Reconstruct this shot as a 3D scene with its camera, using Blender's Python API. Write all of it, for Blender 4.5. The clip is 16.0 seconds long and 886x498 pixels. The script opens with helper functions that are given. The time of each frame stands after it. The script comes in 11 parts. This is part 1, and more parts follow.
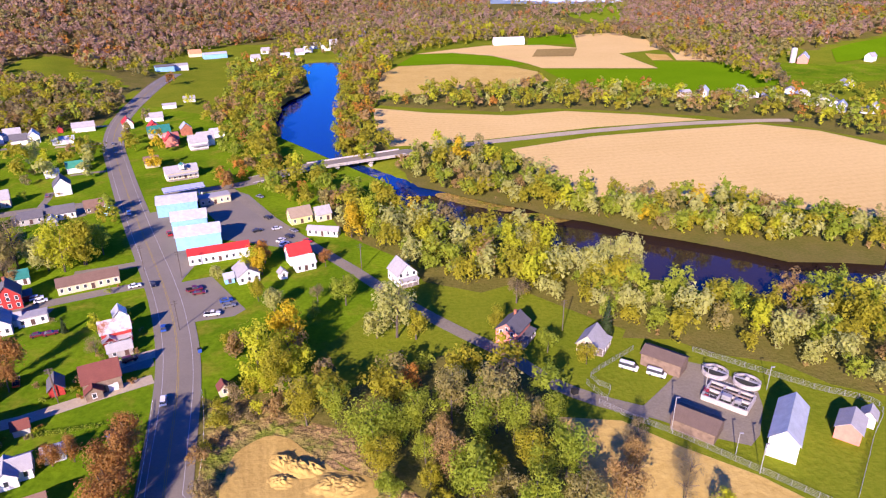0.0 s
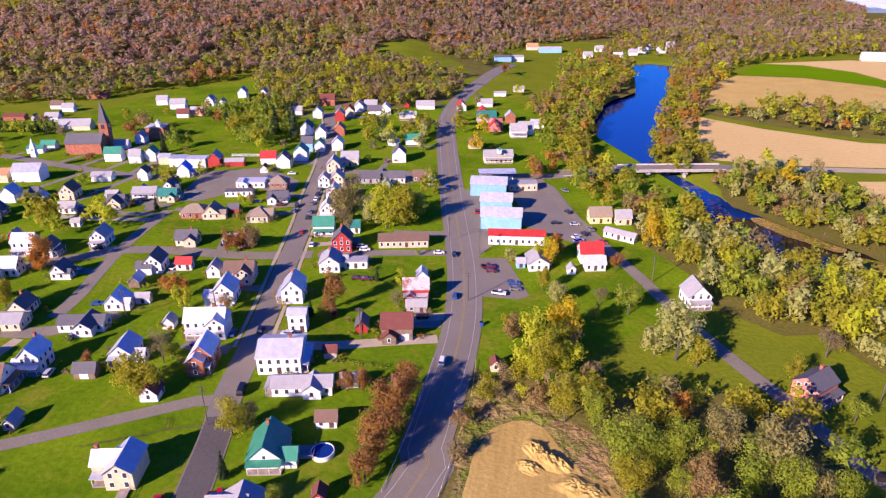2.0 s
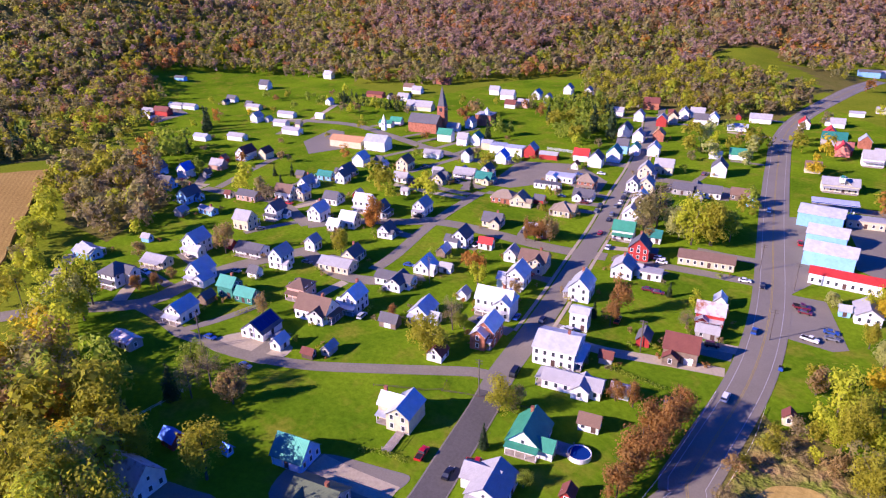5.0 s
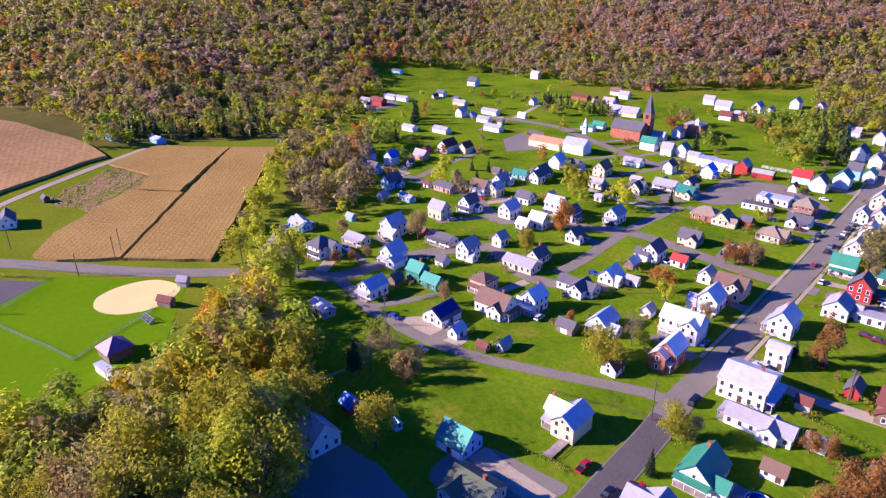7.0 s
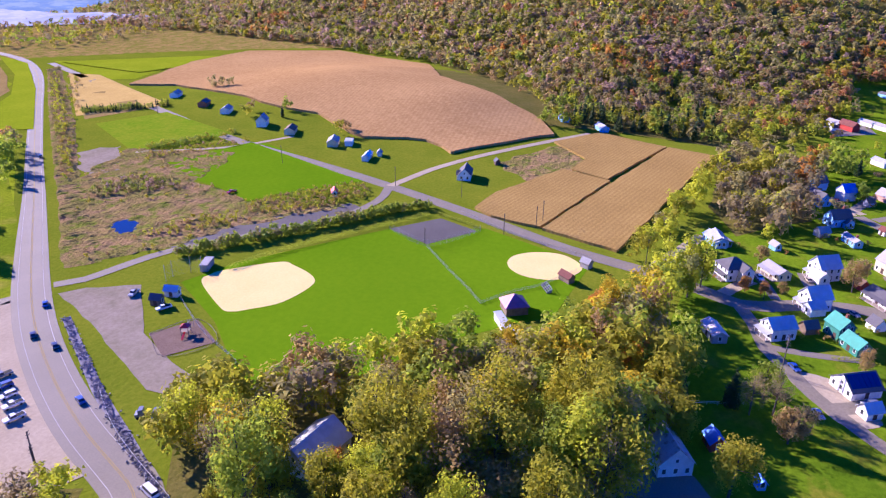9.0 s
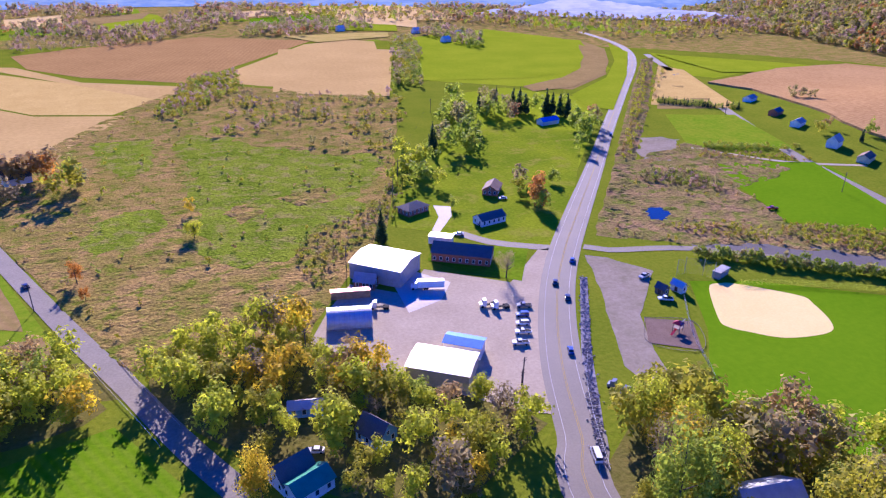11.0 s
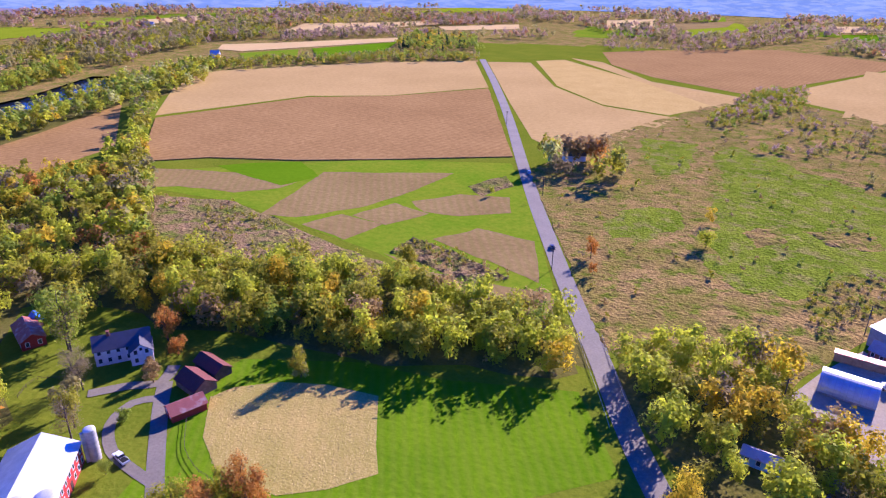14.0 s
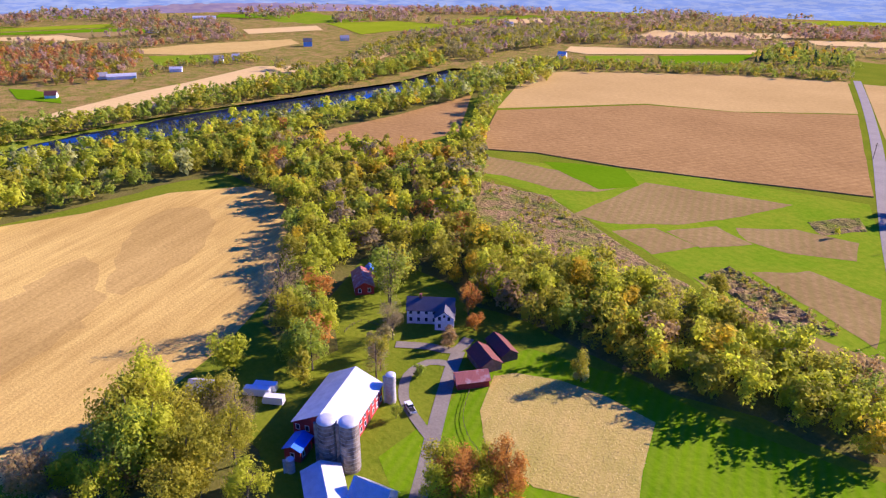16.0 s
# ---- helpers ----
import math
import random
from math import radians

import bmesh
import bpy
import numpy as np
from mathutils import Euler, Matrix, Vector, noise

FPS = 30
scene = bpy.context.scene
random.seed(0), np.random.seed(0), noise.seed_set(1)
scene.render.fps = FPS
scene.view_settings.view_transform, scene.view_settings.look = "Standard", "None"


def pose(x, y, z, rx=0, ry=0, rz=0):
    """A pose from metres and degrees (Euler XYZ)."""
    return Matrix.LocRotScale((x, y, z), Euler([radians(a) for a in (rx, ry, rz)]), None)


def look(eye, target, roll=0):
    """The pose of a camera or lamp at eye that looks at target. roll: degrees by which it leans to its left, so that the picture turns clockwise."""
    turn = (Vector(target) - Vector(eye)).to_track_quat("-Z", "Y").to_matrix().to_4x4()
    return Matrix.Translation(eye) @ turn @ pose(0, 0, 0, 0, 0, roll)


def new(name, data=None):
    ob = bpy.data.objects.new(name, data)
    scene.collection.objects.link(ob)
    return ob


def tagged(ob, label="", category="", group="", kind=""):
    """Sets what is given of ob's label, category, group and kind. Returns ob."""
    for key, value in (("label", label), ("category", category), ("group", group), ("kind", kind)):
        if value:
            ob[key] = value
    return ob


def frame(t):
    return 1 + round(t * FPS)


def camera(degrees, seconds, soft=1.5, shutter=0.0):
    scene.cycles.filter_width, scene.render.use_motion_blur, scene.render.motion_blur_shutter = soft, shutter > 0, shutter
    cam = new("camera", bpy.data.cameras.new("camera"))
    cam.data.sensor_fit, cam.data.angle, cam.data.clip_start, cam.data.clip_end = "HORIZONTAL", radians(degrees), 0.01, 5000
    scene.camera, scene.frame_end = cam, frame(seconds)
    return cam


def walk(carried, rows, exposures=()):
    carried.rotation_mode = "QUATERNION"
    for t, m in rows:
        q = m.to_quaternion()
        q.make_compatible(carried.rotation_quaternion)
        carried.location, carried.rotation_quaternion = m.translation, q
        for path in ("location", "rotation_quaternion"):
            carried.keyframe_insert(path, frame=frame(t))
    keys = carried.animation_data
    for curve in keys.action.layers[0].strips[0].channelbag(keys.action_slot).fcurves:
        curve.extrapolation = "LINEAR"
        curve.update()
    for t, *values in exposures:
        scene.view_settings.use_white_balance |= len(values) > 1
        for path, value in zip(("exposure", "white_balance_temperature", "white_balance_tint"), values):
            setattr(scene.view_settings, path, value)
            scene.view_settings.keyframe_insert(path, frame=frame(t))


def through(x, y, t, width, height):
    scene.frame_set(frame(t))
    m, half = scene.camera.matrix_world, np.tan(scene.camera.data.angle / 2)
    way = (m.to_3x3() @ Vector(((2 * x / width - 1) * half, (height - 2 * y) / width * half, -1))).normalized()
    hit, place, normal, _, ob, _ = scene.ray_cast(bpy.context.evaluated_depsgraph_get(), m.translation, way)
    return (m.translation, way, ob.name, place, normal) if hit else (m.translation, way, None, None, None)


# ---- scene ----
# The drone hangs at one spot and turns to its left.
HOVER = 116.0
TURNS = [
    (0.0, 0.00, -24.32, 0.74),
    (0.5, 7.35, -24.27, 0.59),
    (1.0, 14.39, -24.19, 0.59),
    (1.5, 21.74, -24.17, 0.37),
    (2.0, 27.13, -24.14, 0.41),
    (2.5, 35.63, -24.15, 0.30),
    (3.0, 44.81, -24.12, 0.20),
    (3.5, 51.12, -24.01, 0.27),
    (3.7, 52.30, -23.98, 0.33),
    (5.8, 55.75, -23.83, 1.10),
    (6.0, 56.94, -23.80, 1.15),
    (6.5, 63.19, -23.68, 1.00),
    (7.0, 71.32, -23.58, 0.81),
    (7.5, 79.12, -23.45, 0.57),
    (8.0, 87.66, -23.42, 0.32),
    (8.5, 97.22, -23.45, -0.08),
    (9.0, 108.57, -23.60, -0.56),
    (9.5, 120.42, -23.82, -1.05),
    (10.0, 133.40, -24.07, -1.36),
    (10.2, 138.00, -24.07, -1.22),
    (12.3, 177.71, -24.24, -0.62),
    (12.5, 180.76, -24.22, -0.51),
    (13.0, 186.92, -24.15, -0.48),
    (13.5, 192.85, -24.09, -0.57),
    (14.0, 199.78, -24.04, -0.62),
    (14.5, 206.66, -23.94, -0.64),
    (15.0, 213.98, -23.98, -0.58),
    (15.5, 220.46, -23.98, -0.50),
    (16.0, 227.81, -23.95, -0.53),
]
cam = camera(66.98, 16.0, soft=1.2)
walk(cam, [(t, pose(0, 0, HOVER, 90 + pitch, roll, yaw)) for t, yaw, pitch, roll in TURNS], exposures=[(0.0, 1.12, 6550, 38), (1.5, 0.89, 6700, 41), (3.5, 0.97, 6300, 44), (7.0, 1.06, 6100, 44), (8.5, 1.20, 5850, 43), (9.5, 1.21, 5700, 43), (12.5, 1.02, 5420, 48), (14.5, 1.16, 5650, 46), (16.0, 1.16, 6150, 40)])

# ---------------------------------------------------------------- light
SUN_FROM = radians(-108)      # direction to the sun in the plan, from +x
SUN_UP = radians(24.5)
world = bpy.data.worlds.new("sky")
scene.world = world
world.use_nodes = True
wn = world.node_tree.nodes
wn.clear()
sky = wn.new("ShaderNodeTexSky")
sky.sky_type = "NISHITA"
sky.sun_disc = False
sky.sun_elevation = SUN_UP
sky.sun_rotation = math.pi / 2 - SUN_FROM
sky.dust_density = 0.6
sky.ozone_density = 6.0
back = wn.new("ShaderNodeBackground")
back.inputs["Strength"].default_value = 0.125
wout = wn.new("ShaderNodeOutputWorld")
deep = wn.new("ShaderNodeHueSaturation")
deep.inputs["Hue"].default_value = 0.53
deep.inputs["Saturation"].default_value = 2.6
world.node_tree.links.new(sky.outputs[0], deep.inputs["Color"])
world.node_tree.links.new(deep.outputs[0], back.inputs[0])
world.node_tree.links.new(back.outputs[0], wout.inputs[0])
sun = new("sun", bpy.data.lights.new("sun", "SUN"))
sun.data.energy = 5.0
sun.data.angle = radians(0.55)
sun.data.color = (1.0, 0.91, 0.74)
sun.matrix_basis = look((0, 0, 0), (-math.cos(SUN_FROM), -math.sin(SUN_FROM), -math.tan(SUN_UP)))
sun.location = (0, 0, 300)

# ---------------------------------------------------------------- materials


def noise_mix(nt, coord, scale, a, b, lo=0.4, hi=0.6, detail=4.0, rough=0.6):
    """Nodes that mix two colours by a noise of this scale (1/m). Returns the colour socket."""
    n = nt.nodes.new("ShaderNodeTexNoise")
    n.inputs["Scale"].default_value = scale
    n.inputs["Detail"].default_value = detail
    n.inputs["Roughness"].default_value = rough
    nt.links.new(coord, n.inputs["Vector"])
    r = nt.nodes.new("ShaderNodeValToRGB")
    r.color_ramp.elements[0].position, r.color_ramp.elements[1].position = lo, hi
    for e, c in zip(r.color_ramp.elements, (a, b)):
        e.color = (*c, 1) if len(c) == 3 else c
    nt.links.new(n.outputs["Fac"], r.inputs["Fac"])
    return r.outputs["Color"]


def blend(nt, fac, a, b, how="MIX"):
    m = nt.nodes.new("ShaderNodeMix")
    m.data_type, m.blend_type = "RGBA", how
    for sock, v in ((m.inputs["Factor"], fac), (m.inputs["A"], a), (m.inputs["B"], b)):
        if isinstance(v, (int, float)):
            sock.default_value = v
        elif isinstance(v, tuple):
            sock.default_value = (*v[:3], 1)
        else:
            nt.links.new(v, sock)
    return m.outputs["Result"]


def material(name, rough=0.85, metal=0.0):
    m = bpy.data.materials.new(name)
    m.use_nodes = True
    nt = m.node_tree
    bsdf = nt.nodes["Principled BSDF"]
    bsdf.inputs["Roughness"].default_value = rough
    bsdf.inputs["Metallic"].default_value = metal
    bsdf.inputs["Specular IOR Level"].default_value = 0.25
    return m, nt, bsdf


def world_pos(nt):
    return nt.nodes.new("ShaderNodeNewGeometry").outputs["Position"]


def bumped(nt, bsdf, coord, scale, strength, dist=0.3):
    n = nt.nodes.new("ShaderNodeTexNoise")
    n.inputs["Scale"].default_value = scale
    n.inputs["Detail"].default_value = 5
    nt.links.new(coord, n.inputs["Vector"])
    b = nt.nodes.new("ShaderNodeBump")
    b.inputs["Strength"].default_value = strength
    b.inputs["Distance"].default_value = dist
    nt.links.new(n.outputs["Fac"], b.inputs["Height"])
    nt.links.new(b.outputs["Normal"], bsdf.inputs["Normal"])


def soil_like(name, a, b, c, d, big=0.03, fine=1.5, bump=0.5, stripes=None, rough=0.95):
    """Ground cover: a and b vary over tens of metres, c and d over decimetres. stripes: (angle, spacing, strength, colour)."""
    m, nt, bsdf = material(name, rough)
    bsdf.inputs["Specular IOR Level"].default_value = 0.2 if rough < 0.9 else 0.0
    p = world_pos(nt)
    large = noise_mix(nt, p, big, a, b, 0.35, 0.65)
    small = noise_mix(nt, p, fine, c, d, 0.35, 0.65, 6.0, 0.7)
    col = blend(nt, 0.5, large, small)
    if stripes:
        ang, space, k, sc = stripes
        mp = nt.nodes.new("ShaderNodeMapping")
        mp.inputs["Rotation"].default_value = (0, 0, -radians(ang))
        nt.links.new(p, mp.inputs["Vector"])
        w = nt.nodes.new("ShaderNodeTexWave")
        w.bands_direction = "Y"
        w.inputs["Scale"].default_value = 0.31416 / space
        w.inputs["Distortion"].default_value = 0.6
        w.inputs["Detail"].default_value = 3
        w.inputs["Detail Scale"].default_value = 0.6
        nt.links.new(mp.outputs[0], w.inputs["Vector"])
        f = nt.nodes.new("ShaderNodeMath")
        f.operation = "MULTIPLY"
        f.inputs[1].default_value = k
        nt.links.new(w.outputs["Fac"], f.inputs[0])
        col = blend(nt, f.outputs[0], col, sc)
    nt.links.new(col, bsdf.inputs["Base Color"])
    bumped(nt, bsdf, p, fine, bump)
    return m


GRASS = soil_like("grass", (0.11, 0.165, 0.008), (0.185, 0.215, 0.014), (0.095, 0.135, 0.007), (0.20, 0.22, 0.018), 0.035, 0.6, 0.8)


def lawn_material(name, light, deep, dry):
    """Mown grass: light and deep drifts over tens of metres, dry yellowing patches of a few metres, a fine tuft grain."""
    m, nt, bsdf = material(name, 0.95)
    bsdf.inputs["Specular IOR Level"].default_value = 0.0
    p = world_pos(nt)
    col = noise_mix(nt, p, 0.028, deep, light, 0.38, 0.62, 5.0, 0.6)
    n = nt.nodes.new("ShaderNodeTexNoise")
    n.inputs["Scale"].default_value, n.inputs["Detail"].default_value, n.inputs["Roughness"].default_value = 0.075, 6, 0.65
    nt.links.new(p, n.inputs["Vector"])
    r = nt.nodes.new("ShaderNodeValToRGB")
    r.color_ramp.elements[0].position, r.color_ramp.elements[1].position = 0.52, 0.68
    nt.links.new(n.outputs["Fac"], r.inputs["Fac"])
    col = blend(nt, r.outputs["Color"], col, dry)
    col = blend(nt, 0.8, col, noise_mix(nt, p, 0.55, (0.72, 0.74, 0.7), (1.25, 1.2, 1.25), 0.35, 0.65, 6.0, 0.7), "MULTIPLY")
    nt.links.new(col, bsdf.inputs["Base Color"])
    bumped(nt, bsdf, p, 0.5, 0.6)
    return m


LAWN = lawn_material("lawn", (0.140, 0.232, 0.007), (0.078, 0.158, 0.005), (0.185, 0.20, 0.017))
DRYLAWN = lawn_material("dry_lawn", (0.19, 0.245, 0.010), (0.125, 0.19, 0.008), (0.235, 0.235, 0.03))
SPORT = soil_like("sports_turf", (0.09, 0.205, 0.002), (0.12, 0.24, 0.003), (0.085, 0.195, 0.002), (0.125, 0.24, 0.003), 0.02, 0.4, 0.3)
PASTURE = soil_like("pasture", (0.17, 0.25, 0.006), (0.26, 0.32, 0.012), (0.15, 0.21, 0.006), (0.27, 0.32, 0.012), 0.02, 0.4, 0.4)


def scrub_material(name, tints):
    """Weeds in drifts: four colours in patches of a few metres, over a fine tangle."""
    m, nt, bsdf = material(name, 0.95)
    bsdf.inputs["Specular IOR Level"].default_value = 0.0
    p = world_pos(nt)
    col = noise_mix(nt, p, 0.05, tints[0], tints[1], 0.42, 0.58, 6.0, 0.65)
    n = nt.nodes.new("ShaderNodeTexNoise")
    n.inputs["Scale"].default_value, n.inputs["Detail"].default_value, n.inputs["Roughness"].default_value = 0.11, 7, 0.7
    nt.links.new(p, n.inputs["Vector"])
    r = nt.nodes.new("ShaderNodeValToRGB")
    r.color_ramp.elements[0].position, r.color_ramp.elements[1].position = 0.5, 0.6
    nt.links.new(n.outputs["Fac"], r.inputs["Fac"])
    col = blend(nt, r.outputs["Color"], col, tints[2])
    fine = noise_mix(nt, p, 0.8, (0.35, 0.35, 0.35), (1.35, 1.3, 1.25), 0.35, 0.65, 7.0, 0.75)
    col = blend(nt, 0.85, col, fine, "MULTIPLY")
    nt.links.new(col, bsdf.inputs["Base Color"])
    bumped(nt, bsdf, p, 0.8, 1.0, 0.8)
    return m


MEADOW = scrub_material("meadow", [(0.215, 0.275, 0.022), (0.15, 0.22, 0.014), (0.27, 0.25, 0.06)])
WORN = soil_like("worn_gravel", (0.20, 0.175, 0.10), (0.32, 0.265, 0.19), (0.21, 0.175, 0.12), (0.34, 0.29, 0.21), 0.09, 0.5, 0.25)
BRUSH = scrub_material("brush_ground", [(0.34, 0.225, 0.10), (0.23, 0.20, 0.055), (0.17, 0.205, 0.03)])
WEEDS = scrub_material("weedy_ground", [(0.37, 0.25, 0.078), (0.255, 0.21, 0.045), (0.165, 0.205, 0.02)])
LITTER = soil_like("leaf_litter", (0.105, 0.115, 0.018), (0.175, 0.14, 0.04), (0.08, 0.085, 0.014), (0.19, 0.16, 0.045), 0.08, 0.8, 0.9)
TAN = soil_like("harvested_field", (0.55, 0.38, 0.13), (0.64, 0.46, 0.175), (0.49, 0.34, 0.12), (0.67, 0.48, 0.19), 0.012, 0.4, 0.3, (12, 6.0, 0.22, (0.67, 0.50, 0.20)))
DULLTAN = soil_like("grey_tan_stubble", (0.42, 0.28, 0.085), (0.54, 0.37, 0.12), (0.36, 0.24, 0.075), (0.56, 0.385, 0.135), 0.012, 0.3, 0.4, (28, 9.0, 0.28, (0.46, 0.31, 0.10)))


def ploughed(name, angle, dark, light, fine):
    """Worked soil: long drifts and tracks drawn out along the rows, pale and brown by turns, over a crumbly grain."""
    m, nt, bsdf = material(name, 0.95)
    bsdf.inputs["Specular IOR Level"].default_value = 0.0
    p = world_pos(nt)
    turn = nt.nodes.new("ShaderNodeMapping")
    turn.inputs["Rotation"].default_value = (0, 0, -radians(angle))
    nt.links.new(p, turn.inputs["Vector"])
    squeeze = nt.nodes.new("ShaderNodeMapping")
    squeeze.inputs["Scale"].default_value = (0.07, 1.0, 1.0)
    nt.links.new(turn.outputs[0], squeeze.inputs["Vector"])
    col = noise_mix(nt, p, 0.011, dark, light, 0.40, 0.60, 4.0, 0.6)
    col = blend(nt, 0.55, col, noise_mix(nt, squeeze.outputs[0], 0.10, dark, light, 0.36, 0.60, 5.0, 0.6))
    col = blend(nt, 0.30, col, noise_mix(nt, squeeze.outputs[0], 0.75, dark, light, 0.40, 0.60, 4.0, 0.6))
    col = blend(nt, 0.7, col, noise_mix(nt, p, fine, (0.78, 0.77, 0.75), (1.16, 1.15, 1.15), 0.35, 0.65, 7.0, 0.75), "MULTIPLY")
    nt.links.new(col, bsdf.inputs["Base Color"])
    bumped(nt, bsdf, p, fine, 0.5)
    return m


PLOUGH = ploughed("dry_plough_land", -60, (0.40, 0.255, 0.062), (0.66, 0.46, 0.12), 1.2)
PLOUGHDARK = ploughed("browner_plough_land", -60, (0.35, 0.225, 0.058), (0.53, 0.36, 0.10), 0.7)
RUSSET = soil_like("ripe_field", (0.37, 0.21, 0.075), (0.51, 0.31, 0.115), (0.27, 0.16, 0.06), (0.54, 0.34, 0.135), 0.012, 0.30, 1.0, (5, 3.2, 0.25, (0.27, 0.16, 0.055)))
RIPE = soil_like("brown_ripe_crop", (0.31, 0.175, 0.055), (0.42, 0.25, 0.08), (0.22, 0.13, 0.042), (0.45, 0.28, 0.095), 0.02, 0.30, 1.0, (70, 5.0, 0.3, (0.24, 0.14, 0.045)))
FALLOW = soil_like("fallow_strip", (0.25, 0.165, 0.055), (0.35, 0.24, 0.085), (0.19, 0.13, 0.042), (0.37, 0.255, 0.095), 0.03, 0.4, 0.8, (115, 4.0, 0.3, (0.19, 0.18, 0.03)))
STUBBLE = soil_like("corn_stubble", (0.27, 0.26, 0.04), (0.52, 0.375, 0.10), (0.34, 0.25, 0.06), (0.58, 0.43, 0.135), 0.045, 1.3, 0.6, (114, 3.2, 0.16, (0.27, 0.255, 0.04)))
EARTH = soil_like("bare_earth", (0.47, 0.32, 0.085), (0.57, 0.40, 0.12), (0.38, 0.26, 0.07), (0.58, 0.42, 0.13), 0.06, 0.5, 0.8)
SAND = soil_like("infield_clay", (0.74, 0.56, 0.20), (0.80, 0.62, 0.24), (0.72, 0.54, 0.19), (0.82, 0.64, 0.26), 0.08, 1.0, 0.15)
ASPHALT = soil_like("asphalt", (0.18, 0.157, 0.115), (0.23, 0.20, 0.147), (0.16, 0.14, 0.104), (0.24, 0.21, 0.155), 0.06, 2.0, 0.1, None, 0.75)
OLDASPHALT = soil_like("worn_asphalt", (0.185, 0.16, 0.112), (0.25, 0.215, 0.15), (0.155, 0.134, 0.094), (0.265, 0.23, 0.16), 0.1, 1.2, 0.15, None, 0.8)
TARMAC = soil_like("dark_tarmac", (0.085, 0.077, 0.065), (0.12, 0.108, 0.09), (0.075, 0.068, 0.058), (0.125, 0.112, 0.095), 0.06, 1.2, 0.15, None, 0.8)
GRAVEL = soil_like("gravel", (0.35, 0.29, 0.185), (0.46, 0.385, 0.255), (0.31, 0.255, 0.165), (0.48, 0.40, 0.27), 0.06, 0.9, 0.2)
CONCRETE = soil_like("concrete", (0.45, 0.41, 0.34), (0.55, 0.50, 0.42), (0.43, 0.39, 0.33), (0.56, 0.51, 0.43), 0.1, 1.0, 0.1, None, 0.8)
CLOVER = soil_like("sown_green_field", (0.085, 0.195, 0.002), (0.15, 0.27, 0.003), (0.08, 0.18, 0.002), (0.16, 0.27, 0.004), 0.04, 0.5, 0.7, (114, 3.0, 0.3, (0.19, 0.24, 0.02)))
ROUGH = soil_like("rough_grass", (0.11, 0.235, 0.005), (0.215, 0.265, 0.015), (0.10, 0.20, 0.005), (0.23, 0.275, 0.016), 0.045, 0.35, 0.8)
MULCH = soil_like("wood_mulch", (0.17, 0.12, 0.085), (0.23, 0.165, 0.12), (0.13, 0.09, 0.06), (0.25, 0.18, 0.13), 0.2, 2.0, 0.5)
DUG = ploughed("dug_earth", 105, (0.36, 0.24, 0.065), (0.55, 0.385, 0.11), 0.8)
RIPRAP = soil_like("riprap_stone", (0.20, 0.19, 0.20), (0.30, 0.28, 0.29), (0.10, 0.095, 0.10), (0.36, 0.34, 0.35), 0.2, 1.1, 1.0)

CORN = soil_like("standing_corn", (0.31, 0.195, 0.055), (0.43, 0.28, 0.08), (0.20, 0.125, 0.035), (0.47, 0.315, 0.095), 0.03, 0.9, 1.0, (164, 2.4, 0.3, (0.20, 0.125, 0.035)))
YELLOW = soil_like("yellow_road_paint", (0.36, 0.26, 0.06), (0.42, 0.31, 0.08), (0.28, 0.22, 0.08), (0.44, 0.32, 0.08), 0.3, 2.0, 0.05)
ROADWHITE = soil_like("white_road_paint", (0.40, 0.39, 0.38), (0.50, 0.49, 0.47), (0.30, 0.29, 0.28), (0.52, 0.51, 0.50), 0.3, 2.0, 0.05)


def water_material(name, col):
    m, nt, bsdf = material(name, 0.07)
    bsdf.inputs["Base Color"].default_value = (*col, 1)
    bsdf.inputs["IOR"].default_value = 1.33
    bsdf.inputs["Specular IOR Level"].default_value = 0.5
    bumped(nt, bsdf, world_pos(nt), 0.3, 0.18, 0.25)
    return m


# Reflected sky blue and tree brown are put into these base colours.
WATER = water_material("sky_tinted_water", (0.004, 0.030, 0.16))
TREETINT = water_material("tree_tinted_water", (0.030, 0.019, 0.014))
DULL = water_material("grey_blue_water", (0.012, 0.02, 0.042))

# ---------------------------------------------------------------- lie of the land


def smooth(a, b, x):
    u = min(1.0, max(0.0, (x - a) / (b - a)))
    return u * u * (3 - 2 * u)


# river: centre and half width, downstream
RIVER = [(-135, 755, 22), (-115, 643, 15), (-111, 554, 24), (-101, 479, 21), (-93, 425, 20), (-82, 388, 18), (-52, 362, 13), (-36, 343, 14), (-14, 322, 13), (22, 299, 16), (56, 276, 19), (79, 259, 19), (104, 245, 22), (153, 233, 24), (351, 142, 20), (473, -66, 13), (478, -92, 15), (485, -125, 18), (484, -154, 20), (490, -194, 24), (493, -246, 23), (504, -310, 22), (508, -387, 26), (527, -476, 29), (550, -585, 17)]
WATER_Z = -2.0
# wooded ridge round the valley: bearing (degrees to the left of +y), foot, rise per metre, greatest height
RIDGE = [(-60, 1135, 0.0, 0), (-42, 740, 0.10, 32), (-32, 760, 0.10, 30), (-24, 800, 0.09, 24), (-17, 900, 0.06, 7), (-12, 1135, 0.0, 0), (-4, 1300, 0.0, 0), (2, 1261, 0.10, 50), (6, 1220, 0.12, 88),
         (14, 1009, 0.17, 164), (30, 757, 0.22, 189), (55, 656, 0.20, 189), (68, 706, 0.17, 189), (80, 618, 0.23, 202), (95, 555, 0.24, 214),
         (110, 807, 0.24, 214), (122, 1059, 0.20, 189), (130, 1261, 0.12, 40), (138, 1400, 0.0, 0), (185, 1450, 0.0, 0), (230, 1290, 0.0, 0), (255, 1320, 0.0, 0), (280, 1639, 0.0, 0), (300, 1639, 0.0, 0)]
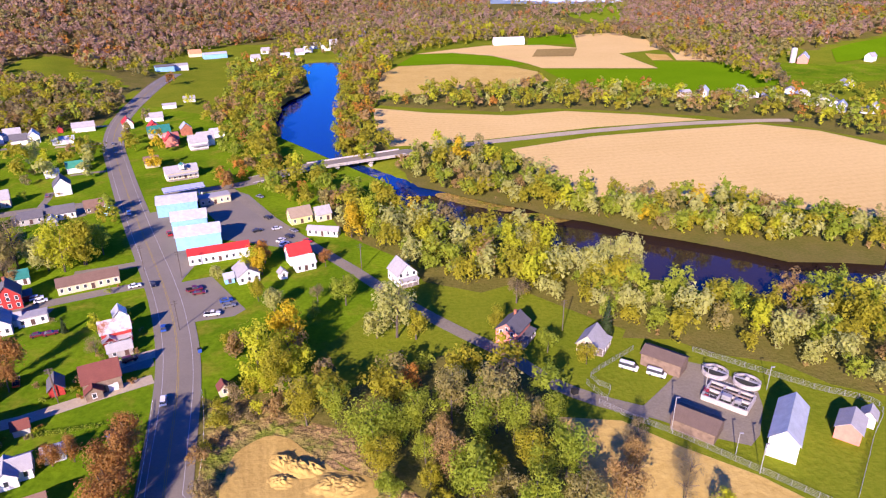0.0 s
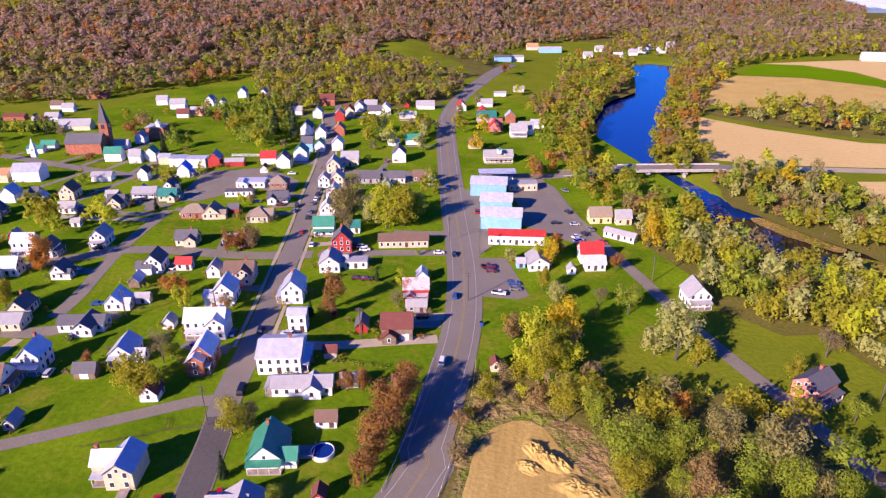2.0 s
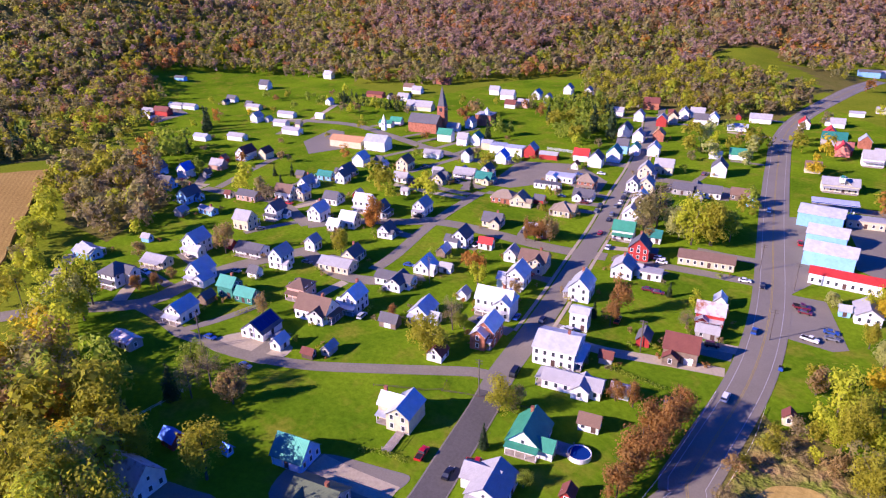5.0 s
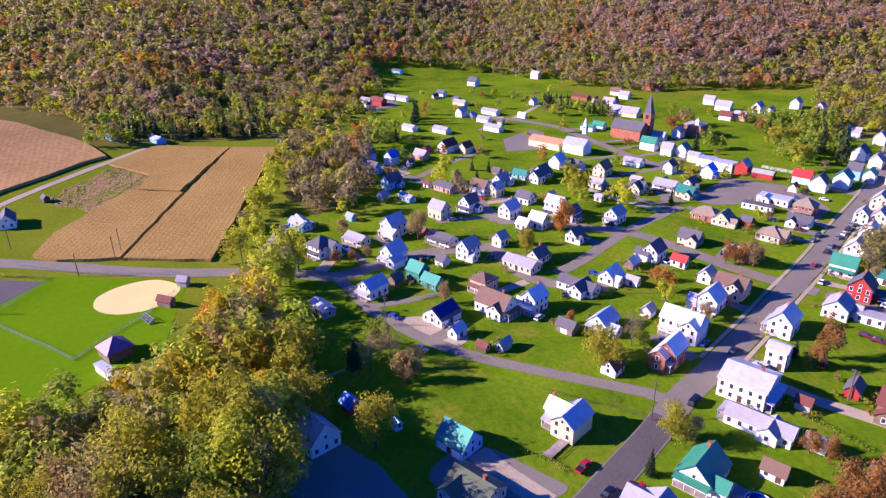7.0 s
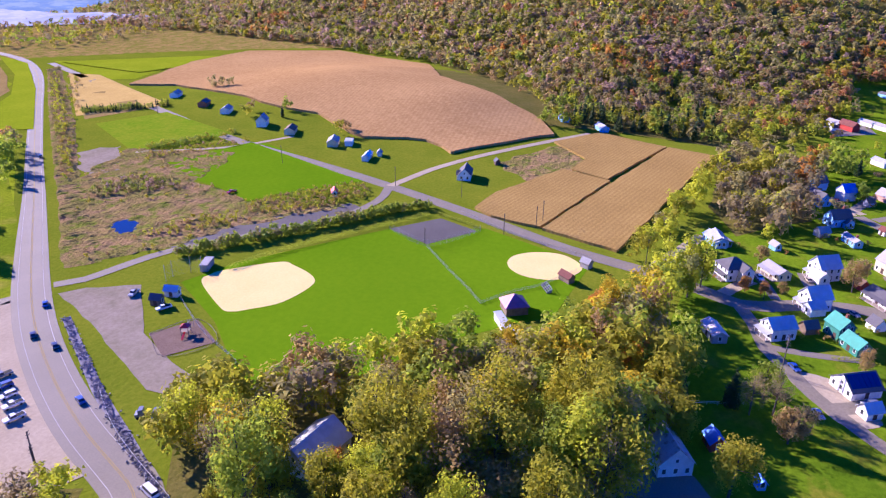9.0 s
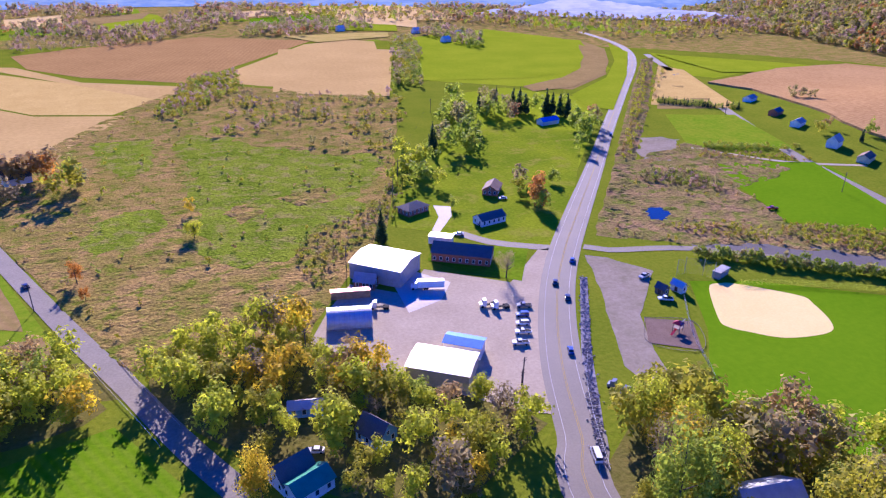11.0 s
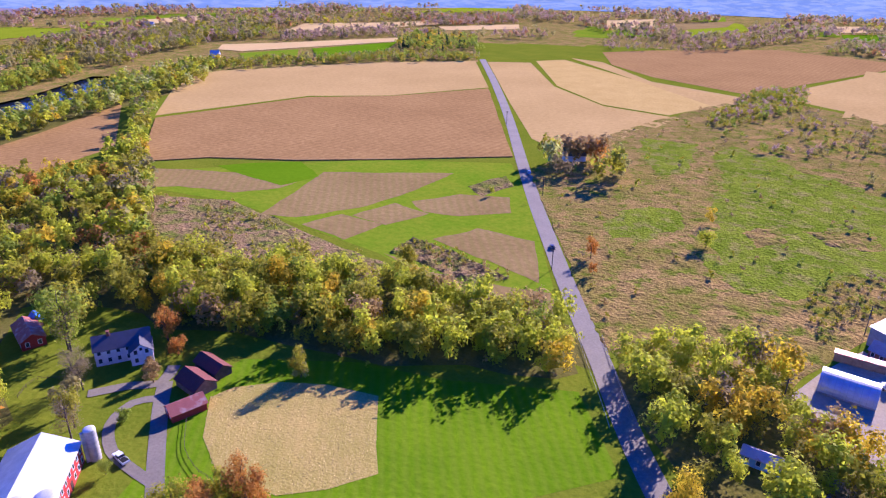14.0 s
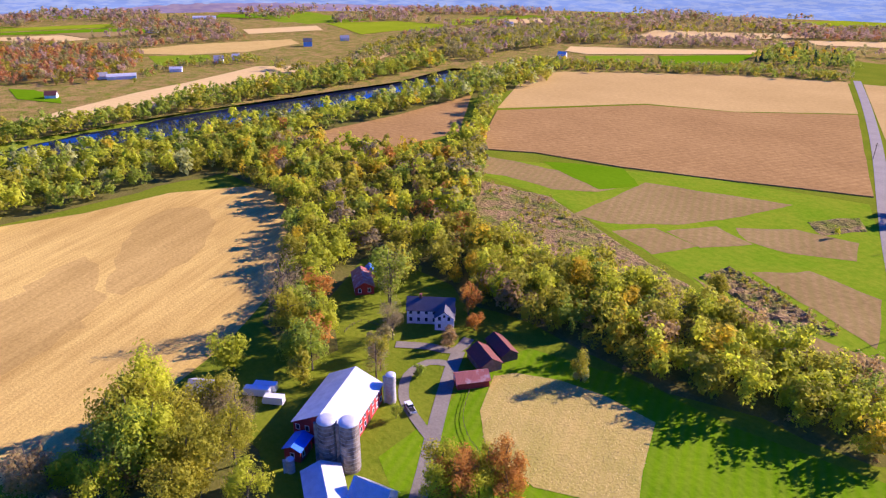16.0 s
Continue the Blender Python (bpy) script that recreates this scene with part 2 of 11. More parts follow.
# lone rises: x, y, radius, height
KNOLLS = [(-580, -274, 113, 16), (-519, -156, 76, 9), (-348, 614, 100, 11)]


def ridge_at(bearing):
    for (a, *u), (b, *v) in zip(RIDGE, RIDGE[1:]):
        if a <= bearing <= b:
            k = (bearing - a) / (b - a)
            return [p + (q - p) * k for p, q in zip(u, v)]
    return [1300, 0, 0]


def river_gap(x, y):
    """Metres from the water's edge: negative in the river."""
    best = 1e9
    for (ax, ay, aw), (bx, by, bw) in zip(RIVER, RIVER[1:]):
        dx, dy = bx - ax, by - ay
        k = min(1, max(0, ((x - ax) * dx + (y - ay) * dy) / (dx * dx + dy * dy)))
        best = min(best, math.hypot(x - ax - k * dx, y - ay - k * dy) - aw - k * (bw - aw))
    return best


def hill(x, y):
    """Height of the land without the river bed."""
    d = math.hypot(x, y)
    bearing = (math.degrees(math.atan2(-x, y)) + 60) % 360 - 60
    foot, rise, top = ridge_at(bearing)
    z = 0.0
    if d > foot and rise > 0:
        up = (d - foot) * rise
        wave = 1 + 0.28 * noise.noise((x * 0.0032, y * 0.0032, 3.1))
        z += top * (1 - math.exp(-up * up / (up + 12) / top)) * wave
        u = min(1.0, z / top)
        z += 30 * u * (1 - u) * noise.noise((x * 0.0085, y * 0.0085, 6.3))
    z -= 0.085 * max(0.0, d - 1575) * (1 - smooth(0, 40, top))
    for kx, ky, r, h in KNOLLS:
        q = ((x - kx) ** 2 + (y - ky) ** 2) / (r * r)
        if q < 6:
            z += h * math.exp(-q)
    return z


def land(x, y):
    z = hill(x, y)
    gap = river_gap(x, y)
    if gap < 10:
        z -= 4.4 * smooth(10, -4, gap)
    return z


def lines(step, fine, far):
    out = [i * step for i in range(int(fine / step) + 1)]
    s = step
    while out[-1] < far:
        s *= 1.22
        out.append(out[-1] + s)
    return [-v for v in out[:0:-1]] + out


def mesh_object(name, verts, faces, mat, parent=None, smooth_shade=False):
    me = bpy.data.meshes.new(name)
    me.from_pydata(verts, [], faces)
    if smooth_shade:
        me.polygons.foreach_set("use_smooth", [True] * len(me.polygons))
    for one in (mat if isinstance(mat, (list, tuple)) else [mat]):
        me.materials.append(one)
    me.update()
    ob = new(name, me)
    ob.parent = parent
    return ob


GX = lines(9.0, 900, 4600)
nx = len(GX)
ground = mesh_object("ground", [(x, y, land(x, y)) for y in GX for x in GX],
                     [(j * nx + i, j * nx + i + 1, (j + 1) * nx + i + 1, (j + 1) * nx + i) for j in range(nx - 1) for i in range(nx - 1)], GRASS, smooth_shade=True)
tagged(ground, "green grassy valley floor rising to wooded hills", "ground", kind="structure")


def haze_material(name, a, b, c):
    """Far hills and sky: faint mottles of woods and fields, with the air's haze painted in as emission."""
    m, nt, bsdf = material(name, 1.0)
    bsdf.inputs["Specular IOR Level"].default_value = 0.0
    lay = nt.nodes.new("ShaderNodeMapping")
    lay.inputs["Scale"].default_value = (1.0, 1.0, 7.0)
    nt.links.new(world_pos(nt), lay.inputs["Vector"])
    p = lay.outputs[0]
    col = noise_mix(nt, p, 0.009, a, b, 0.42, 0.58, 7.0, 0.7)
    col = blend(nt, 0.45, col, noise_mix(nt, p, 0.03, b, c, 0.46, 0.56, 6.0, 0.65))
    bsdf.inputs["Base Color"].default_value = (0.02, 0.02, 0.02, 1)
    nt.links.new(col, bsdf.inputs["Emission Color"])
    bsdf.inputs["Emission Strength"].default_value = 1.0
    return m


def backdrop(dist, rows, mat, label, ragged=3.0):
    """A far ridge: rows of (bearing, degrees of its crest above the drone's level)."""
    verts, faces = [], []
    b = rows[0][0]
    while b < rows[-1][0]:
        i = next(k for k in range(len(rows) - 1) if rows[k][0] <= b <= rows[k + 1][0])
        u = (b - rows[i][0]) / (rows[i + 1][0] - rows[i][0])
        u = u * u * (3 - 2 * u)
        e = rows[i][1] + (rows[i + 1][1] - rows[i][1]) * u
        sx, sy = -math.sin(radians(b)), math.cos(radians(b))
        top = HOVER + dist * math.tan(radians(e)) + ragged * (noise.noise((b * 1.7, e, 0.0)) + 0.6 * noise.noise((b * 9.0, e, 3.0)))
        for k, (out, z) in enumerate(((0, -260), (40, top * 0.5 - 60), (90, top), (150, top - 25))):
            verts.append((sx * (dist + out), sy * (dist + out), z))
        n = len(verts)
        if n > 4:
            faces += [(n - 8 + k, n - 4 + k, n - 3 + k, n - 7 + k) for k in range(3)]
        b += 0.35
    ob = mesh_object("backdrop", verts, faces, mat, smooth_shade=True)
    return tagged(ob, label, "backdrop", kind="structure")


# Distance haze and its glow are in these emission colours.
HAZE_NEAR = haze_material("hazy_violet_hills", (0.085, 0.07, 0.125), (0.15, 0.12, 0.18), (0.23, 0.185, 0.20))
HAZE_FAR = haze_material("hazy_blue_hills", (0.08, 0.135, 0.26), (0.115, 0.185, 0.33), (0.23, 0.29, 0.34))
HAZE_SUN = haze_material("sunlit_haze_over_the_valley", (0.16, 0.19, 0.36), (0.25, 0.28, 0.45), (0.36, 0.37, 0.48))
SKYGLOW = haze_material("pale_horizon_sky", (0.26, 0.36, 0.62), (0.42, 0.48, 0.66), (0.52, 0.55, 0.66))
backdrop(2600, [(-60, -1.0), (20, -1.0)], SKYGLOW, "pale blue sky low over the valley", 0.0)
backdrop(1960, [(-40, -4.6), (-23, -4.3), (-19, -3.7), (-14, -4.3), (-8, -4.3), (-2, -4.0), (4, -3.6), (12, -3.4)], HAZE_FAR, "far mountain ridge in painted blue haze")
backdrop(1560, [(-36, -5.0), (-22, -4.8), (-17, -4.45), (-12, -4.6), (-6, -5.1), (0, -4.9), (4, -4.6), (10, -4.0)], HAZE_NEAR, "far wooded ridge in painted violet brown haze")
backdrop(1330, [(112, -4.5), (122, -4.4), (128, -4.6), (136, -4.2), (144, -3.6), (150, -4.6), (154, -5.6)], HAZE_SUN, "painted sunlit haze over the far valley")
backdrop(1640, [(128, -3.0), (150, -2.4), (200, -2.4), (240, -2.6), (272, -2.6)], HAZE_FAR, "far wooded ridge round the valley in painted blue haze")
backdrop(1420, [(214, -5.6), (222, -4.7), (232, -4.2), (245, -4.0), (258, -4.4), (272, -4.4)], HAZE_NEAR, "far wooded ridge in painted violet brown haze")


def resample(pts, step):
    """A smooth line through the points (Catmull-Rom), a point about every step metres."""
    pts = [Vector(p) for p in pts]
    ext = [pts[0] * 2 - pts[1]] + pts + [pts[-1] * 2 - pts[-2]]
    out = []
    for i in range(1, len(ext) - 2):
        p0, p1, p2, p3 = ext[i - 1:i + 3]
        n = max(1, int((p2 - p1).length / step))
        for k in range(n):
            u = k / n
            out.append(0.5 * (2 * p1 + (p2 - p0) * u + (2 * p0 - 5 * p1 + 4 * p2 - p3) * u * u + (3 * p1 - p0 - 3 * p2 + p3) * u ** 3))
    return out + [pts[-1]]


wet = {}
wf = []
for x, y in {(i, j) for i in range(-130, 131) for j in range(-130, 131) if river_gap(i * 8 + 4, j * 8 + 4) < 12}:
    wf.append([wet.setdefault((x + a, y + b), len(wet)) for a, b in ((0, 0), (1, 0), (1, 1), (0, 1))])
river = mesh_object("water", [(x * 8, y * 8, WATER_Z) for x, y in wet], sorted(wf), [WATER, TREETINT, DULL])
# sky-blue tint above the bridge, brown tint of mirrored trees below it
for f in river.data.polygons:
    f.material_index = 0 if f.center.y > 330 and f.center.x < 40 else (1 if f.center.y > 0 else 2)
tagged(river, "slow dark river between wooded banks, sky and tree reflections in its tint", "river", kind="structure")


def strip(name, pts, width, mat, lift, label, category, edges=None, step=6, taper=1.0):
    """A road or line draped over the land. edges: (from, to) across, in metres from the middle. taper: width of the second half as a share of the first."""
    line = resample([(x, y, 0) for x, y in pts], step)
    lo, hi = edges or (-width / 2, width / 2)
    n = max(1, min(4, int((hi - lo) / 3)))
    verts, faces = [], []
    for i, p in enumerate(line):
        a, b = line[max(0, i - 1)], line[min(len(line) - 1, i + 1)]
        s = Vector((b.y - a.y, a.x - b.x, 0)).normalized()
        for k in range(n + 1):
            q = p + s * (lo + (hi - lo) * k / n) * (1 + (taper - 1) * smooth(0.5, 0.62, i / len(line)))
            verts.append((q.x, q.y, hill(q.x, q.y) + lift))
    for i in range(len(line) - 1):
        for k in range(n):
            j = i * (n + 1) + k
            faces.append((j, j + 1, j + n + 2, j + n + 1))
    ob = mesh_object(name, verts, faces, mat)
    return tagged(ob, label, category, kind="structure")


FIELD_PLOTS = []


def inside(x, y, pts):
    hit, j = False, len(pts) - 1
    for i in range(len(pts)):
        (ax, ay), (bx, by) = pts[i], pts[j]
        if (ay > y) != (by > y) and x < (bx - ax) * (y - ay) / (by - ay) + ax:
            hit = not hit
        j = i
    return hit


def patch(name, pts, mat, lift, label, category, cell=40.0, thick=0.0, wobble=0.0, rounded=False, lumps=0.0, flat=()):
    """A field or yard: a polygon draped over the land; thick: a standing crop of that height."""
    if name == "field":
        FIELD_PLOTS.append(pts)
    if rounded:
        out, n = [], len(pts)
        for i in range(n):
            p0, p1, p2, p3 = (Vector(pts[(i + k) % n]) for k in (-1, 0, 1, 2))
            for k in range(5):
                u = k / 5
                q = 0.5 * (2 * p1 + (p2 - p0) * u + (2 * p0 - 5 * p1 + 4 * p2 - p3) * u * u + (3 * p1 - p0 - 3 * p2 + p3) * u ** 3)
                out.append((q.x, q.y))
        pts = out
    bm = bmesh.new()
    line = []
    for i, (x, y) in enumerate(pts):
        x2, y2 = pts[(i + 1) % len(pts)]
        n = max(1, int(math.hypot(x2 - x, y2 - y) / cell))
        for k in range(n):
            px, py = x + (x2 - x) * k / n, y + (y2 - y) * k / n
            if wobble:
                px += wobble * noise.noise((px * 0.09, py * 0.09, 1.0))
                py += wobble * noise.noise((px * 0.09, py * 0.09, 7.0))
            line.append((px, py))
    f = bm.faces.new([bm.verts.new((x, y, 0)) for x, y in line])
    if f.normal.z < 0 or sum(a[0] * b[1] - b[0] * a[1] for a, b in zip(line, line[1:] + line[:1])) < 0:
        bmesh.ops.reverse_faces(bm, faces=[f])
    bmesh.ops.triangulate(bm, faces=bm.faces[:])
    for _ in range(7):
        long = [e for e in bm.edges if e.calc_length() > cell]
        if not long:
            break
        bmesh.ops.subdivide_edges(bm, edges=long, cuts=1)
        bmesh.ops.triangulate(bm, faces=[f for f in bm.faces if len(f.verts) > 3])
    rim = [e for e in bm.edges if e.is_boundary]
    for v in bm.verts:
        v.co.z = hill(v.co.x, v.co.y) + lift + thick + (thick * 0.08 * noise.noise((v.co.x * 0.7, v.co.y * 0.7, 2.0)) if thick else 0)
    if lumps:
        for v in bm.verts:
            x, y = v.co.x, v.co.y
            if not v.is_boundary and not any(inside(x, y, q) for q in flat):
                v.co.z += lumps * max(0.0, 0.25 + noise.noise((x * 0.05, y * 0.05, 1.0)) * 0.6 + noise.noise((x * 0.19, y * 0.19, 5.0)) * 0.7 + noise.noise((x * 0.5, y * 0.5, 9.0)) * 0.6)
    if thick:
        made = bmesh.ops.extrude_edge_only(bm, edges=rim)
        for v in made["geom"]:
            if isinstance(v, bmesh.types.BMVert):
                v.co.z -= thick + lift + 0.1
    me = bpy.data.meshes.new(name)
    bm.to_mesh(me)
    bm.free()
    me.materials.append(mat)
    ob = new(name, me)
    return tagged(ob, label, category, kind="structure")



patch("lawn", [(-111.4, 51.2), (-119.8, 20.3), (-197.4, 7.6), (-249.0, 16.4), (-298.7, 12.9), (-322.2, 28.9), (-415, 86), (-560, 116), (-885, 208), (-916, 285), (-699, 378), (-580, 312), (-489, 316), (-498, 455), (-447, 515), (-356, 454), (-272, 503), (-269, 558), (-155, 496), (-29.1, 340.7), (-10.0, 237.0), (-44.0, 172.1), (-52.3, 118.3), (-76.9, 63.7)], LAWN, 0.02, "green lawns and gardens between the houses", "lawn", cell=25.0)

# ---------------------------------------------------------------- woods' floor, fields, yards (each a piece of the land)
patch("river_flats", [(500.8, -53.6), (518, -210.7), (517.3, -408.3), (545.9, -509.6), (480.1, -555.3), (364.2, -664.4), (226.2, -750.6), (397.2, -1256.4), (587.6, -1246.4), (894.5, -833.5), (1178.3, -451.8), (1292.5, -181.8)], WEEDS, 0.03, "tan and brown flats beyond the river", "ground cover", cell=60.0)
patch("sandbar", [(-5.6, 329.1), (3.2, 332.3), (17.6, 323.1), (32.5, 312.8), (30.4, 305), (16.9, 310.1), (3.1, 318.6)], WEEDS, -1.93, "low sandy bar grown with weeds in the river", "sandbar", cell=3.0, wobble=1.5, rounded=True)
patch("sandbar", [(30.6, 297.5), (43.7, 301.5), (59.6, 298.8), (57, 291.6), (42.3, 290)], WEEDS, -1.93, "low sandy bar grown with weeds in the river", "sandbar", cell=3.0, wobble=1.5, rounded=True)
patch("sandbar", [(128.9, 258), (141.4, 249.1), (157.6, 244.9), (139.4, 244.9), (128.4, 251.2)], WEEDS, -1.93, "low sandy bar grown with weeds in the river", "sandbar", cell=3.0, wobble=1.5, rounded=True)
patch("field", [(-57, 529), (-12, 510), (48, 498), (92, 510), (144, 496), (188, 477), (103, 459), (42, 436), (-3, 420), (-35, 416), (-48, 460)], TAN, 0.1, "pale tan harvested field beyond the river", "field")
patch("field", [(41, 407), (98, 435), (159, 450), (218, 462), (251, 442), (273, 404), (201.9, 286.2), (175.5, 294.2), (143.9, 314.8), (103.3, 320.4), (71.2, 317.4), (53.3, 352.6)], TAN, 0.1, "wide pale tan harvested field with faint rows", "field")
patch("field", [(-60, 582), (-63, 683), (-49, 730), (8, 741), (70, 721), (95, 684), (98, 637), (72, 606), (6, 597), (-42, 571)], EARTH, 0.1, "brown harvested field by the river bend", "field")
patch("field", [(-52, 734), (-34, 815), (9, 820), (54, 794), (87, 734), (71, 724), (8, 744)], SPORT, 0.14, "bright green sown field", "field")
patch("field", [(-34, 819), (10, 854), (53, 885), (125, 884), (163, 854), (183, 985), (247, 1004), (254, 939), (292, 888), (257, 830), (203, 802), (218, 698), (101, 708), (90, 738), (55, 798), (9, 825)], TAN, 0.08, "pale harvested strip fields", "field")
patch("field", [(113, 844), (163, 849), (147, 785), (100, 785)], FALLOW, 0.3, "brown strip in a harvested field", "field")
patch("field", [(100, 701), (216, 691), (225, 742), (301, 728), (309, 608), (248, 579), (198, 587), (158, 605), (115, 619)], SPORT, 0.12, "bright green winter crop field", "field")
patch("field", [(268, 829), (299, 807), (297, 744), (252, 747)], TAN, 0.1, "pale tan strip field", "field")
patch("field", [(232, 800), (254, 789), (249, 748), (227, 750)], PLOUGH, 0.1, "pale tan strip field", "field")
patch("field", [(115, 954), (181, 998), (166, 890), (107, 885)], SPORT, 0.12, "bright green strip field", "field")
patch("field", [(430, 769), (536, 842), (558, 820), (504, 737), (404, 708)], SPORT, 0.4, "green hillside pasture", "field")
patch("field", [(352, 720), (395, 702), (445, 690), (465, 675), (430, 622), (315, 597), (313, 630)], LAWN, 0.4, "green hillside pasture below a farm", "field")
patch("sports_ground", [(-187.4, -168.3), (-210.2, -158.5), (-266.0, -114.2), (-281.3, -72.2), (-256.7, -21.0), (-209.1, -27.8), (-182.6, -57.0), (-147.2, -80.6), (-135.4, -105.7), (-166.0, -137.4)], SPORT, 0.06, "mown bright green ball ground", "sports field")
patch("infield", [(-190.0, -160.8), (-197.0, -162.0), (-202.7, -158.7), (-216.5, -142.5), (-215.6, -135.4), (-209.6, -123.9), (-202.2, -119.6), (-186.4, -123.1), (-177.5, -131.5), (-174.1, -136.2), (-175.2, -141.7)], SAND, 0.1, "pale sandy clay baseball infield", "infield", rounded=True)
patch("infield", [(-247.8, -53.9), (-255.5, -52.8), (-261.9, -45.6), (-263.8, -35.0), (-258.7, -27.0), (-251.1, -23.7), (-241.9, -27.9), (-237.2, -35.0), (-237.2, -44.0), (-241.4, -50.7)], SAND, 0.1, "pale sandy clay softball infield", "infield", rounded=True)
patch("court", [(-266.0, -114.2), (-286.6, -96.2), (-276.6, -75.0), (-254.3, -91.8)], TARMAC, 0.1, "grey asphalt court beside the ball ground", "court")
patch("corn_field", [(-385.7, -53.5), (-372.6, -24.8), (-289.4, -48.6), (-296.0, -73.7), (-304.6, -84.8), (-330.2, -80.7)], CORN, 0.0, "standing ripe tan corn", "corn field", thick=1.3, cell=3.5, wobble=0.8)
patch("corn_field", [(-460.4, 4.4), (-450.2, 33.3), (-362, 10.5), (-273.3, -11.8), (-287.8, -47.2), (-373.0, -22.4)], CORN, 0.0, "standing ripe tan corn in a long block", "corn field", thick=1.3, cell=3.5, wobble=0.8)
patch("corn_field", [(-444.6, -68.8), (-483.5, -42.2), (-461, 3.0), (-374.8, -26.4), (-387.3, -48.4), (-414.3, -43.6)], CORN, 0.0, "standing ripe tan corn near the woods", "corn field", thick=1.3, cell=3.5, wobble=0.8)
patch("corn_field", [(-520, -489), (-663, -528), (-773, -525), (-819, -418), (-735, -262), (-607, -205), (-493, -86), (-462, -74), (-395.6, -125.6), (-417, -149), (-408, -194), (-450, -252), (-458, -286), (-492, -351), (-528, -444)], RUSSET, 0.5, "ripe reddish tan corn on a low hill", "corn field", thick=1.2, cell=14.0, wobble=3.0)
patch("field", [(-321.6, -286.6), (-378.2, -251.0), (-328.7, -154.2), (-279.5, -199.0), (-295.9, -242.6)], SPORT, 0.1, "mown green practice field", "sports field")
patch("field", [(-381.3, -393.4), (-428, -374), (-389.8, -285.5), (-339.1, -314.2), (-340.9, -329.3)], ROUGH, 0.1, "light green grass field", "field")
patch("field", [(-517, -554), (-534, -557), (-451, -393), (-392, -417)], FALLOW, 0.1, "brown bare field", "field")
patch("field", [(-617, -685), (-678, -540), (-552, -511), (-535, -537)], PASTURE, 0.1, "yellow green field beside the highway", "field")
patch("field", [(-364, -895), (-519, -917), (-608, -822), (-486, -597), (-376, -512), (-313, -563), (-257, -609)], PASTURE, 0.1, "sunlit yellow green pasture", "field")
patch("field", [(-337, -536), (-385, -542), (-461, -616), (-576, -780), (-565, -716), (-459, -569), (-376, -512)], FALLOW, 0.15, "dark ploughed curved strip", "field")
POND = [(-224.5, -236.6), (-230.8, -238), (-234.2, -234.8), (-231.7, -226.4), (-222.1, -221.7), (-218.7, -227.1)]
patch("scrub", [(-272.2, -306.6), (-338.6, -327.3), (-353.6, -256.3), (-295.9, -242.6), (-277.3, -197.5), (-292.8, -137.8), (-246.0, -179.8), (-211.9, -196.4), (-185.6, -218.9)], BRUSH, 0.05, "brown scrub and weeds on waste ground", "scrub", cell=3.0, wobble=4.0, lumps=0.7, flat=[POND])
patch("scrub", [(-387.1, -93.8), (-444, -65), (-396.9, -33.5), (-351.9, -62.3)], BRUSH, 0.06, "weedy brown plot", "scrub", cell=3.0, wobble=4.0, lumps=0.7)
patch("yard", [(-321.4, -349.6), (-341.2, -336.4), (-299.7, -294.6), (-280.4, -308.8)], WORN, 0.1, "bare grey gravel lot", "yard", cell=4.0, wobble=7.0)
patch("yard", [(-216.0, -199.7), (-260.0, -173.5), (-291.4, -146.6), (-285.2, -134.4), (-234.2, -172.0), (-212.6, -191.1)], TARMAC, 0.1, "dark tarmac parking strip", "yard")
patch("yard", [(-164.5, -204.2), (-171.3, -199.0), (-180.3, -180.8), (-151.8, -154.9), (-140.6, -135.6), (-132.2, -114.9), (-126.7, -122.3), (-126.2, -131.8), (-140.0, -156.8), (-154.3, -182.2)], WORN, 0.1, "rutted grey gravel parking area", "yard", wobble=1.0, cell=5.0)
patch("playground_bed", [(-151.8, -152.8), (-165.4, -143.9), (-155.0, -128.8), (-142.0, -139.3)], MULCH, 0.15, "brown mulch bed of a playground", "playground")
patch("bank", [(-150.1, -188.0), (-152.6, -186.8), (-128.2, -152.2), (-120.3, -140.5), (-107.1, -119.0), (-93.3, -97.2), (-92.0, -100.9), (-107.0, -126.2), (-120.9, -147.2)], RIPRAP, 0.12, "grey stone riprap beside the highway", "bank")
patch("yard", [(-97.0, -218.8), (-122.9, -195.1), (-149.0, -216.9), (-158.6, -216.0), (-135.7, -186.1), (-119.5, -166.0), (-104.8, -141.6), (-94.8, -120.1), (-86.2, -125.2), (-62.5, -152.2), (-41.7, -183.8), (-52.8, -201.5), (-66.1, -217.9), (-82.3, -202.2)], GRAVEL, 0.1, "wide pale grey paved work yard", "yard", cell=8.0)
patch("lawn", [(-111.1, -241.3), (-132.9, -228.2), (-146.1, -219.7), (-127.3, -194.2), (-109.6, -212.5), (-101.6, -225.5)], LAWN, 0.14, "mown lawn before a brick office", "lawn")
patch("lawn", [(-143.2, -332.1), (-238, -419), (-291.1, -379.1), (-196.7, -258.8), (-157.7, -216.8), (-137.0, -232.3), (-101.5, -266.1), (-117.1, -300.7)], DRYLAWN, 0.06, "mown lawns round roadside houses", "lawn")
patch("driveway", [(-130.4, -283.3), (-137.7, -278.4), (-132.7, -266.8), (-118.3, -250.1), (-116.6, -254.1), (-126.5, -268.0)], CONCRETE, 0.12, "pale concrete drive", "driveway")
patch("field", [(372.6, -398.7), (471, -549), (453, -588), (347, -691), (232, -759), (172, -607), (241, -537), (305, -508)], DULLTAN, 0.1, "pale tan harvested field", "field")
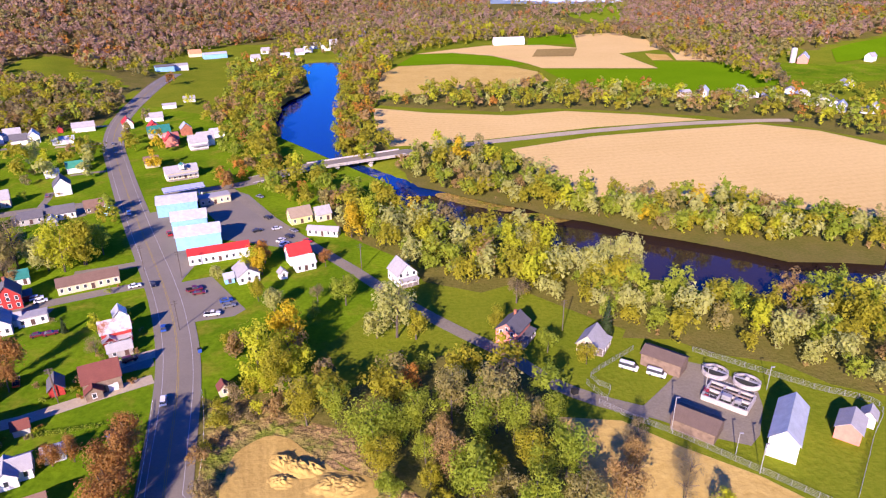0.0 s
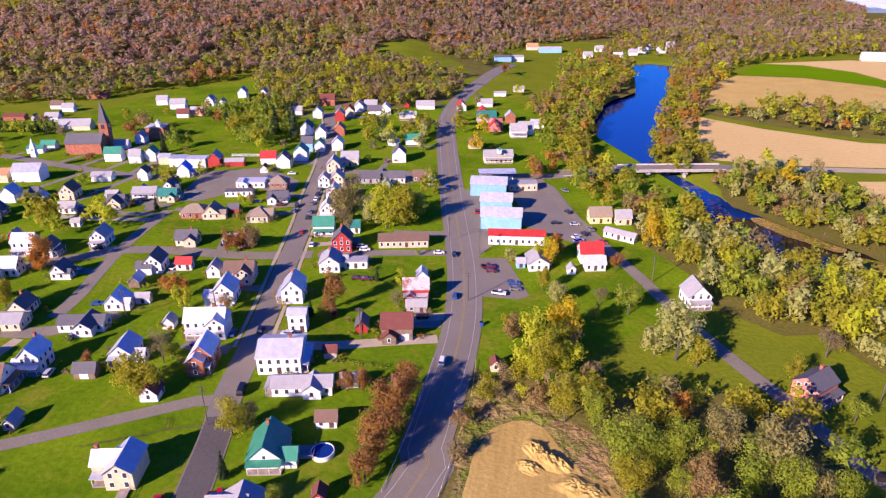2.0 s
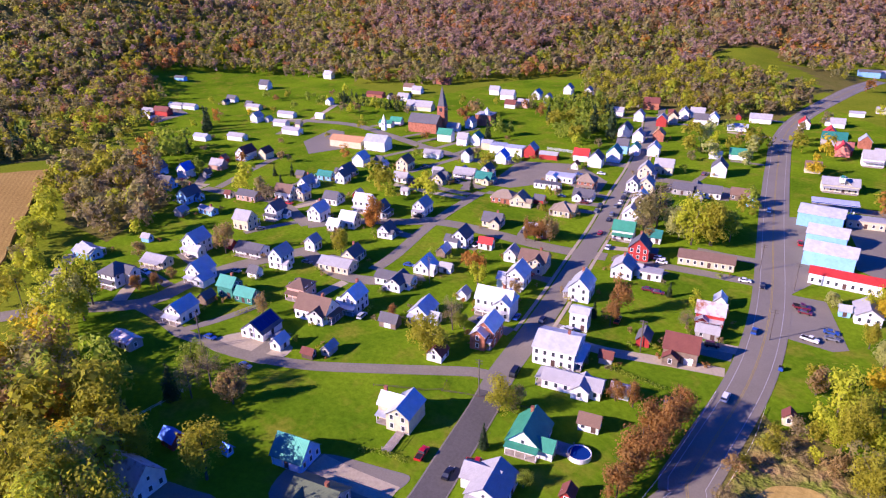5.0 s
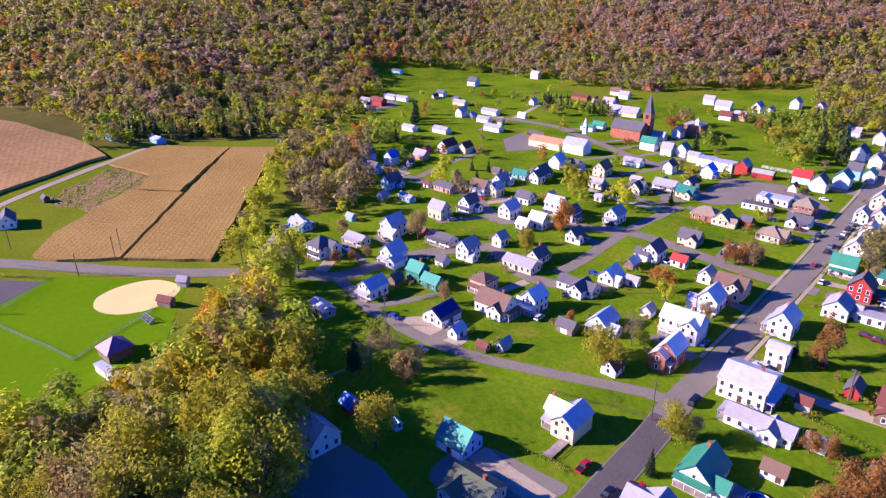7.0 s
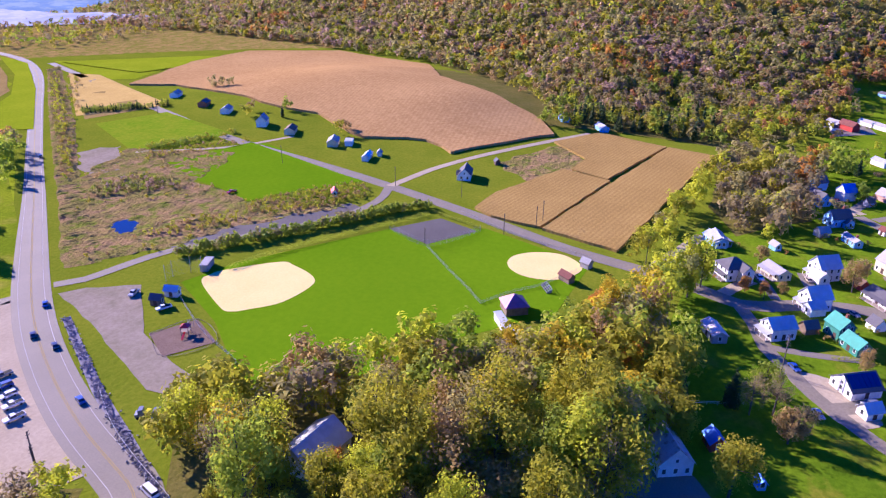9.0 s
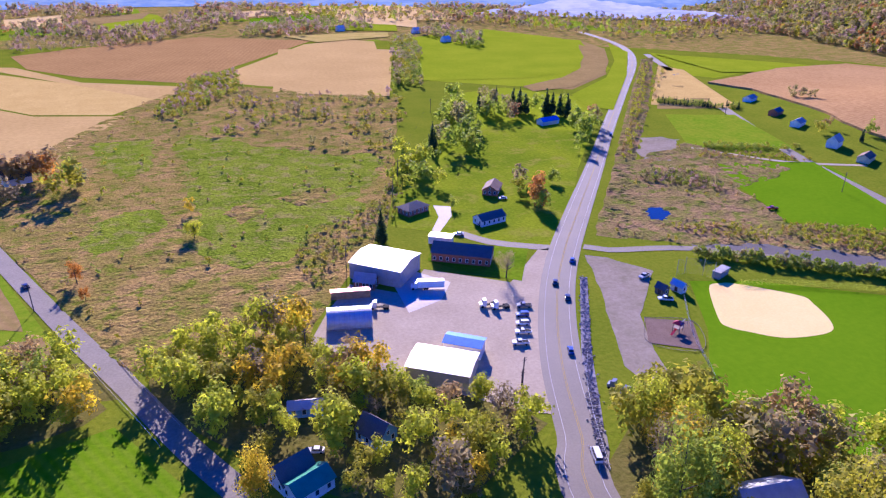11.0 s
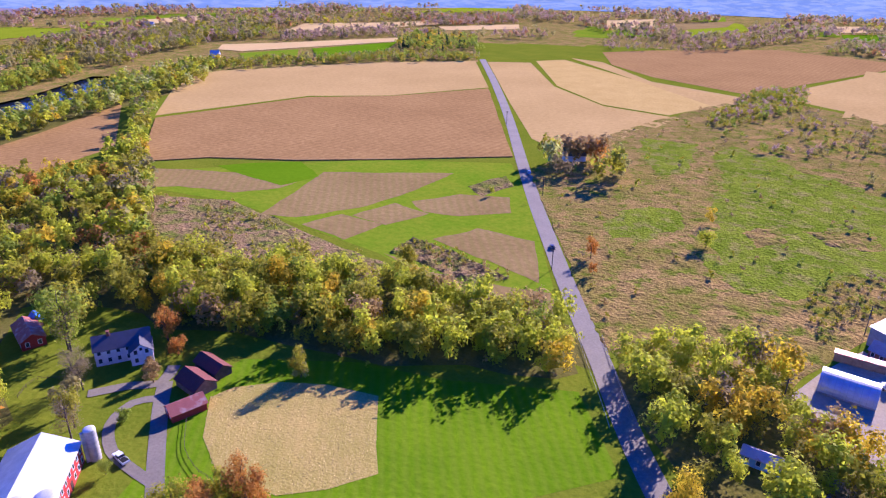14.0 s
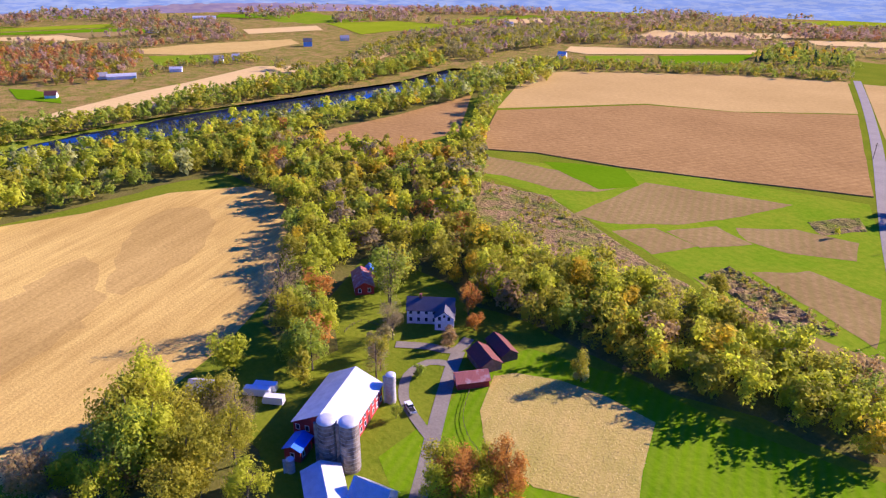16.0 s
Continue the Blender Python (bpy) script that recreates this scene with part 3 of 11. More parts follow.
patch("field", [(306.5, -312.9), (365.3, -391.0), (301, -502), (239, -533), (170, -600), (93.9, -391.4), (154.5, -361.3), (211.4, -335.8), (264.0, -320.7), (291.3, -302.7)], RIPE, 0.05, "standing reddish brown ripe crop", "crop field", thick=0.55, cell=20.0, wobble=1.0)
patch("field", [(397.9, -227.6), (405, -319), (426, -422), (334.6, -319.7), (333.0, -239.3), (369.4, -225.3)], RIPE, 0.1, "brown field by the river", "field", cell=20.0)
patch("field", [(342.9, -41.0), (336.3, -75.0), (339.1, -117.0), (322.6, -153.1), (298.7, -159.9), (258.7, -140.4), (204.3, -101.0), (182.5, -72.8), (170.5, -49.7), (160.8, -31.0), (159.5, -5.1), (196.1, 18.6), (377.1, 16.5)], PLOUGH, 0.1, "dry tan field with ploughing marks", "field", cell=20.0)
patch("field", [(256.1, -14.9), (263.8, -25.5), (271.5, -37.2), (278.3, -47.7), (284.0, -59.8), (272.1, -62.1), (249.4, -54.2), (226.6, -43.2), (219.3, -29.6), (214.2, -15.8), (211.2, -7.5)], PLOUGHDARK, 0.13, "brown rough patch of a dry ploughed field", "field", wobble=7.0, cell=5.0)
patch("field", [(306.1, -85.9), (317.1, -108.0), (305.7, -121.2), (285.4, -119.5), (261.7, -101.4), (247.0, -80.1), (236.4, -59.9), (244.2, -57.1), (272.5, -69.1)], PLOUGHDARK, 0.125, "golden brown patch of a dry ploughed field", "field", wobble=6.0, cell=5.0)
patch("field", [(217, -758), (170, -772), (116, -636), (61, -565), (0, -542), (33, -463), (60, -403), (93, -440), (135, -545)], DULLTAN, 0.1, "pale tan harvested slope", "field", cell=20.0)
patch("field", [(167, -787), (138, -810), (31, -683), (-25, -599), (9, -550), (62, -570), (114, -640)], EARTH, 0.14, "orange tan stubble strip", "field", cell=20.0)
patch("field", [(133, -826), (94, -809), (32, -699), (-56, -644), (-29, -591), (30, -677)], DULLTAN, 0.18, "pinkish tan strip", "field", cell=20.0)
patch("field", [(105, -893), (46, -940), (-105, -1012), (-245, -931), (-143, -787), (-102, -732), (-54, -664), (33, -727), (82, -794)], RIPE, 0.2, "reddish brown ripe field on a gentle rise", "field", cell=20.0)
patch("field", [(-106, -719), (-224, -895), (-294, -926), (-322, -897), (-229, -601), (-169, -593), (-118, -625), (-88, -654)], DULLTAN, 0.1, "pale tan field", "field", cell=20.0)
patch("field", [(-378, -920), (-546, -989), (-595, -849), (-427, -595), (-332, -581), (-271, -633)], PASTURE, 0.05, "green contour strip field", "field", cell=20.0)
MEADOWS = [
    [(-23.7, -448.9), (-34.2, -470.8), (-56, -453.9), (-73.9, -421.8), (-95.1, -406.3), (-110.1, -385.8), (-131.3, -383.6), (-133, -359), (-112.2, -325.9), (-94.2, -287.5), (-80.3, -279.1), (-64.4, -270.8), (-51.8, -249.5), (-33.8, -247), (-23.1, -256.4), (-17.8, -270.4), (-23, -305.3), (-21.5, -338.2), (-26.7, -390.2)],
    [(28.1, -298), (18.8, -319.2), (7.9, -333.9), (-6.8, -327.2), (-9.5, -307.2), (8.6, -286.3), (21.4, -283.1)],
    [(24.4, -468.2), (-14.5, -467.7), (-8.4, -399.3), (6.6, -385.2), (17.7, -418.5)]]
patch("scrub", [(77.7, -366.3), (40, -484), (8, -544), (-56, -664), (-213, -535), (-133.8, -344.8), (-100.9, -267.9), (-64.1, -219.8), (-39.7, -184.4), (5.7, -183.1), (18.0, -200.8), (36.7, -257.3)], WEEDS, 0.06, "brown weedy scrubland", "scrub", cell=4.2, wobble=1.6, lumps=0.5, flat=MEADOWS)
patch("strips", [(277.9, -288.7), (170.4, -354.6), (91.4, -378.2), (66.0, -316.6), (28.4, -204.3), (52.4, -202.4), (83.5, -215.7), (110.4, -231.2), (202.6, -261.6), (257.1, -263.5)], ROUGH, 0.05, "green strips between small plots", "field", cell=20.0)
patch("plot", [(182.2, -251.6), (184.6, -291.1), (185.8, -321.8), (152.7, -333.5), (117.2, -346.9), (125.8, -312.3), (140.8, -278.1), (163.9, -254.2)], FALLOW, 0.118, "long tan fallow plot", "plot", cell=6.0, wobble=1.6)
patch("plot", [(279.5, -291.7), (264.5, -296.5), (214.4, -305.6), (190.6, -302.9), (193.3, -288.2), (211.9, -273.9), (244.9, -271.4), (257.3, -265.1)], FALLOW, 0.112, "brown bare vegetable plot", "plot", cell=6.0, wobble=1.6)
patch("plot", [(122.4, -293.7), (102.4, -313.9), (77.1, -319.4), (70.8, -298), (93.3, -283.4), (109.7, -283.3)], FALLOW, 0.106, "brown bare vegetable plot", "plot", cell=6.0, wobble=1.6)
patch("plot", [(140.3, -266.2), (128.8, -289.6), (106.9, -281.5), (120, -261)], FALLOW, 0.13, "brown bare vegetable plot", "plot", cell=6.0, wobble=1.6)
patch("plot", [(157.1, -247.6), (146.1, -266), (121.8, -261.4), (130.3, -239.4)], FALLOW, 0.112, "brown bare vegetable plot", "plot", cell=6.0, wobble=1.6)
patch("plot", [(94.7, -253.3), (79.5, -272.8), (52, -266.8), (41.2, -228), (60.9, -238)], FALLOW, 0.118, "brown bare vegetable plot", "plot", cell=6.0, wobble=1.6)
patch("plot", [(108.6, -231.9), (83.8, -222.1), (61.1, -220.4), (35.7, -221.1), (29.6, -205.3), (41.4, -199.2), (62.4, -208.8), (86.5, -216.9)], FALLOW, 0.124, "brown bare vegetable plot", "plot", cell=6.0, wobble=1.6)
patch("scrub", [(106.4, -233.3), (103.8, -250.8), (81.6, -244.5), (53, -227.3), (64.8, -217.5), (85.4, -226.8)], BRUSH, 0.13, "dark weedy strip between plots", "scrub", cell=2.2, wobble=1.5, lumps=1.5)
patch("scrub", [(102.8, -327.4), (88, -353.3), (79.4, -336.5), (91, -315.6)], BRUSH, 0.13, "weedy corner of a plot", "scrub", cell=2.6, wobble=1.5, lumps=0.9)
patch("plot", [(250.3, -309.5), (234.1, -321.5), (208.8, -334.3), (184.6, -313.6), (195.5, -292), (230.5, -301.5)], SPORT, 0.125, "bright green sown strip", "plot", cell=6.0, wobble=1.6)
patch("meadow", MEADOWS[0], MEADOW, 0.12, "rough green wet meadow", "meadow", cell=2.6, wobble=9.0, lumps=0.4)
patch("meadow", MEADOWS[1], MEADOW, 0.12, "rough green patch", "meadow", cell=3.0, wobble=6.0, lumps=0.3)
patch("meadow", MEADOWS[2], MEADOW, 0.12, "rough green patch", "meadow", cell=4.0, wobble=6.0, lumps=0.3)
patch("scrub", [(-32.9, -312.9), (-48.9, -323.2), (-52.8, -305.8), (-40.6, -294.7)], WEEDS, 0.14, "brown weeds in the meadow", "scrub", cell=3.0, wobble=3.0, lumps=0.9)
patch("scrub", [(-58.8, -324.6), (-92.1, -332.8), (-91.1, -310.5), (-70.7, -306.1)], WEEDS, 0.14, "brown weeds in the meadow", "scrub", cell=3.0, wobble=3.0, lumps=0.9)
patch("scrub", [(-181.4, -221), (-240.1, -284), (-365.4, -422.9), (-564.4, -638.7), (-596.3, -653.1), (-378.3, -412.1), (-279.3, -309.9), (-229.7, -252.6), (-192.6, -210.5)], BRUSH, 0.075, "weedy verge along the highway", "scrub", cell=3.5, wobble=1.5, lumps=1.0)
patch("field", [(-398.6, -432), (-554.7, -598.8), (-558.9, -562.4), (-455.7, -391.2)], EARTH, 0.12, "tan stubble field beside the highway", "field")
patch("field", [(-383.7, -398.8), (-431.2, -373.6), (-392.4, -288.8), (-358.8, -294), (-333.8, -322.3)], ROUGH, 0.13, "bright green grass field", "field")
patch("field", [(-323, -285.7), (-376, -260.3), (-332.1, -167.8), (-297.4, -186.5), (-275.5, -196.7), (-295.1, -231.1)], SPORT, 0.14, "mown green practice field", "sports field")
patch("field", [(-596.7, -602.5), (-610.9, -669.1), (-707.5, -558.4), (-732.6, -513.8), (-657.5, -509.7), (-583, -533.2)], PASTURE, 0.9, "yellow green field beside the highway", "field")
patch("pond", POND, DULL, 0.14, "small blue pond on waste ground", "pond", rounded=True)
patch("field", [(-183.3, -858.8), (-264.9, -838.9), (-315.6, -812), (-207.4, -541.9), (-163.3, -565.8), (-117.5, -589.5)], DULLTAN, 0.3, "pale pinkish harvested field", "field")
patch("field", [(-359.4, -877.8), (-449.6, -899.5), (-555.7, -857.9), (-580.9, -792.4), (-510.6, -678.7), (-437.9, -595.1), (-370.7, -577.8), (-291.8, -594.9), (-250.5, -607.2), (-284.1, -705.9)], PASTURE, 0.34, "green contour strips of hay", "field")
patch("field", [(-601, -810.2), (-582.6, -731.5), (-516.6, -638.9), (-462.3, -576.1), (-382.7, -521.3), (-336.1, -516.6), (-340.4, -541), (-403.8, -568.1), (-483.5, -630.6), (-546.3, -716)], FALLOW, 0.4, "dark ploughed curved strip", "field")
patch("field", [(-624.1, -778), (-592, -696.5), (-475.4, -556.5), (-354.7, -426.1), (-344.1, -446.7), (-359.6, -490.5), (-445.9, -552.3), (-527.8, -642)], PASTURE, 0.37, "sunlit yellow green pasture", "field")
patch("field", [(-429.6, -1431.2), (-540.3, -1259.9), (-445.3, -1036.4), (-382, -1134.1), (-349.8, -1256.6)], TAN, 0.9, "far pink tan field", "field")
patch("field", [(-319.4, -1319.3), (-382.1, -1281.3), (-355, -1171), (-288.6, -1122.7), (-271, -1134.4)], SPORT, 0.95, "far bright green field", "field")
patch("field", [(-325.9, -1151.6), (-428.4, -1084.8), (-397, -999.4), (-330.1, -1028.8), (-288.3, -1073.2)], PASTURE, 0.92, "far yellow green field", "field")
patch("scrub", [(250.4, -256.2), (202.6, -261.6), (140.5, -235.8), (103.5, -222.3), (94.8, -199.2), (134.9, -199.7), (181.7, -180.7)], BRUSH, 0.08, "tan weedy field edge", "scrub", cell=2.6, wobble=3.0, lumps=0.7)
patch("stubble_plot", [(113.5, -124.6), (110.1, -130.9), (98.7, -137.8), (85.3, -141.6), (69.5, -142.0), (56.5, -113.5), (65.3, -104.7), (75.6, -98.5), (94.5, -101.2), (104.2, -109.9)], STUBBLE, 0.1, "square plot of pale corn stubble", "field", cell=10.0, wobble=0.8)
patch("lawn", [(122.0, -127.3), (116.0, -144.5), (81.3, -155.4), (55.1, -155.7), (16.0, -164.0), (1.0, -133.0), (85.6, -68.6), (108.2, -77.6), (111.4, -103.5)], CLOVER, 0.04, "sunlit bright green grass", "lawn", cell=20.0)
patch("scrub", [(-65.1, 142.3), (-66.4, 151.9), (-57, 156.9), (-42, 146.6), (-29, 141.7), (-13, 124.9), (-4.6, 114.1), (-20, 114.3), (-16.9, 123), (-33.5, 133.1), (-48.3, 140.9), (-57.1, 135.6), (-55.6, 123.6), (-53.5, 114.7), (-57.1, 114.7)], BRUSH, 0.05, "weedy scrub round the earthwork", "scrub", cell=2.6, wobble=2.0, lumps=1.0)
patch("scrub", [(-56.1, 114.7), (-57.9, 128.7), (-56.2, 136.7), (-50.5, 142.1), (-42.3, 140.6), (-33.8, 134.0), (-21.7, 124.5), (-12.6, 119.9), (-2.6, 107.1), (-40.4, 84.9), (-50.6, 100.5)], BRUSH, 0.045, "brown weeds round the earthwork", "scrub", cell=3.0, wobble=2.0)
patch("earthwork", [(-53.2, 115.8), (-54.7, 127.5), (-53.3, 134.1), (-48.5, 138.6), (-41.7, 137.4), (-34.6, 131.9), (-24.5, 124.0), (-16.9, 120.1), (-8.6, 109.5), (-40.1, 91.0), (-48.6, 104.0)], DUG, 0.15, "pale tan bulldozed earth", "earthwork", cell=5.0, wobble=2.0, rounded=True)
patch("field", [(28.4, 145.9), (46.2, 144.0), (58.0, 133.8), (73.6, 123.7), (80.7, 116.0), (84.1, 103.6), (48.4, 104.0), (34.4, 117.0), (29.1, 132.2)], EARTH, 0.06, "dry tan field track beside the waterworks", "field", cell=10.0, wobble=2.0)
patch("yard", [(53.9, 150.4), (63.1, 160.1), (72.6, 171.5), (79.2, 168.4), (87.8, 157.0), (86.1, 149.3), (80.4, 137.8), (76.4, 133.6), (65.2, 138.0), (56.7, 143.8), (47.3, 148.8)], OLDASPHALT, 0.08, "grey asphalt yard of the waterworks", "yard")
patch("parking_lot", [(-115.3, 337.2), (-102.3, 327.8), (-76.0, 288.1), (-64.2, 268.1), (-68.4, 259.2), (-81.8, 264.3), (-97.8, 269.1), (-108.9, 292.7), (-121.9, 311.9)], ASPHALT, 0.08, "grey asphalt parking lot behind the shops", "parking lot")
patch("parking_lot", [(-101.5, 228.5), (-91.5, 233.1), (-71.2, 206.8), (-73.9, 202.1), (-86.4, 198.5), (-92.4, 208.5)], ASPHALT, 0.08, "grey asphalt roadside parking lot", "parking lot")
patch("forecourt", [(-145.7, 301.2), (-136.1, 308.5), (-115.6, 266.5), (-101.6, 243.5), (-102.0, 228.5), (-113.1, 243.8)], ASPHALT, 0.09, "worn forecourt of the roadside shops", "forecourt")
patch("parking_lot", [(-268.4, 222.0), (-291.3, 265.4), (-264.2, 288.7), (-231.7, 276.9), (-218.5, 253.1), (-247.7, 257.7), (-256.9, 228.3)], OLDASPHALT, 0.08, "grey asphalt lot behind the shops", "parking lot")
patch("parking_lot", [(-417, 183), (-436, 214), (-424, 218), (-383.7, 196.5), (-386.7, 172.3)], ASPHALT, 0.08, "asphalt lot beside the church hall", "parking lot")
patch("parking_lot", [(-573, 115), (-586, 148), (-558, 148), (-539, 118)], ASPHALT, 0.08, "asphalt yard by the red barn", "parking lot")

# ---------------------------------------------------------------- roads
HIGHWAY = [(-268, 680), (-257, 587), (-244, 504), (-222, 438), (-190.5, 375.7), (-152.8, 306.1), (-125.0, 256.7), (-109.5, 229.3), (-97.4, 206.2), (-86.7, 182.7), (-79.8, 164.2), (-75.7, 150.7), (-71.3, 134.9), (-66.3, 117.2), (-62.2, 102.0), (-69.9, 8.3), (-82.0, -84.9), (-94.4, -110.3), (-105.0, -132.9), (-114.6, -150.3), (-127.0, -169.9), (-143.2, -192.4), (-165.0, -218.4), (-199.6, -256.1), (-247.6, -307.8), (-317.2, -384.2), (-410, -484), (-532, -616), (-603, -712), (-644, -803), (-674, -910)]
strip("road", HIGHWAY, 13.2, ASPHALT, 0.13, "two-lane grey asphalt highway with worn paved shoulders", "road", step=5, taper=0.74)
for off in (-0.22, 0.22):
    strip("centre_line", HIGHWAY, 0, YELLOW, 0.16, "worn double yellow centre line", "road marking", edges=(off - 0.07, off + 0.07), step=5, taper=0.85)
for off in (-4.3, 4.3):
    strip("edge_line", HIGHWAY, 0, ROADWHITE, 0.16, "worn white edge line", "road marking", edges=(off - 0.07, off + 0.07), step=5, taper=0.85)
strip("street", [(-93.7, 52.4), (-99.4, 65.3), (-105.7, 76.1), (-117.0, 95.8), (-127.8, 112.9), (-138.7, 134.3), (-152.7, 160.3), (-168.4, 188.1), (-187.7, 222.9), (-213.6, 266.0), (-239.7, 310.9), (-279.0, 371.3), (-316, 421)], 8.6, ASPHALT, 0.12, "patched grey town street", "street")
strip("street", [(-93.7, 52.4), (-99.4, 65.3), (-105.7, 76.1), (-117.0, 95.8), (-122.0, 103.8)], 7.8, TARMAC, 0.135, "fresh dark asphalt at the end of the street", "street")
for lo, hi in ((-6.2, -4.9), (4.9, 6.2)):
    strip("pavement", [(-138.7, 134.3), (-152.7, 160.3), (-168.4, 188.1), (-187.7, 222.9), (-213.6, 266.0), (-239.7, 310.9), (-279.0, 371.3), (-316, 421)], 0, GRAVEL, 0.16, "pale concrete pavement beside the main street", "pavement", edges=(lo, hi))
strip("lane", [(-128.6, 108.6), (-133.2, 105.8), (-142.1, 95.4), (-164.7, 69.2), (-176.0, 59.7), (-187.9, 51.7), (-199.5, 46.8), (-210.7, 41.3), (-225.4, 39.1), (-238.9, 35.1)], 5.0, OLDASPHALT, 0.11, "narrow pale lane", "lane")
strip("road", [(-603, -674), (-515, -518), (-438, -388), (-383.0, -285.4), (-348.6, -197.0), (-323.8, -138.4), (-294.6, -78.7), (-270.7, -33.7), (-255.1, 9.2), (-240.8, 36.0), (-245.4, 50.9), (-250.9, 71.9), (-247.5, 105.4)], 8.2, OLDASPHALT, 0.12, "grey country road past the corn", "road")
strip("lane", [(-323.8, -138.4), (-348.6, -131.1), (-368.2, -123.9), (-402, -105), (-459, -64), (-480, -49)], 5.0, GRAVEL, 0.135, "pale gravel farm lane", "lane")
strip("lane", [(-323.8, -138.4), (-300.3, -134.9), (-271.2, -142.9), (-244.3, -163.8), (-210.3, -192.1), (-177.0, -204.6), (-169.2, -211.9)], 5.0, OLDASPHALT, 0.15, "pale lane along the ball ground", "lane")
strip("lane", [(-331.1, -316.1), (-360.4, -269.5), (-398.1, -241.2)], 3.8, GRAVEL, 0.11, "pale farm track", "lane")
strip("street", [(-165.1, 200.9), (-179.7, 192.4), (-194.2, 186.2), (-216.7, 179.3), (-237.3, 170.6), (-250.6, 155.6), (-265.9, 137.2), (-274.2, 118.2)], 7.6, OLDASPHALT, 0.11, "grey side street between the houses", "street")
strip("street", [(-245.9, 104.6), (-217.5, 105.3), (-202.0, 116.4), (-195.6, 130.4)], 6.9, OLDASPHALT, 0.11, "grey back street", "street")
strip("street", [(-213.5, 118.2), (-220.7, 133.4), (-236.3, 158.6), (-248.3, 182.0), (-260.8, 211.9)], 5.7, OLDASPHALT, 0.1, "narrow grey alley", "street")
strip("street", [(-476, 210), (-438, 233), (-391.0, 237.5), (-347.4, 240.1), (-308.7, 246.4), (-288.4, 265.1)], 7.6, OLDASPHALT, 0.11, "grey street by the church", "street")
strip("street", [(-274.2, 118.2), (-311.5, 120.7), (-327.3, 112.3), (-359.6, 97.1)], 6.3, OLDASPHALT, 0.1, "grey back street", "street")
strip("street", [(-158.5, 316.3), (-175.9, 316.2), (-200.8, 309.0), (-223.6, 298.2)], 8.2, OLDASPHALT, 0.12, "grey cross street", "street")
strip("road", [(-146.9, 329.5), (-117.6, 340.0), (-96.8, 354.5)], 8.8, OLDASPHALT, 0.12, "road to the bridge", "road")
strip("road", [(-19, 408), (1, 414), (41, 429), (101, 449), (164, 465), (222, 472), (246, 472)], 8.8, GRAVEL, 0.16, "pale road across the fields from the bridge", "road")
strip("lane", [(-115.3, 337.2), (-94.4, 308.6), (-73.2, 281.2), (-55.2, 258.8), (-38.3, 239.2), (-21.0, 217.4), (-6.2, 200.6), (7.0, 187.1), (16.4, 178.3), (24.9, 167.9), (31.3, 160.2), (42.0, 152.6), (54.5, 146.9)], 5.3, OLDASPHALT, 0.12, "narrow pale riverside lane", "lane")
strip("road", [(-10.8, -124.7), (-3.1, -141.7), (3.9, -159.3), (13.1, -184.2), (26.0, -216.3), (46.7, -271.8), (63.5, -317.9), (81.8, -371.0), (128, -508), (178, -645), (228, -774)], 7.1, OLDASPHALT, 0.14, "straight narrow grey country road", "road")
strip("driveway", [(-114.9, 227.0), (-127.4, 221.3), (-145.0, 212.3), (-162.8, 201.9)], 5.7, OLDASPHALT, 0.1, "asphalt drive along the motel", "driveway")
strip("driveway", [(-87.6, 165.3), (-101.0, 156.8), (-117.0, 146.1), (-127.4, 141.4)], 5.0, GRAVEL, 0.1, "gravel drive", "driveway")
strip("driveway", [(89.1, -73.7), (96.5, -83.0), (106.1, -94.4), (116.3, -107.1), (125.1, -118.6), (130.2, -126.2)], 4.3, OLDASPHALT, 0.1, "farm drive", "driveway")
strip("driveway", [(104.3, -92.0), (112.6, -94.0), (122.7, -97.7), (130.6, -105.6), (131.8, -114.8), (126.8, -119.0)], 3.0, OLDASPHALT, 0.125, "gravel farm loop", "driveway", step=3)
strip("driveway", [(133.4, -133.9), (131.0, -125.3), (138.3, -121.0), (146.6, -113.7)], 3.8, OLDASPHALT, 0.15, "worn drive before the farmhouse", "driveway", step=3)
strip("driveway", [(-157.8, -215.0), (-146.9, -222.1), (-134.3, -232.4), (-126.6, -246.3)], 5.7, OLDASPHALT, 0.1, "drive past the office", "driveway")
strip("driveway", [(-104.7, 59.4), (-116.2, 53.9), (-126.3, 50.1)], 6.3, GRAVEL, 0.1, "grey gravel drive", "driveway")
patch("yard", [(-144.6, 6.2), (-141.7, 17.5), (-127.6, 26.1), (-117.5, 29.1), (-115.9, 17.9), (-122.0, 6.0), (-133.2, 1.4)], ASPHALT, 0.08, "dark asphalt yard by the garage", "yard", cell=6.0, wobble=1.5, rounded=True)
patch("yard", [(-128.7, 44.2), (-127.8, 53.2), (-113.7, 62.3), (-107.4, 65.8), (-105.8, 56.9), (-111.0, 44.9), (-121.0, 35.7)], ASPHALT, 0.08, "dark asphalt drive behind the teal garage", "yard", cell=6.0, wobble=0.6, rounded=True)
patch("yard", [(-198.1, 45.8), (-197.9, 60.1), (-186.0, 64.4), (-178.9, 67.8), (-174.9, 58.5), (-183.0, 51.5)], GRAVEL, 0.08, "pale gravel apron of a garage", "yard", cell=6.0, wobble=0.6, rounded=True)
patch("pasture", [(-261, -531), (-321, -543), (-373, -463), (-243.0, -316.1), (-182.6, -249.5), (-165.2, -246.2), (-128.0, -287.1)], PASTURE, 0.03, "sunlit pale green pasture beside the highway", "pasture", cell=30.0)
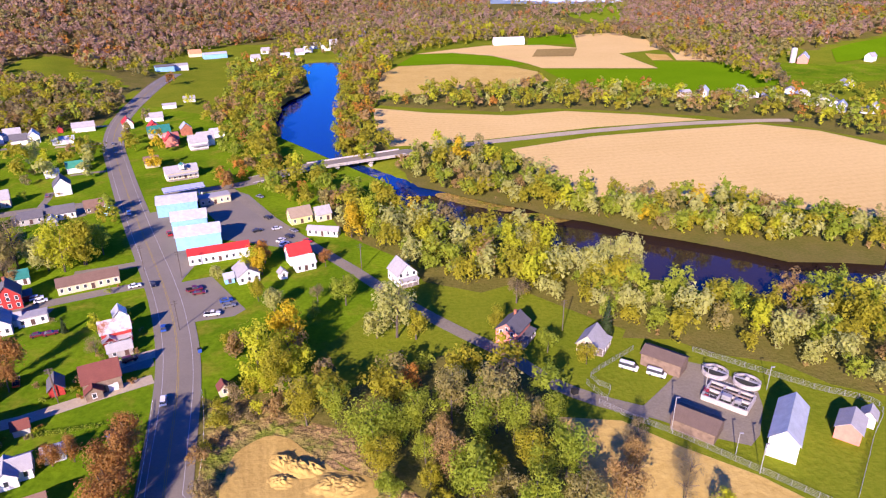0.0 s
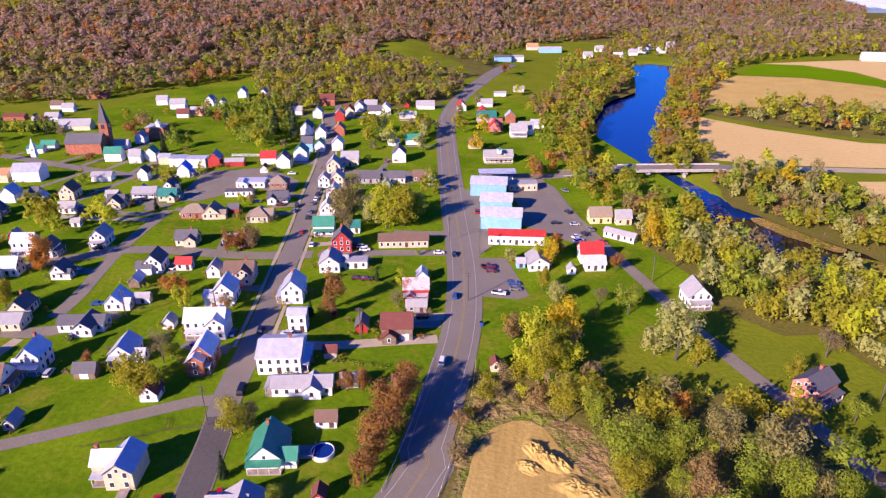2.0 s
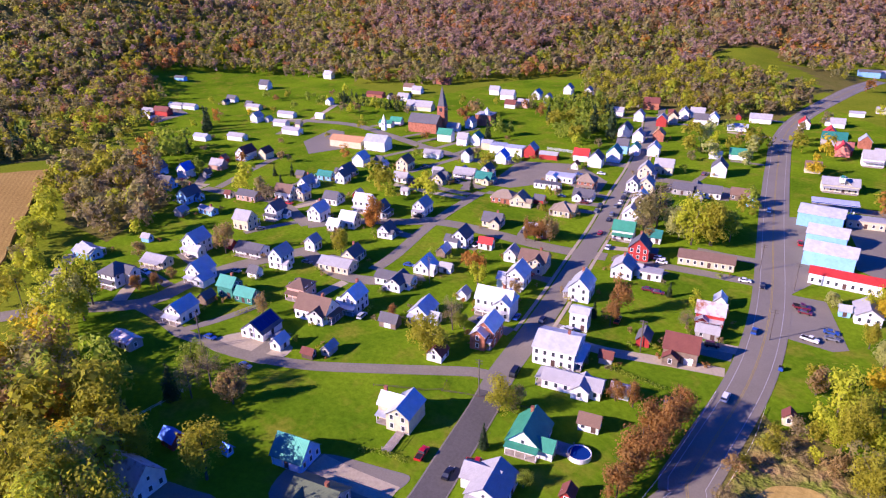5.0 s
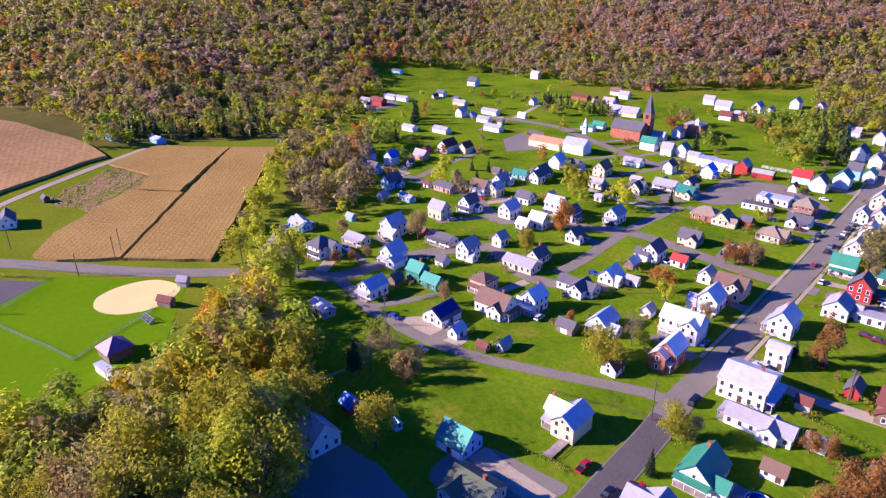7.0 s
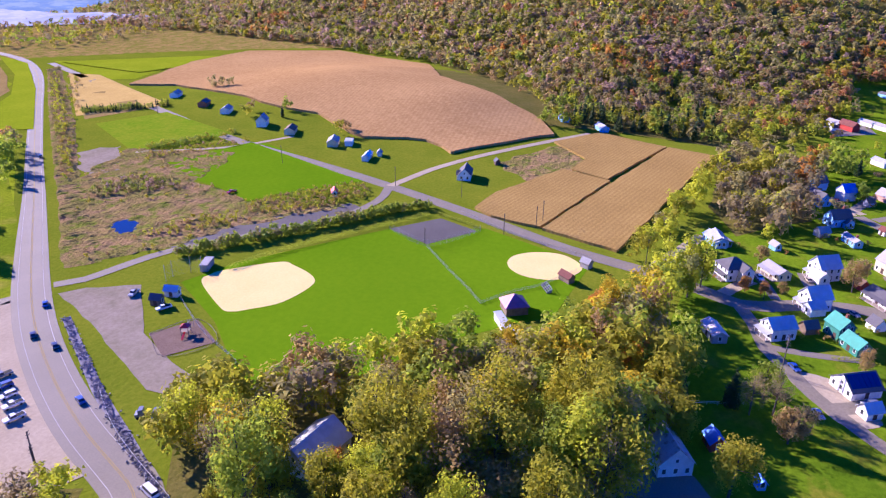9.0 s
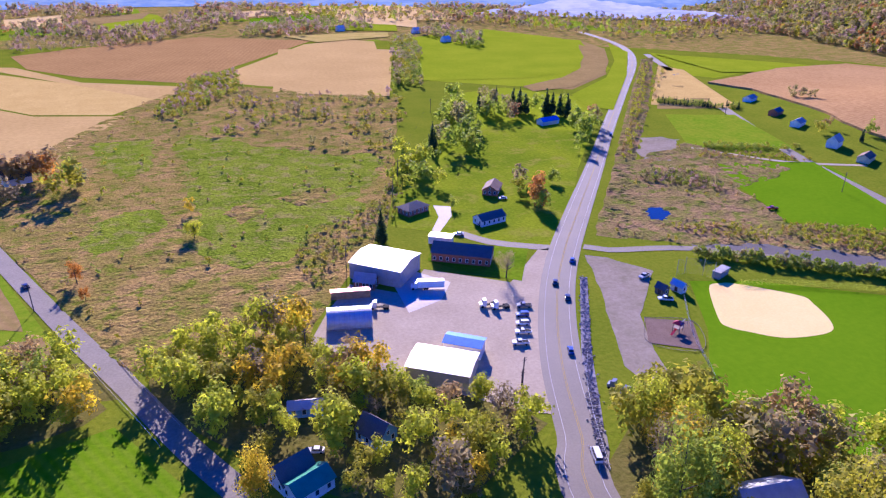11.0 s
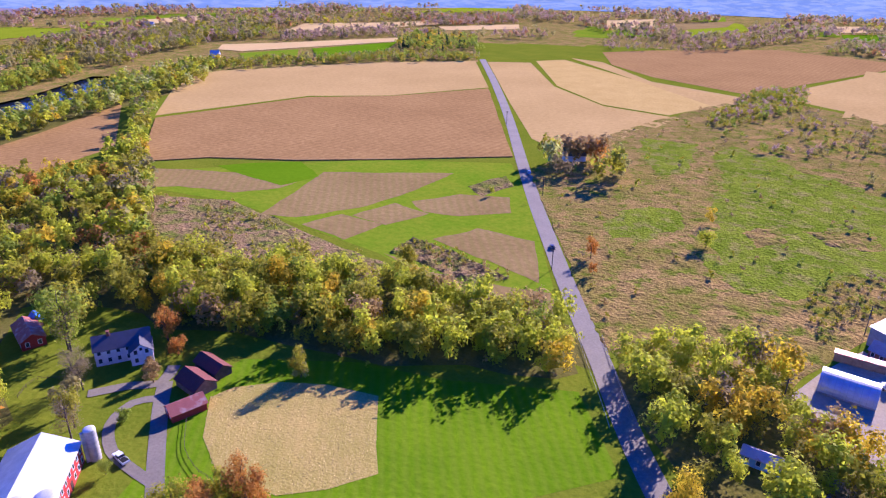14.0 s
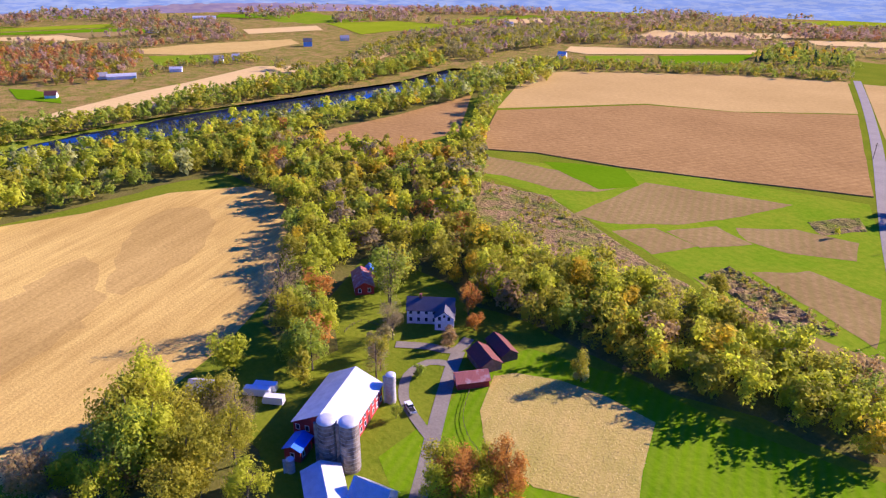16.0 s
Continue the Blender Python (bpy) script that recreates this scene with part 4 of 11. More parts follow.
patch("apron", [(-80.8, -209.7), (-92.8, -218.5), (-101.8, -204.3), (-92.6, -192.8), (-78.2, -188.8)], CONCRETE, 0.14, "bright concrete apron of the workshop", "apron", cell=6.0)

# far mosaic of strip fields
patch("field", [(557, -104.5), (578, -122.9), (620, -199), (640, -253.2), (688, -351.9), (666, -384.7), (646, -379.4), (597, -340.3), (582, -287.3), (546, -213.5), (552, -157.8), (555, -126.7)], TAN, 0.3, "pale tan strip along the river road", "field", cell=60.0)
patch("field", [(899, -304.6), (908, -366.3), (878, -506), (827, -489), (798, -399.2), (817, -328), (857, -292.7)], EARTH, 0.32, "orange tan stubble field", "field", cell=60.0)
patch("field", [(835, -289.4), (800, -348.7), (756, -331.8), (753, -269.9)], ROUGH, 0.34, "dull green field", "field", cell=60.0)
patch("field", [(709, -119.4), (689, -135.2), (643, -143.7), (612, -137.7), (654, -114.5)], SPORT, 0.36, "bright green field by a hamlet", "field", cell=60.0)
patch("field", [(1263, -221.4), (1256, -316.1), (1242, -381.9), (1185, -367.6), (1219, -212.9)], PASTURE, 0.38, "far pale green field", "field", cell=60.0)
patch("field", [(1203, -209.6), (1175, -351.7), (1110, -424), (1068, -399.3), (1137, -283.9), (1171, -203.4)], SPORT, 0.4, "far bright green strip field", "field", cell=60.0)
patch("field", [(1141, -197.5), (1119, -271.5), (1046, -288.2), (1032, -234.9), (1098, -189.1)], TAN, 0.42, "far pale tan strip field", "field", cell=60.0)
patch("field", [(1147, -271.2), (1109, -371.8), (1059, -362.3), (1064, -286.2)], FALLOW, 0.44, "far brown strip field", "field", cell=60.0)
patch("field", [(696, -489), (738, -537), (748, -632), (713, -597), (635, -469), (595, -395.7), (616, -398.9)], TAN, 0.46, "pale tan strip beside the river woods", "field", cell=60.0)
patch("field", [(1041, -669), (1001, -793), (904, -821), (824, -748), (876, -693), (864, -618), (945, -644)], PASTURE, 0.48, "far yellow green field", "field", cell=60.0)
patch("field", [(1034, -511), (1017, -636), (951, -607), (972, -489)], TAN, 0.5, "far pale tan strip field", "field", cell=60.0)
patch("field", [(1323, -610), (1250, -668), (1195, -621), (1261, -570)], SPORT, 0.52, "far bright green strip field", "field", cell=60.0)
patch("field", [(555, -717), (579, -759), (525, -800), (399.1, -924), (384, -884), (464, -783), (518, -715)], TAN, 0.54, "pale harvested field", "field", cell=60.0)
patch("field", [(453, -772), (381.6, -878), (359.5, -794), (411, -709)], SPORT, 0.56, "bright green field before a hamlet", "field", cell=60.0)
patch("field", [(511, -700), (464, -758), (435, -706), (477, -660)], ROUGH, 0.58, "dull green field", "field", cell=60.0)
patch("field", [(591, -926), (623, -1042), (499, -1123), (447, -1191), (404, -1146), (463, -1046), (528, -949)], TAN, 0.6, "far pinkish tan field", "field", cell=60.0)
patch("field", [(400, -1093), (318.4, -1166), (286.2, -1186), (266.5, -1112), (372.9, -1043)], TAN, 0.62, "far pinkish tan field", "field", cell=60.0)
patch("field", [(552, -1329), (453, -1618), (407, -1640), (351.8, -1432), (501, -1280)], PASTURE, 0.64, "far pale yellow green field", "field", cell=60.0)
patch("field", [(906, -959), (860, -1102), (795, -1037), (854, -905)], TAN, 0.66, "far pale tan strip field", "field", cell=60.0)
patch("field", [(964, -898), (938, -993), (866, -906), (880, -820)], PASTURE, 0.68, "far light green strip field", "field", cell=60.0)
patch("field", [(916, -1250), (796, -1322), (765, -1191), (840, -1149)], PASTURE, 0.7, "far light green slope", "field", cell=60.0)
patch("field", [(26.9, -1174), (-55.2, -1407), (-80.4, -1363), (-84.6, -1255), (-23.5, -1107), (7.5, -1117)], PASTURE, 0.72, "far yellow green field", "field", cell=60.0)
patch("field", [(61.9, -1309), (-72.4, -1423), (-51.7, -1300), (32.4, -1201)], FALLOW, 0.74, "far brown strip field", "field", cell=60.0)
patch("field", [(-320.6, -1105), (-371, -1257), (-468, -1197), (-455, -1139), (-369.5, -1079)], PASTURE, 0.76, "far yellow green field", "field", cell=60.0)
patch("field", [(-219.7, -1254), (-402, -1332), (-369.8, -1220), (-209.3, -1137)], SPORT, 0.78, "far bright green field", "field", cell=60.0)
patch("field", [(-232.3, -1396), (-436, -1492), (-412, -1367), (-224.7, -1285)], TAN, 0.8, "far pale tan field", "field", cell=60.0)
patch("field", [(-422, -1369), (-559, -1532), (-606, -1431), (-602, -1267), (-566, -1131), (-471, -1157)], TAN, 0.82, "far pink tan field", "field", cell=60.0)
patch("field", [(-217.4, -985), (-319.6, -992), (-378, -991), (-358.9, -938), (-246.3, -907), (-233.7, -942)], STUBBLE, 0.84, "far straw coloured strip field", "field", cell=60.0)
patch("field", [(154.6, -1335), (72.3, -1404), (63.6, -1244), (137.5, -1188)], TAN, 0.86, "far pink tan field", "field", cell=60.0)

# ---------------------------------------------------------------- building materials


def siding(name, col, lap=0.22, rough=0.7, dirt=0.12):
    m, nt, bsdf = material(name, rough)
    p = nt.nodes.new("ShaderNodeTexCoord").outputs["Object"]
    dark = tuple(c * (1 - dirt * 1.6) for c in col)
    c = noise_mix(nt, p, 0.7, dark, col, 0.3, 0.62)
    info = nt.nodes.new("ShaderNodeObjectInfo")
    hsv = nt.nodes.new("ShaderNodeHueSaturation")
    mr = nt.nodes.new("ShaderNodeMapRange")
    mr.inputs["To Min"].default_value, mr.inputs["To Max"].default_value = 0.88, 1.06
    nt.links.new(info.outputs["Random"], mr.inputs["Value"])
    nt.links.new(mr.outputs[0], hsv.inputs["Value"])
    nt.links.new(c, hsv.inputs["Color"])
    nt.links.new(hsv.outputs[0], bsdf.inputs["Base Color"])
    if lap:
        sep = nt.nodes.new("ShaderNodeSeparateXYZ")
        nt.links.new(p, sep.inputs[0])
        mod = nt.nodes.new("ShaderNodeMath")
        mod.operation = "FRACT"
        div = nt.nodes.new("ShaderNodeMath")
        div.operation = "DIVIDE"
        div.inputs[1].default_value = lap
        nt.links.new(sep.outputs["Z"], div.inputs[0])
        nt.links.new(div.outputs[0], mod.inputs[0])
        b = nt.nodes.new("ShaderNodeBump")
        b.inputs["Strength"].default_value, b.inputs["Distance"].default_value = 0.6, 0.03
        nt.links.new(mod.outputs[0], b.inputs["Height"])
        nt.links.new(b.outputs[0], bsdf.inputs["Normal"])
    return m


def roofing(name, col, metal=False, rough=0.8, rust=None):
    """Shingles with a mottled weathered face, or standing-seam metal with ribs down the slope."""
    m, nt, bsdf = material(name, rough, 0.25 if metal else 0.0)
    p = nt.nodes.new("ShaderNodeTexCoord").outputs["Object"]
    c = noise_mix(nt, p, 0.5, tuple(v * 0.80 for v in col), tuple(min(0.85, v * 1.12) for v in col), 0.3, 0.7)
    f = noise_mix(nt, p, 5.0, tuple(v * 0.75 for v in col), tuple(min(0.85, v * 1.2) for v in col), 0.35, 0.65)
    c = blend(nt, 0.2 if metal else 0.45, c, f)
    if rust:
        n = nt.nodes.new("ShaderNodeTexNoise")
        n.inputs["Scale"].default_value = 0.45
        n.inputs["Detail"].default_value = 6
        nt.links.new(p, n.inputs["Vector"])
        r = nt.nodes.new("ShaderNodeValToRGB")
        r.color_ramp.elements[0].position, r.color_ramp.elements[1].position = 0.5, 0.68
        nt.links.new(n.outputs["Fac"], r.inputs["Fac"])
        c = blend(nt, r.outputs["Color"], c, rust)
    nt.links.new(c, bsdf.inputs["Base Color"])
    w = nt.nodes.new("ShaderNodeTexWave")
    w.bands_direction = "X" if metal else "Y"
    w.inputs["Scale"].default_value = 0.7 if metal else 1.1
    nt.links.new(p, w.inputs["Vector"])
    b = nt.nodes.new("ShaderNodeBump")
    b.inputs["Strength"].default_value, b.inputs["Distance"].default_value = 0.35, 0.04
    nt.links.new(w.outputs["Fac"], b.inputs["Height"])
    nt.links.new(b.outputs[0], bsdf.inputs["Normal"])
    return m


W = siding("white_siding", (0.80, 0.78, 0.74))
CREAM = siding("cream_siding", (0.66, 0.56, 0.36))
GREYW = siding("grey_siding", (0.40, 0.38, 0.36))
BLUEW = siding("light_blue_siding", (0.22, 0.48, 0.72))
YELLW = siding("yellow_siding", (0.70, 0.62, 0.26))
TEALW = siding("teal_siding", (0.04, 0.24, 0.18))
REDW = siding("red_boards", (0.44, 0.045, 0.035), 0.18)
SALMON = siding("salmon_boards", (0.72, 0.24, 0.17), 0.0)
BRICK = siding("brick", (0.42, 0.15, 0.085), 0.075, 0.85, 0.25)
PINKW = siding("pink_siding", (0.62, 0.36, 0.28))
BROWNW = siding("weathered_boards", (0.24, 0.17, 0.12), 0.2, 0.85, 0.25)
DARKW = siding("dark_brown_boards", (0.12, 0.075, 0.06), 0.2, 0.85, 0.2)
STAINED = siding("stained_concrete_staves", (0.33, 0.27, 0.21), 0.75, 0.9, 0.45)
CONC = siding("concrete_block", (0.50, 0.46, 0.42), 0.2, 0.85, 0.2)

RW = roofing("white_metal_roof", (0.60, 0.61, 0.59), True, 0.42)
RS = roofing("silver_metal_roof", (0.48, 0.50, 0.50), True, 0.38)
RG = roofing("grey_shingles", (0.34, 0.33, 0.32))
RK = roofing("charcoal_shingles", (0.115, 0.11, 0.115))
RB = roofing("brown_shingles", (0.18, 0.11, 0.075))
RD = roofing("dark_brown_shingles", (0.12, 0.085, 0.065))
RT = roofing("tan_shingles", (0.28, 0.215, 0.145))
RO = roofing("orange_brown_shingles", (0.50, 0.25, 0.12))
RN = roofing("green_metal_roof", (0.035, 0.27, 0.16), True, 0.5)
ROL = roofing("olive_green_shingles", (0.10, 0.125, 0.075))
RTEAL = roofing("teal_metal_roof", (0.02, 0.20, 0.15), True, 0.5)
RR = roofing("red_metal_roof", (0.62, 0.05, 0.04), True, 0.5)
RM = roofing("maroon_shingles", (0.17, 0.055, 0.04))
RP = roofing("purple_metal_roof", (0.33, 0.13, 0.22), True, 0.5)
RBL = roofing("blue_metal_roof", (0.05, 0.20, 0.62), True, 0.4)
RX = roofing("rusty_metal_roof", (0.55, 0.52, 0.50), True, 0.5, (0.30, 0.12, 0.06))
RXR = roofing("faded_red_metal_roof", (0.42, 0.14, 0.10), True, 0.5, (0.48, 0.36, 0.30))

TRIM = siding("white_trim", (0.78, 0.77, 0.74), 0)
m, nt, bsdf = material("window_glass", 0.08)
bsdf.inputs["Base Color"].default_value = (0.045, 0.05, 0.06, 1)
bsdf.inputs["Specular IOR Level"].default_value = 0.6
GLASS = m
DOORM = siding("dark_door_paint", (0.10, 0.055, 0.045), 0)
WOOD = siding("grey_deck_boards", (0.36, 0.30, 0.25), 0.15, 0.85, 0.2)
STEEL = roofing("galvanised_steel", (0.34, 0.34, 0.34), True, 0.45)
m, nt, bsdf = material("solar_cells", 0.15)
bsdf.inputs["Base Color"].default_value = (0.012, 0.03, 0.14, 1)
SOLAR = m

MESHES = {}


def quick(name, verts, faces, mat, parent, at=None, label=""):
    ob = mesh_object(name, verts, faces, mat, parent)
    if at is not None:
        ob.matrix_basis = at
    if label:
        ob["label"] = label
    return ob


def shared(key, name, make, mat, parent, at, label=""):
    """A part on a mesh that alike parts share."""
    k = (key, mat.name if not isinstance(mat, (list, tuple)) else mat[0].name)
    if k not in MESHES:
        me = bpy.data.meshes.new(name)
        v, f = make()
        me.from_pydata(v, [], f)
        for one in (mat if isinstance(mat, (list, tuple)) else [mat]):
            me.materials.append(one)
        MESHES[k] = me
    ob = new(name, MESHES[k])
    ob.parent = parent
    ob.matrix_basis = at
    if label:
        ob["label"] = label
    return ob


def box(x0, y0, z0, x1, y1, z1):
    v = [(x, y, z) for z in (z0, z1) for y in (y0, y1) for x in (x0, x1)]
    return v, [(0, 2, 3, 1), (4, 5, 7, 6), (0, 1, 5, 4), (2, 6, 7, 3), (0, 4, 6, 2), (1, 3, 7, 5)]


def boxes(*many):
    v, f = [], []
    for b in many:
        bv, bf = box(*b)
        f += [tuple(i + len(v) for i in q) for q in bf]
        v += bv
    return v, f


def gable_walls(w, d, eave, rise):
    """Ridge along x. Closed at the top under the roof."""
    x, y = w / 2, d / 2
    v = [(-x, -y, -0.4), (x, -y, -0.4), (x, y, -0.4), (-x, y, -0.4), (-x, -y, eave), (x, -y, eave), (x, y, eave), (-x, y, eave),
         (-x, 0, eave + rise), (x, 0, eave + rise)]
    return v, [(0, 1, 5, 4), (2, 3, 7, 6), (1, 2, 6, 9, 5), (3, 0, 4, 8, 7), (4, 5, 9, 8), (6, 7, 8, 9), (0, 3, 2, 1)]


def gable_roof(w, d, eave, rise, over=0.4, t=0.16):
    x, y = w / 2 + over, d / 2
    s = rise / y
    ye, ze = y + over, eave - over * s
    up = 0.03
    prof = [(-ye, ze + up), (0, eave + rise + up), (ye, ze + up), (ye, ze + t + up), (0, eave + rise + t * 1.15 + up), (-ye, ze + t + up)]
    v = [(sx * x, py, pz) for sx in (-1, 1) for py, pz in prof]
    f = [(0, 1, 7, 6), (1, 2, 8, 7), (2, 3, 9, 8), (3, 4, 10, 9), (4, 5, 11, 10), (5, 0, 6, 11), (0, 5, 4, 1), (1, 4, 3, 2), (6, 7, 10, 11), (7, 8, 9, 10)]
    return v, f


def hip_roof(w, d, eave, rise, over=0.5):
    x, y = w / 2 + over, d / 2 + over
    r = max(0.05, x - y)
    z = eave - 0.12
    v = [(-x, -y, z), (x, -y, z), (x, y, z), (-x, y, z), (-x, -y, z + 0.18), (x, -y, z + 0.18), (x, y, z + 0.18), (-x, y, z + 0.18), (-r, 0, eave + rise), (r, 0, eave + rise)]
    return v, [(0, 3, 2, 1), (0, 1, 5, 4), (1, 2, 6, 5), (2, 3, 7, 6), (3, 0, 4, 7), (4, 5, 9, 8), (5, 6, 9), (6, 7, 8, 9), (7, 4, 8)]


def flat_roof(w, d, eave):
    x, y = w / 2 + 0.25, d / 2 + 0.25
    return boxes((-x, -y, eave, x, y, eave + 0.3), (-x + 0.35, -y + 0.35, eave + 0.3, x - 0.35, y - 0.35, eave + 0.34))


def window_frame(w, h, glazed=False):
    """One piece: a raised surround with a recessed opening; glazed: with its pane as the last face."""
    def make():
        t, e = 0.13, 0.08
        o = [(-w / 2 - t, -t), (w / 2 + t, -t), (w / 2 + t, h + t), (-w / 2 - t, h + t)]
        i = [(-w / 2, 0), (w / 2, 0), (w / 2, h), (-w / 2, h)]
        v = [(x, 0, z) for x, z in o] + [(x, -e, z) for x, z in o] + [(x, -e, z) for x, z in i] + [(x, -0.02, z) for x, z in i]
        f = []
        for k in range(4):
            n = (k + 1) % 4
            f += [(k, n, 4 + n, 4 + k), (4 + k, 4 + n, 8 + n, 8 + k), (8 + k, 8 + n, 12 + n, 12 + k)]
        return v, f + ([(12, 13, 14, 15)] if glazed else [])
    return make


def add_window(parent, at, w=0.95, h=1.45, near=True):
    if not near:
        ob = shared(("whole", w, h), "window", window_frame(w, h, True), [TRIM, GLASS], parent, at)
        ob.data.polygons[-1].material_index = 1
        return
    fr = shared(("frame", w, h), "window", window_frame(w, h), TRIM, parent, at)
    shared(("pane", w, h), "pane", lambda: box(-w / 2, -0.03, 0, w / 2, -0.005, h), GLASS, fr, Matrix())


def wall_openings(parent, w, d, eave, rise, storeys, sides, near):
    """Windows and a door on the chosen sides: 0 front (-y), 1 right (+x), 2 back, 3 left."""
    hs = [0.95] if storeys == 1 else [0.9, 0.9 + 2.75]
    for side in sides:
        span = w if side in (0, 2) else d
        off = d / 2 if side in (0, 2) else w / 2
        turn = pose(0, 0, 0, 0, 0, side * 90)
        n = max(1, int(span / 2.6))
        for s, z in enumerate(hs):
            if z + 1.5 > eave + 0.1 and not (side in (1, 3)):
                continue
            for i in range(n):
                u = (i + 0.5) / n * span - span / 2
                if s == 0 and side == 0 and i == n // 2:
                    shared("door", "door", lambda: boxes((-0.5, -0.06, 0, 0.5, 0, 2.1), (-0.62, -0.09, 0, -0.5, 0, 2.2), (0.5, -0.09, 0, 0.62, 0, 2.2), (-0.62, -0.09, 2.1, 0.62, 0, 2.2)), DOORM, parent, turn @ Matrix.Translation((u, -off, 0.15)))
                else:
                    add_window(parent, turn @ Matrix.Translation((u, -off, z)), near=near)
        if side in (1, 3) and rise > 2.2:
            add_window(parent, turn @ Matrix.Translation((0, -off, eave + 0.25)), 0.75, 1.0, near)


HOUSES = []


def house(x, y, rot, w, d, eave, wall, roof, rise=None, kind="gable", wing=None, porch=None, chimney=False, sides=(0, 1, 2, 3), garage=False, label="", name="house", category="house", z=None, solar=False, windows=True):
    """One building, ridge along its own x axis. wing: (u, v, w, d, eave, turned). porch: the side it is on."""
    rise = d * (0.29 if eave <= 3.2 and w > 9.5 else 0.5) if rise is None else rise
    top = new(name, None)
    z = hill(x, y) + 0.1 if z is None else z
    top.matrix_basis = pose(x, y, z, 0, 0, rot)
    near = math.hypot(x, y) < 215
    windows = windows and math.hypot(x, y) < 390
    storeys = 2 if eave > 4.3 else 1
    body = quick("wall", *(gable_walls(w, d, eave, rise) if kind == "gable" else box(-w / 2, -d / 2, -0.4, w / 2, d / 2, eave)), wall, top)
    if kind == "gable":
        rf = quick("roof", *gable_roof(w, d, eave, rise), roof, top)
    elif kind == "hip":
        rf = quick("roof", *hip_roof(w, d, eave, rise), roof, top)
    else:
        rf = quick("roof", *flat_roof(w, d, eave), roof, top)
    if windows:
        wall_openings(body, w, d, eave, rise if kind == "gable" else 0, storeys, sides, near)
    if wing:
        for u, v, ww, wd, we, turned in (wing if isinstance(wing, list) else [wing]):
            at = pose(u, v, 0, 0, 0, 90 if turned else 0)
            r2 = wd * 0.38
            wb = quick("wing", *gable_walls(ww, wd, we, r2), wall, top, at)
            quick("wing_roof", *gable_roof(ww, wd, we, r2), roof, top, at)
            if windows:
                wall_openings(wb, ww, wd, we, r2, 2 if we > 4.3 else 1, (1, 3), near)
    if porch is not None:
        side, depth = porch if isinstance(porch, tuple) else (porch, 1.9)
        span = (w if side in (0, 2) else d) * 0.92
        off = d / 2 if side in (0, 2) else w / 2
        at = pose(0, 0, 0, 0, 0, side * 90) @ Matrix.Translation((0, -off - 0.08, 0))
        pr = quick("porch", *box(-span / 2, -depth, -0.3, span / 2, 0, 0.35), WOOD, top, at)
        v, f = box(-span / 2 - 0.2, -depth - 0.25, 2.55, span / 2 + 0.2, 0, 2.72)
        v = [(a, b, c + (0.45 if b > -0.5 else 0)) for a, b, c in v]
        quick("porch_roof", v, f, roof, top, at)
        n = max(2, int(span / 2.4) + 1)
        for i in range(n):
            shared("porch_post", "porch_post", lambda: box(-0.07, -0.07, 0.35, 0.07, 0.07, 2.58), TRIM, pr, Matrix.Translation((-span / 2 + 0.15 + (span - 0.3) * i / (n - 1), -depth + 0.15, 0)))
    if chimney:
        cx = w * 0.22 if chimney is True else chimney
        ch = quick("chimney", *boxes((-0.4, -0.4, 0, 0.4, 0.4, 1.7), (-0.48, -0.48, 1.7, 0.48, 0.48, 1.85)), BRICK, top, Matrix.Translation((cx, 0.3, eave + rise - 0.5)))
    if garage:
        for u in ([-w / 4, w / 4] if w > 7 else [0]):
            shared("garage_door", "garage_door", lambda: boxes((-1.25, -0.06, 0, 1.25, 0, 2.2), (-1.25, -0.09, 0.7, 1.25, -0.06, 0.74), (-1.25, -0.09, 1.45, 1.25, -0.06, 1.49)), TRIM, body, Matrix.Translation((u, -d / 2, 0)))
    if solar:
        s = math.atan2(rise, d / 2)
        for i in range(6):
            at = Matrix.Translation((0, 0, eave + rise + 0.28)) @ Matrix.Rotation(s, 4, "X") @ Matrix.Translation((-w * 0.4 + i * w * 0.16, -d * 0.30, 0))
            quick("solar_panel", *box(-w * 0.075, -d * 0.24, -0.03, w * 0.075, d * 0.24, 0.03), SOLAR, top, at)
    tagged(top, label or "pale sided small town house with a pitched roof", category)
    HOUSES.append((x, y, max(w, d)))
    return top


# ---------------------------------------------------------------- the town's buildings
house(-129.6, 75.6, 29, 7.0, 5.4, 5.0, CREAM, RS, label="two-storey cream house with a pale grey metal roof and a porch", rise=2.5, wing=(3.9, -0.9, 9.5, 6.8, 5.0, True), chimney=-2.6, porch=0)
house(-100.1, 98.0, 119, 11, 9, 3.0, W, RN, label="low white house with a green metal roof and a porch", rise=4.2, chimney=3.0, porch=3, wing=(-2.8, -4.0, 7.2, 5.0, 2.7, True))
house(-91.6, 78.4, 119, 11, 9, 3.2, W, RG, label="low white house with a grey shingle roof", wing=(2, 3, 9, 6, 3.2, True), rise=3, porch=3)
house(-94.3, 114.3, 29, 5.5, 4, 2.5, W, RB, label="low white shed with a brown shingle roof", name="shed", category="shed")
house(-109.5, 123.8, 29, 17, 6.5, 3.0, W, RG, label="low white house with a grey shingle roof", wing=(3, -1.5, 7, 5, 3, True), porch=3)
house(-98.8, 131.7, 29, 5, 3.5, 2.4, W, RS, label="low white carport with a silver metal roof", windows=False, name="carport", category="carport")
house(-123.9, 132.3, 29, 13, 13, 5.8, W, RW, label="two-storey white house with a white metal roof and a porch", rise=2.6, porch=1, chimney=True)
house(-132.4, 150.7, 29, 6, 5.5, 6.5, W, RW, label="two-storey white house with a white metal roof", rise=1.0, kind='gable')
house(-147.6, 167.5, 119, 10, 7.5, 5.5, W, RS, label="two-storey white house with a silver metal roof and brick chimney", chimney=True, porch=2)
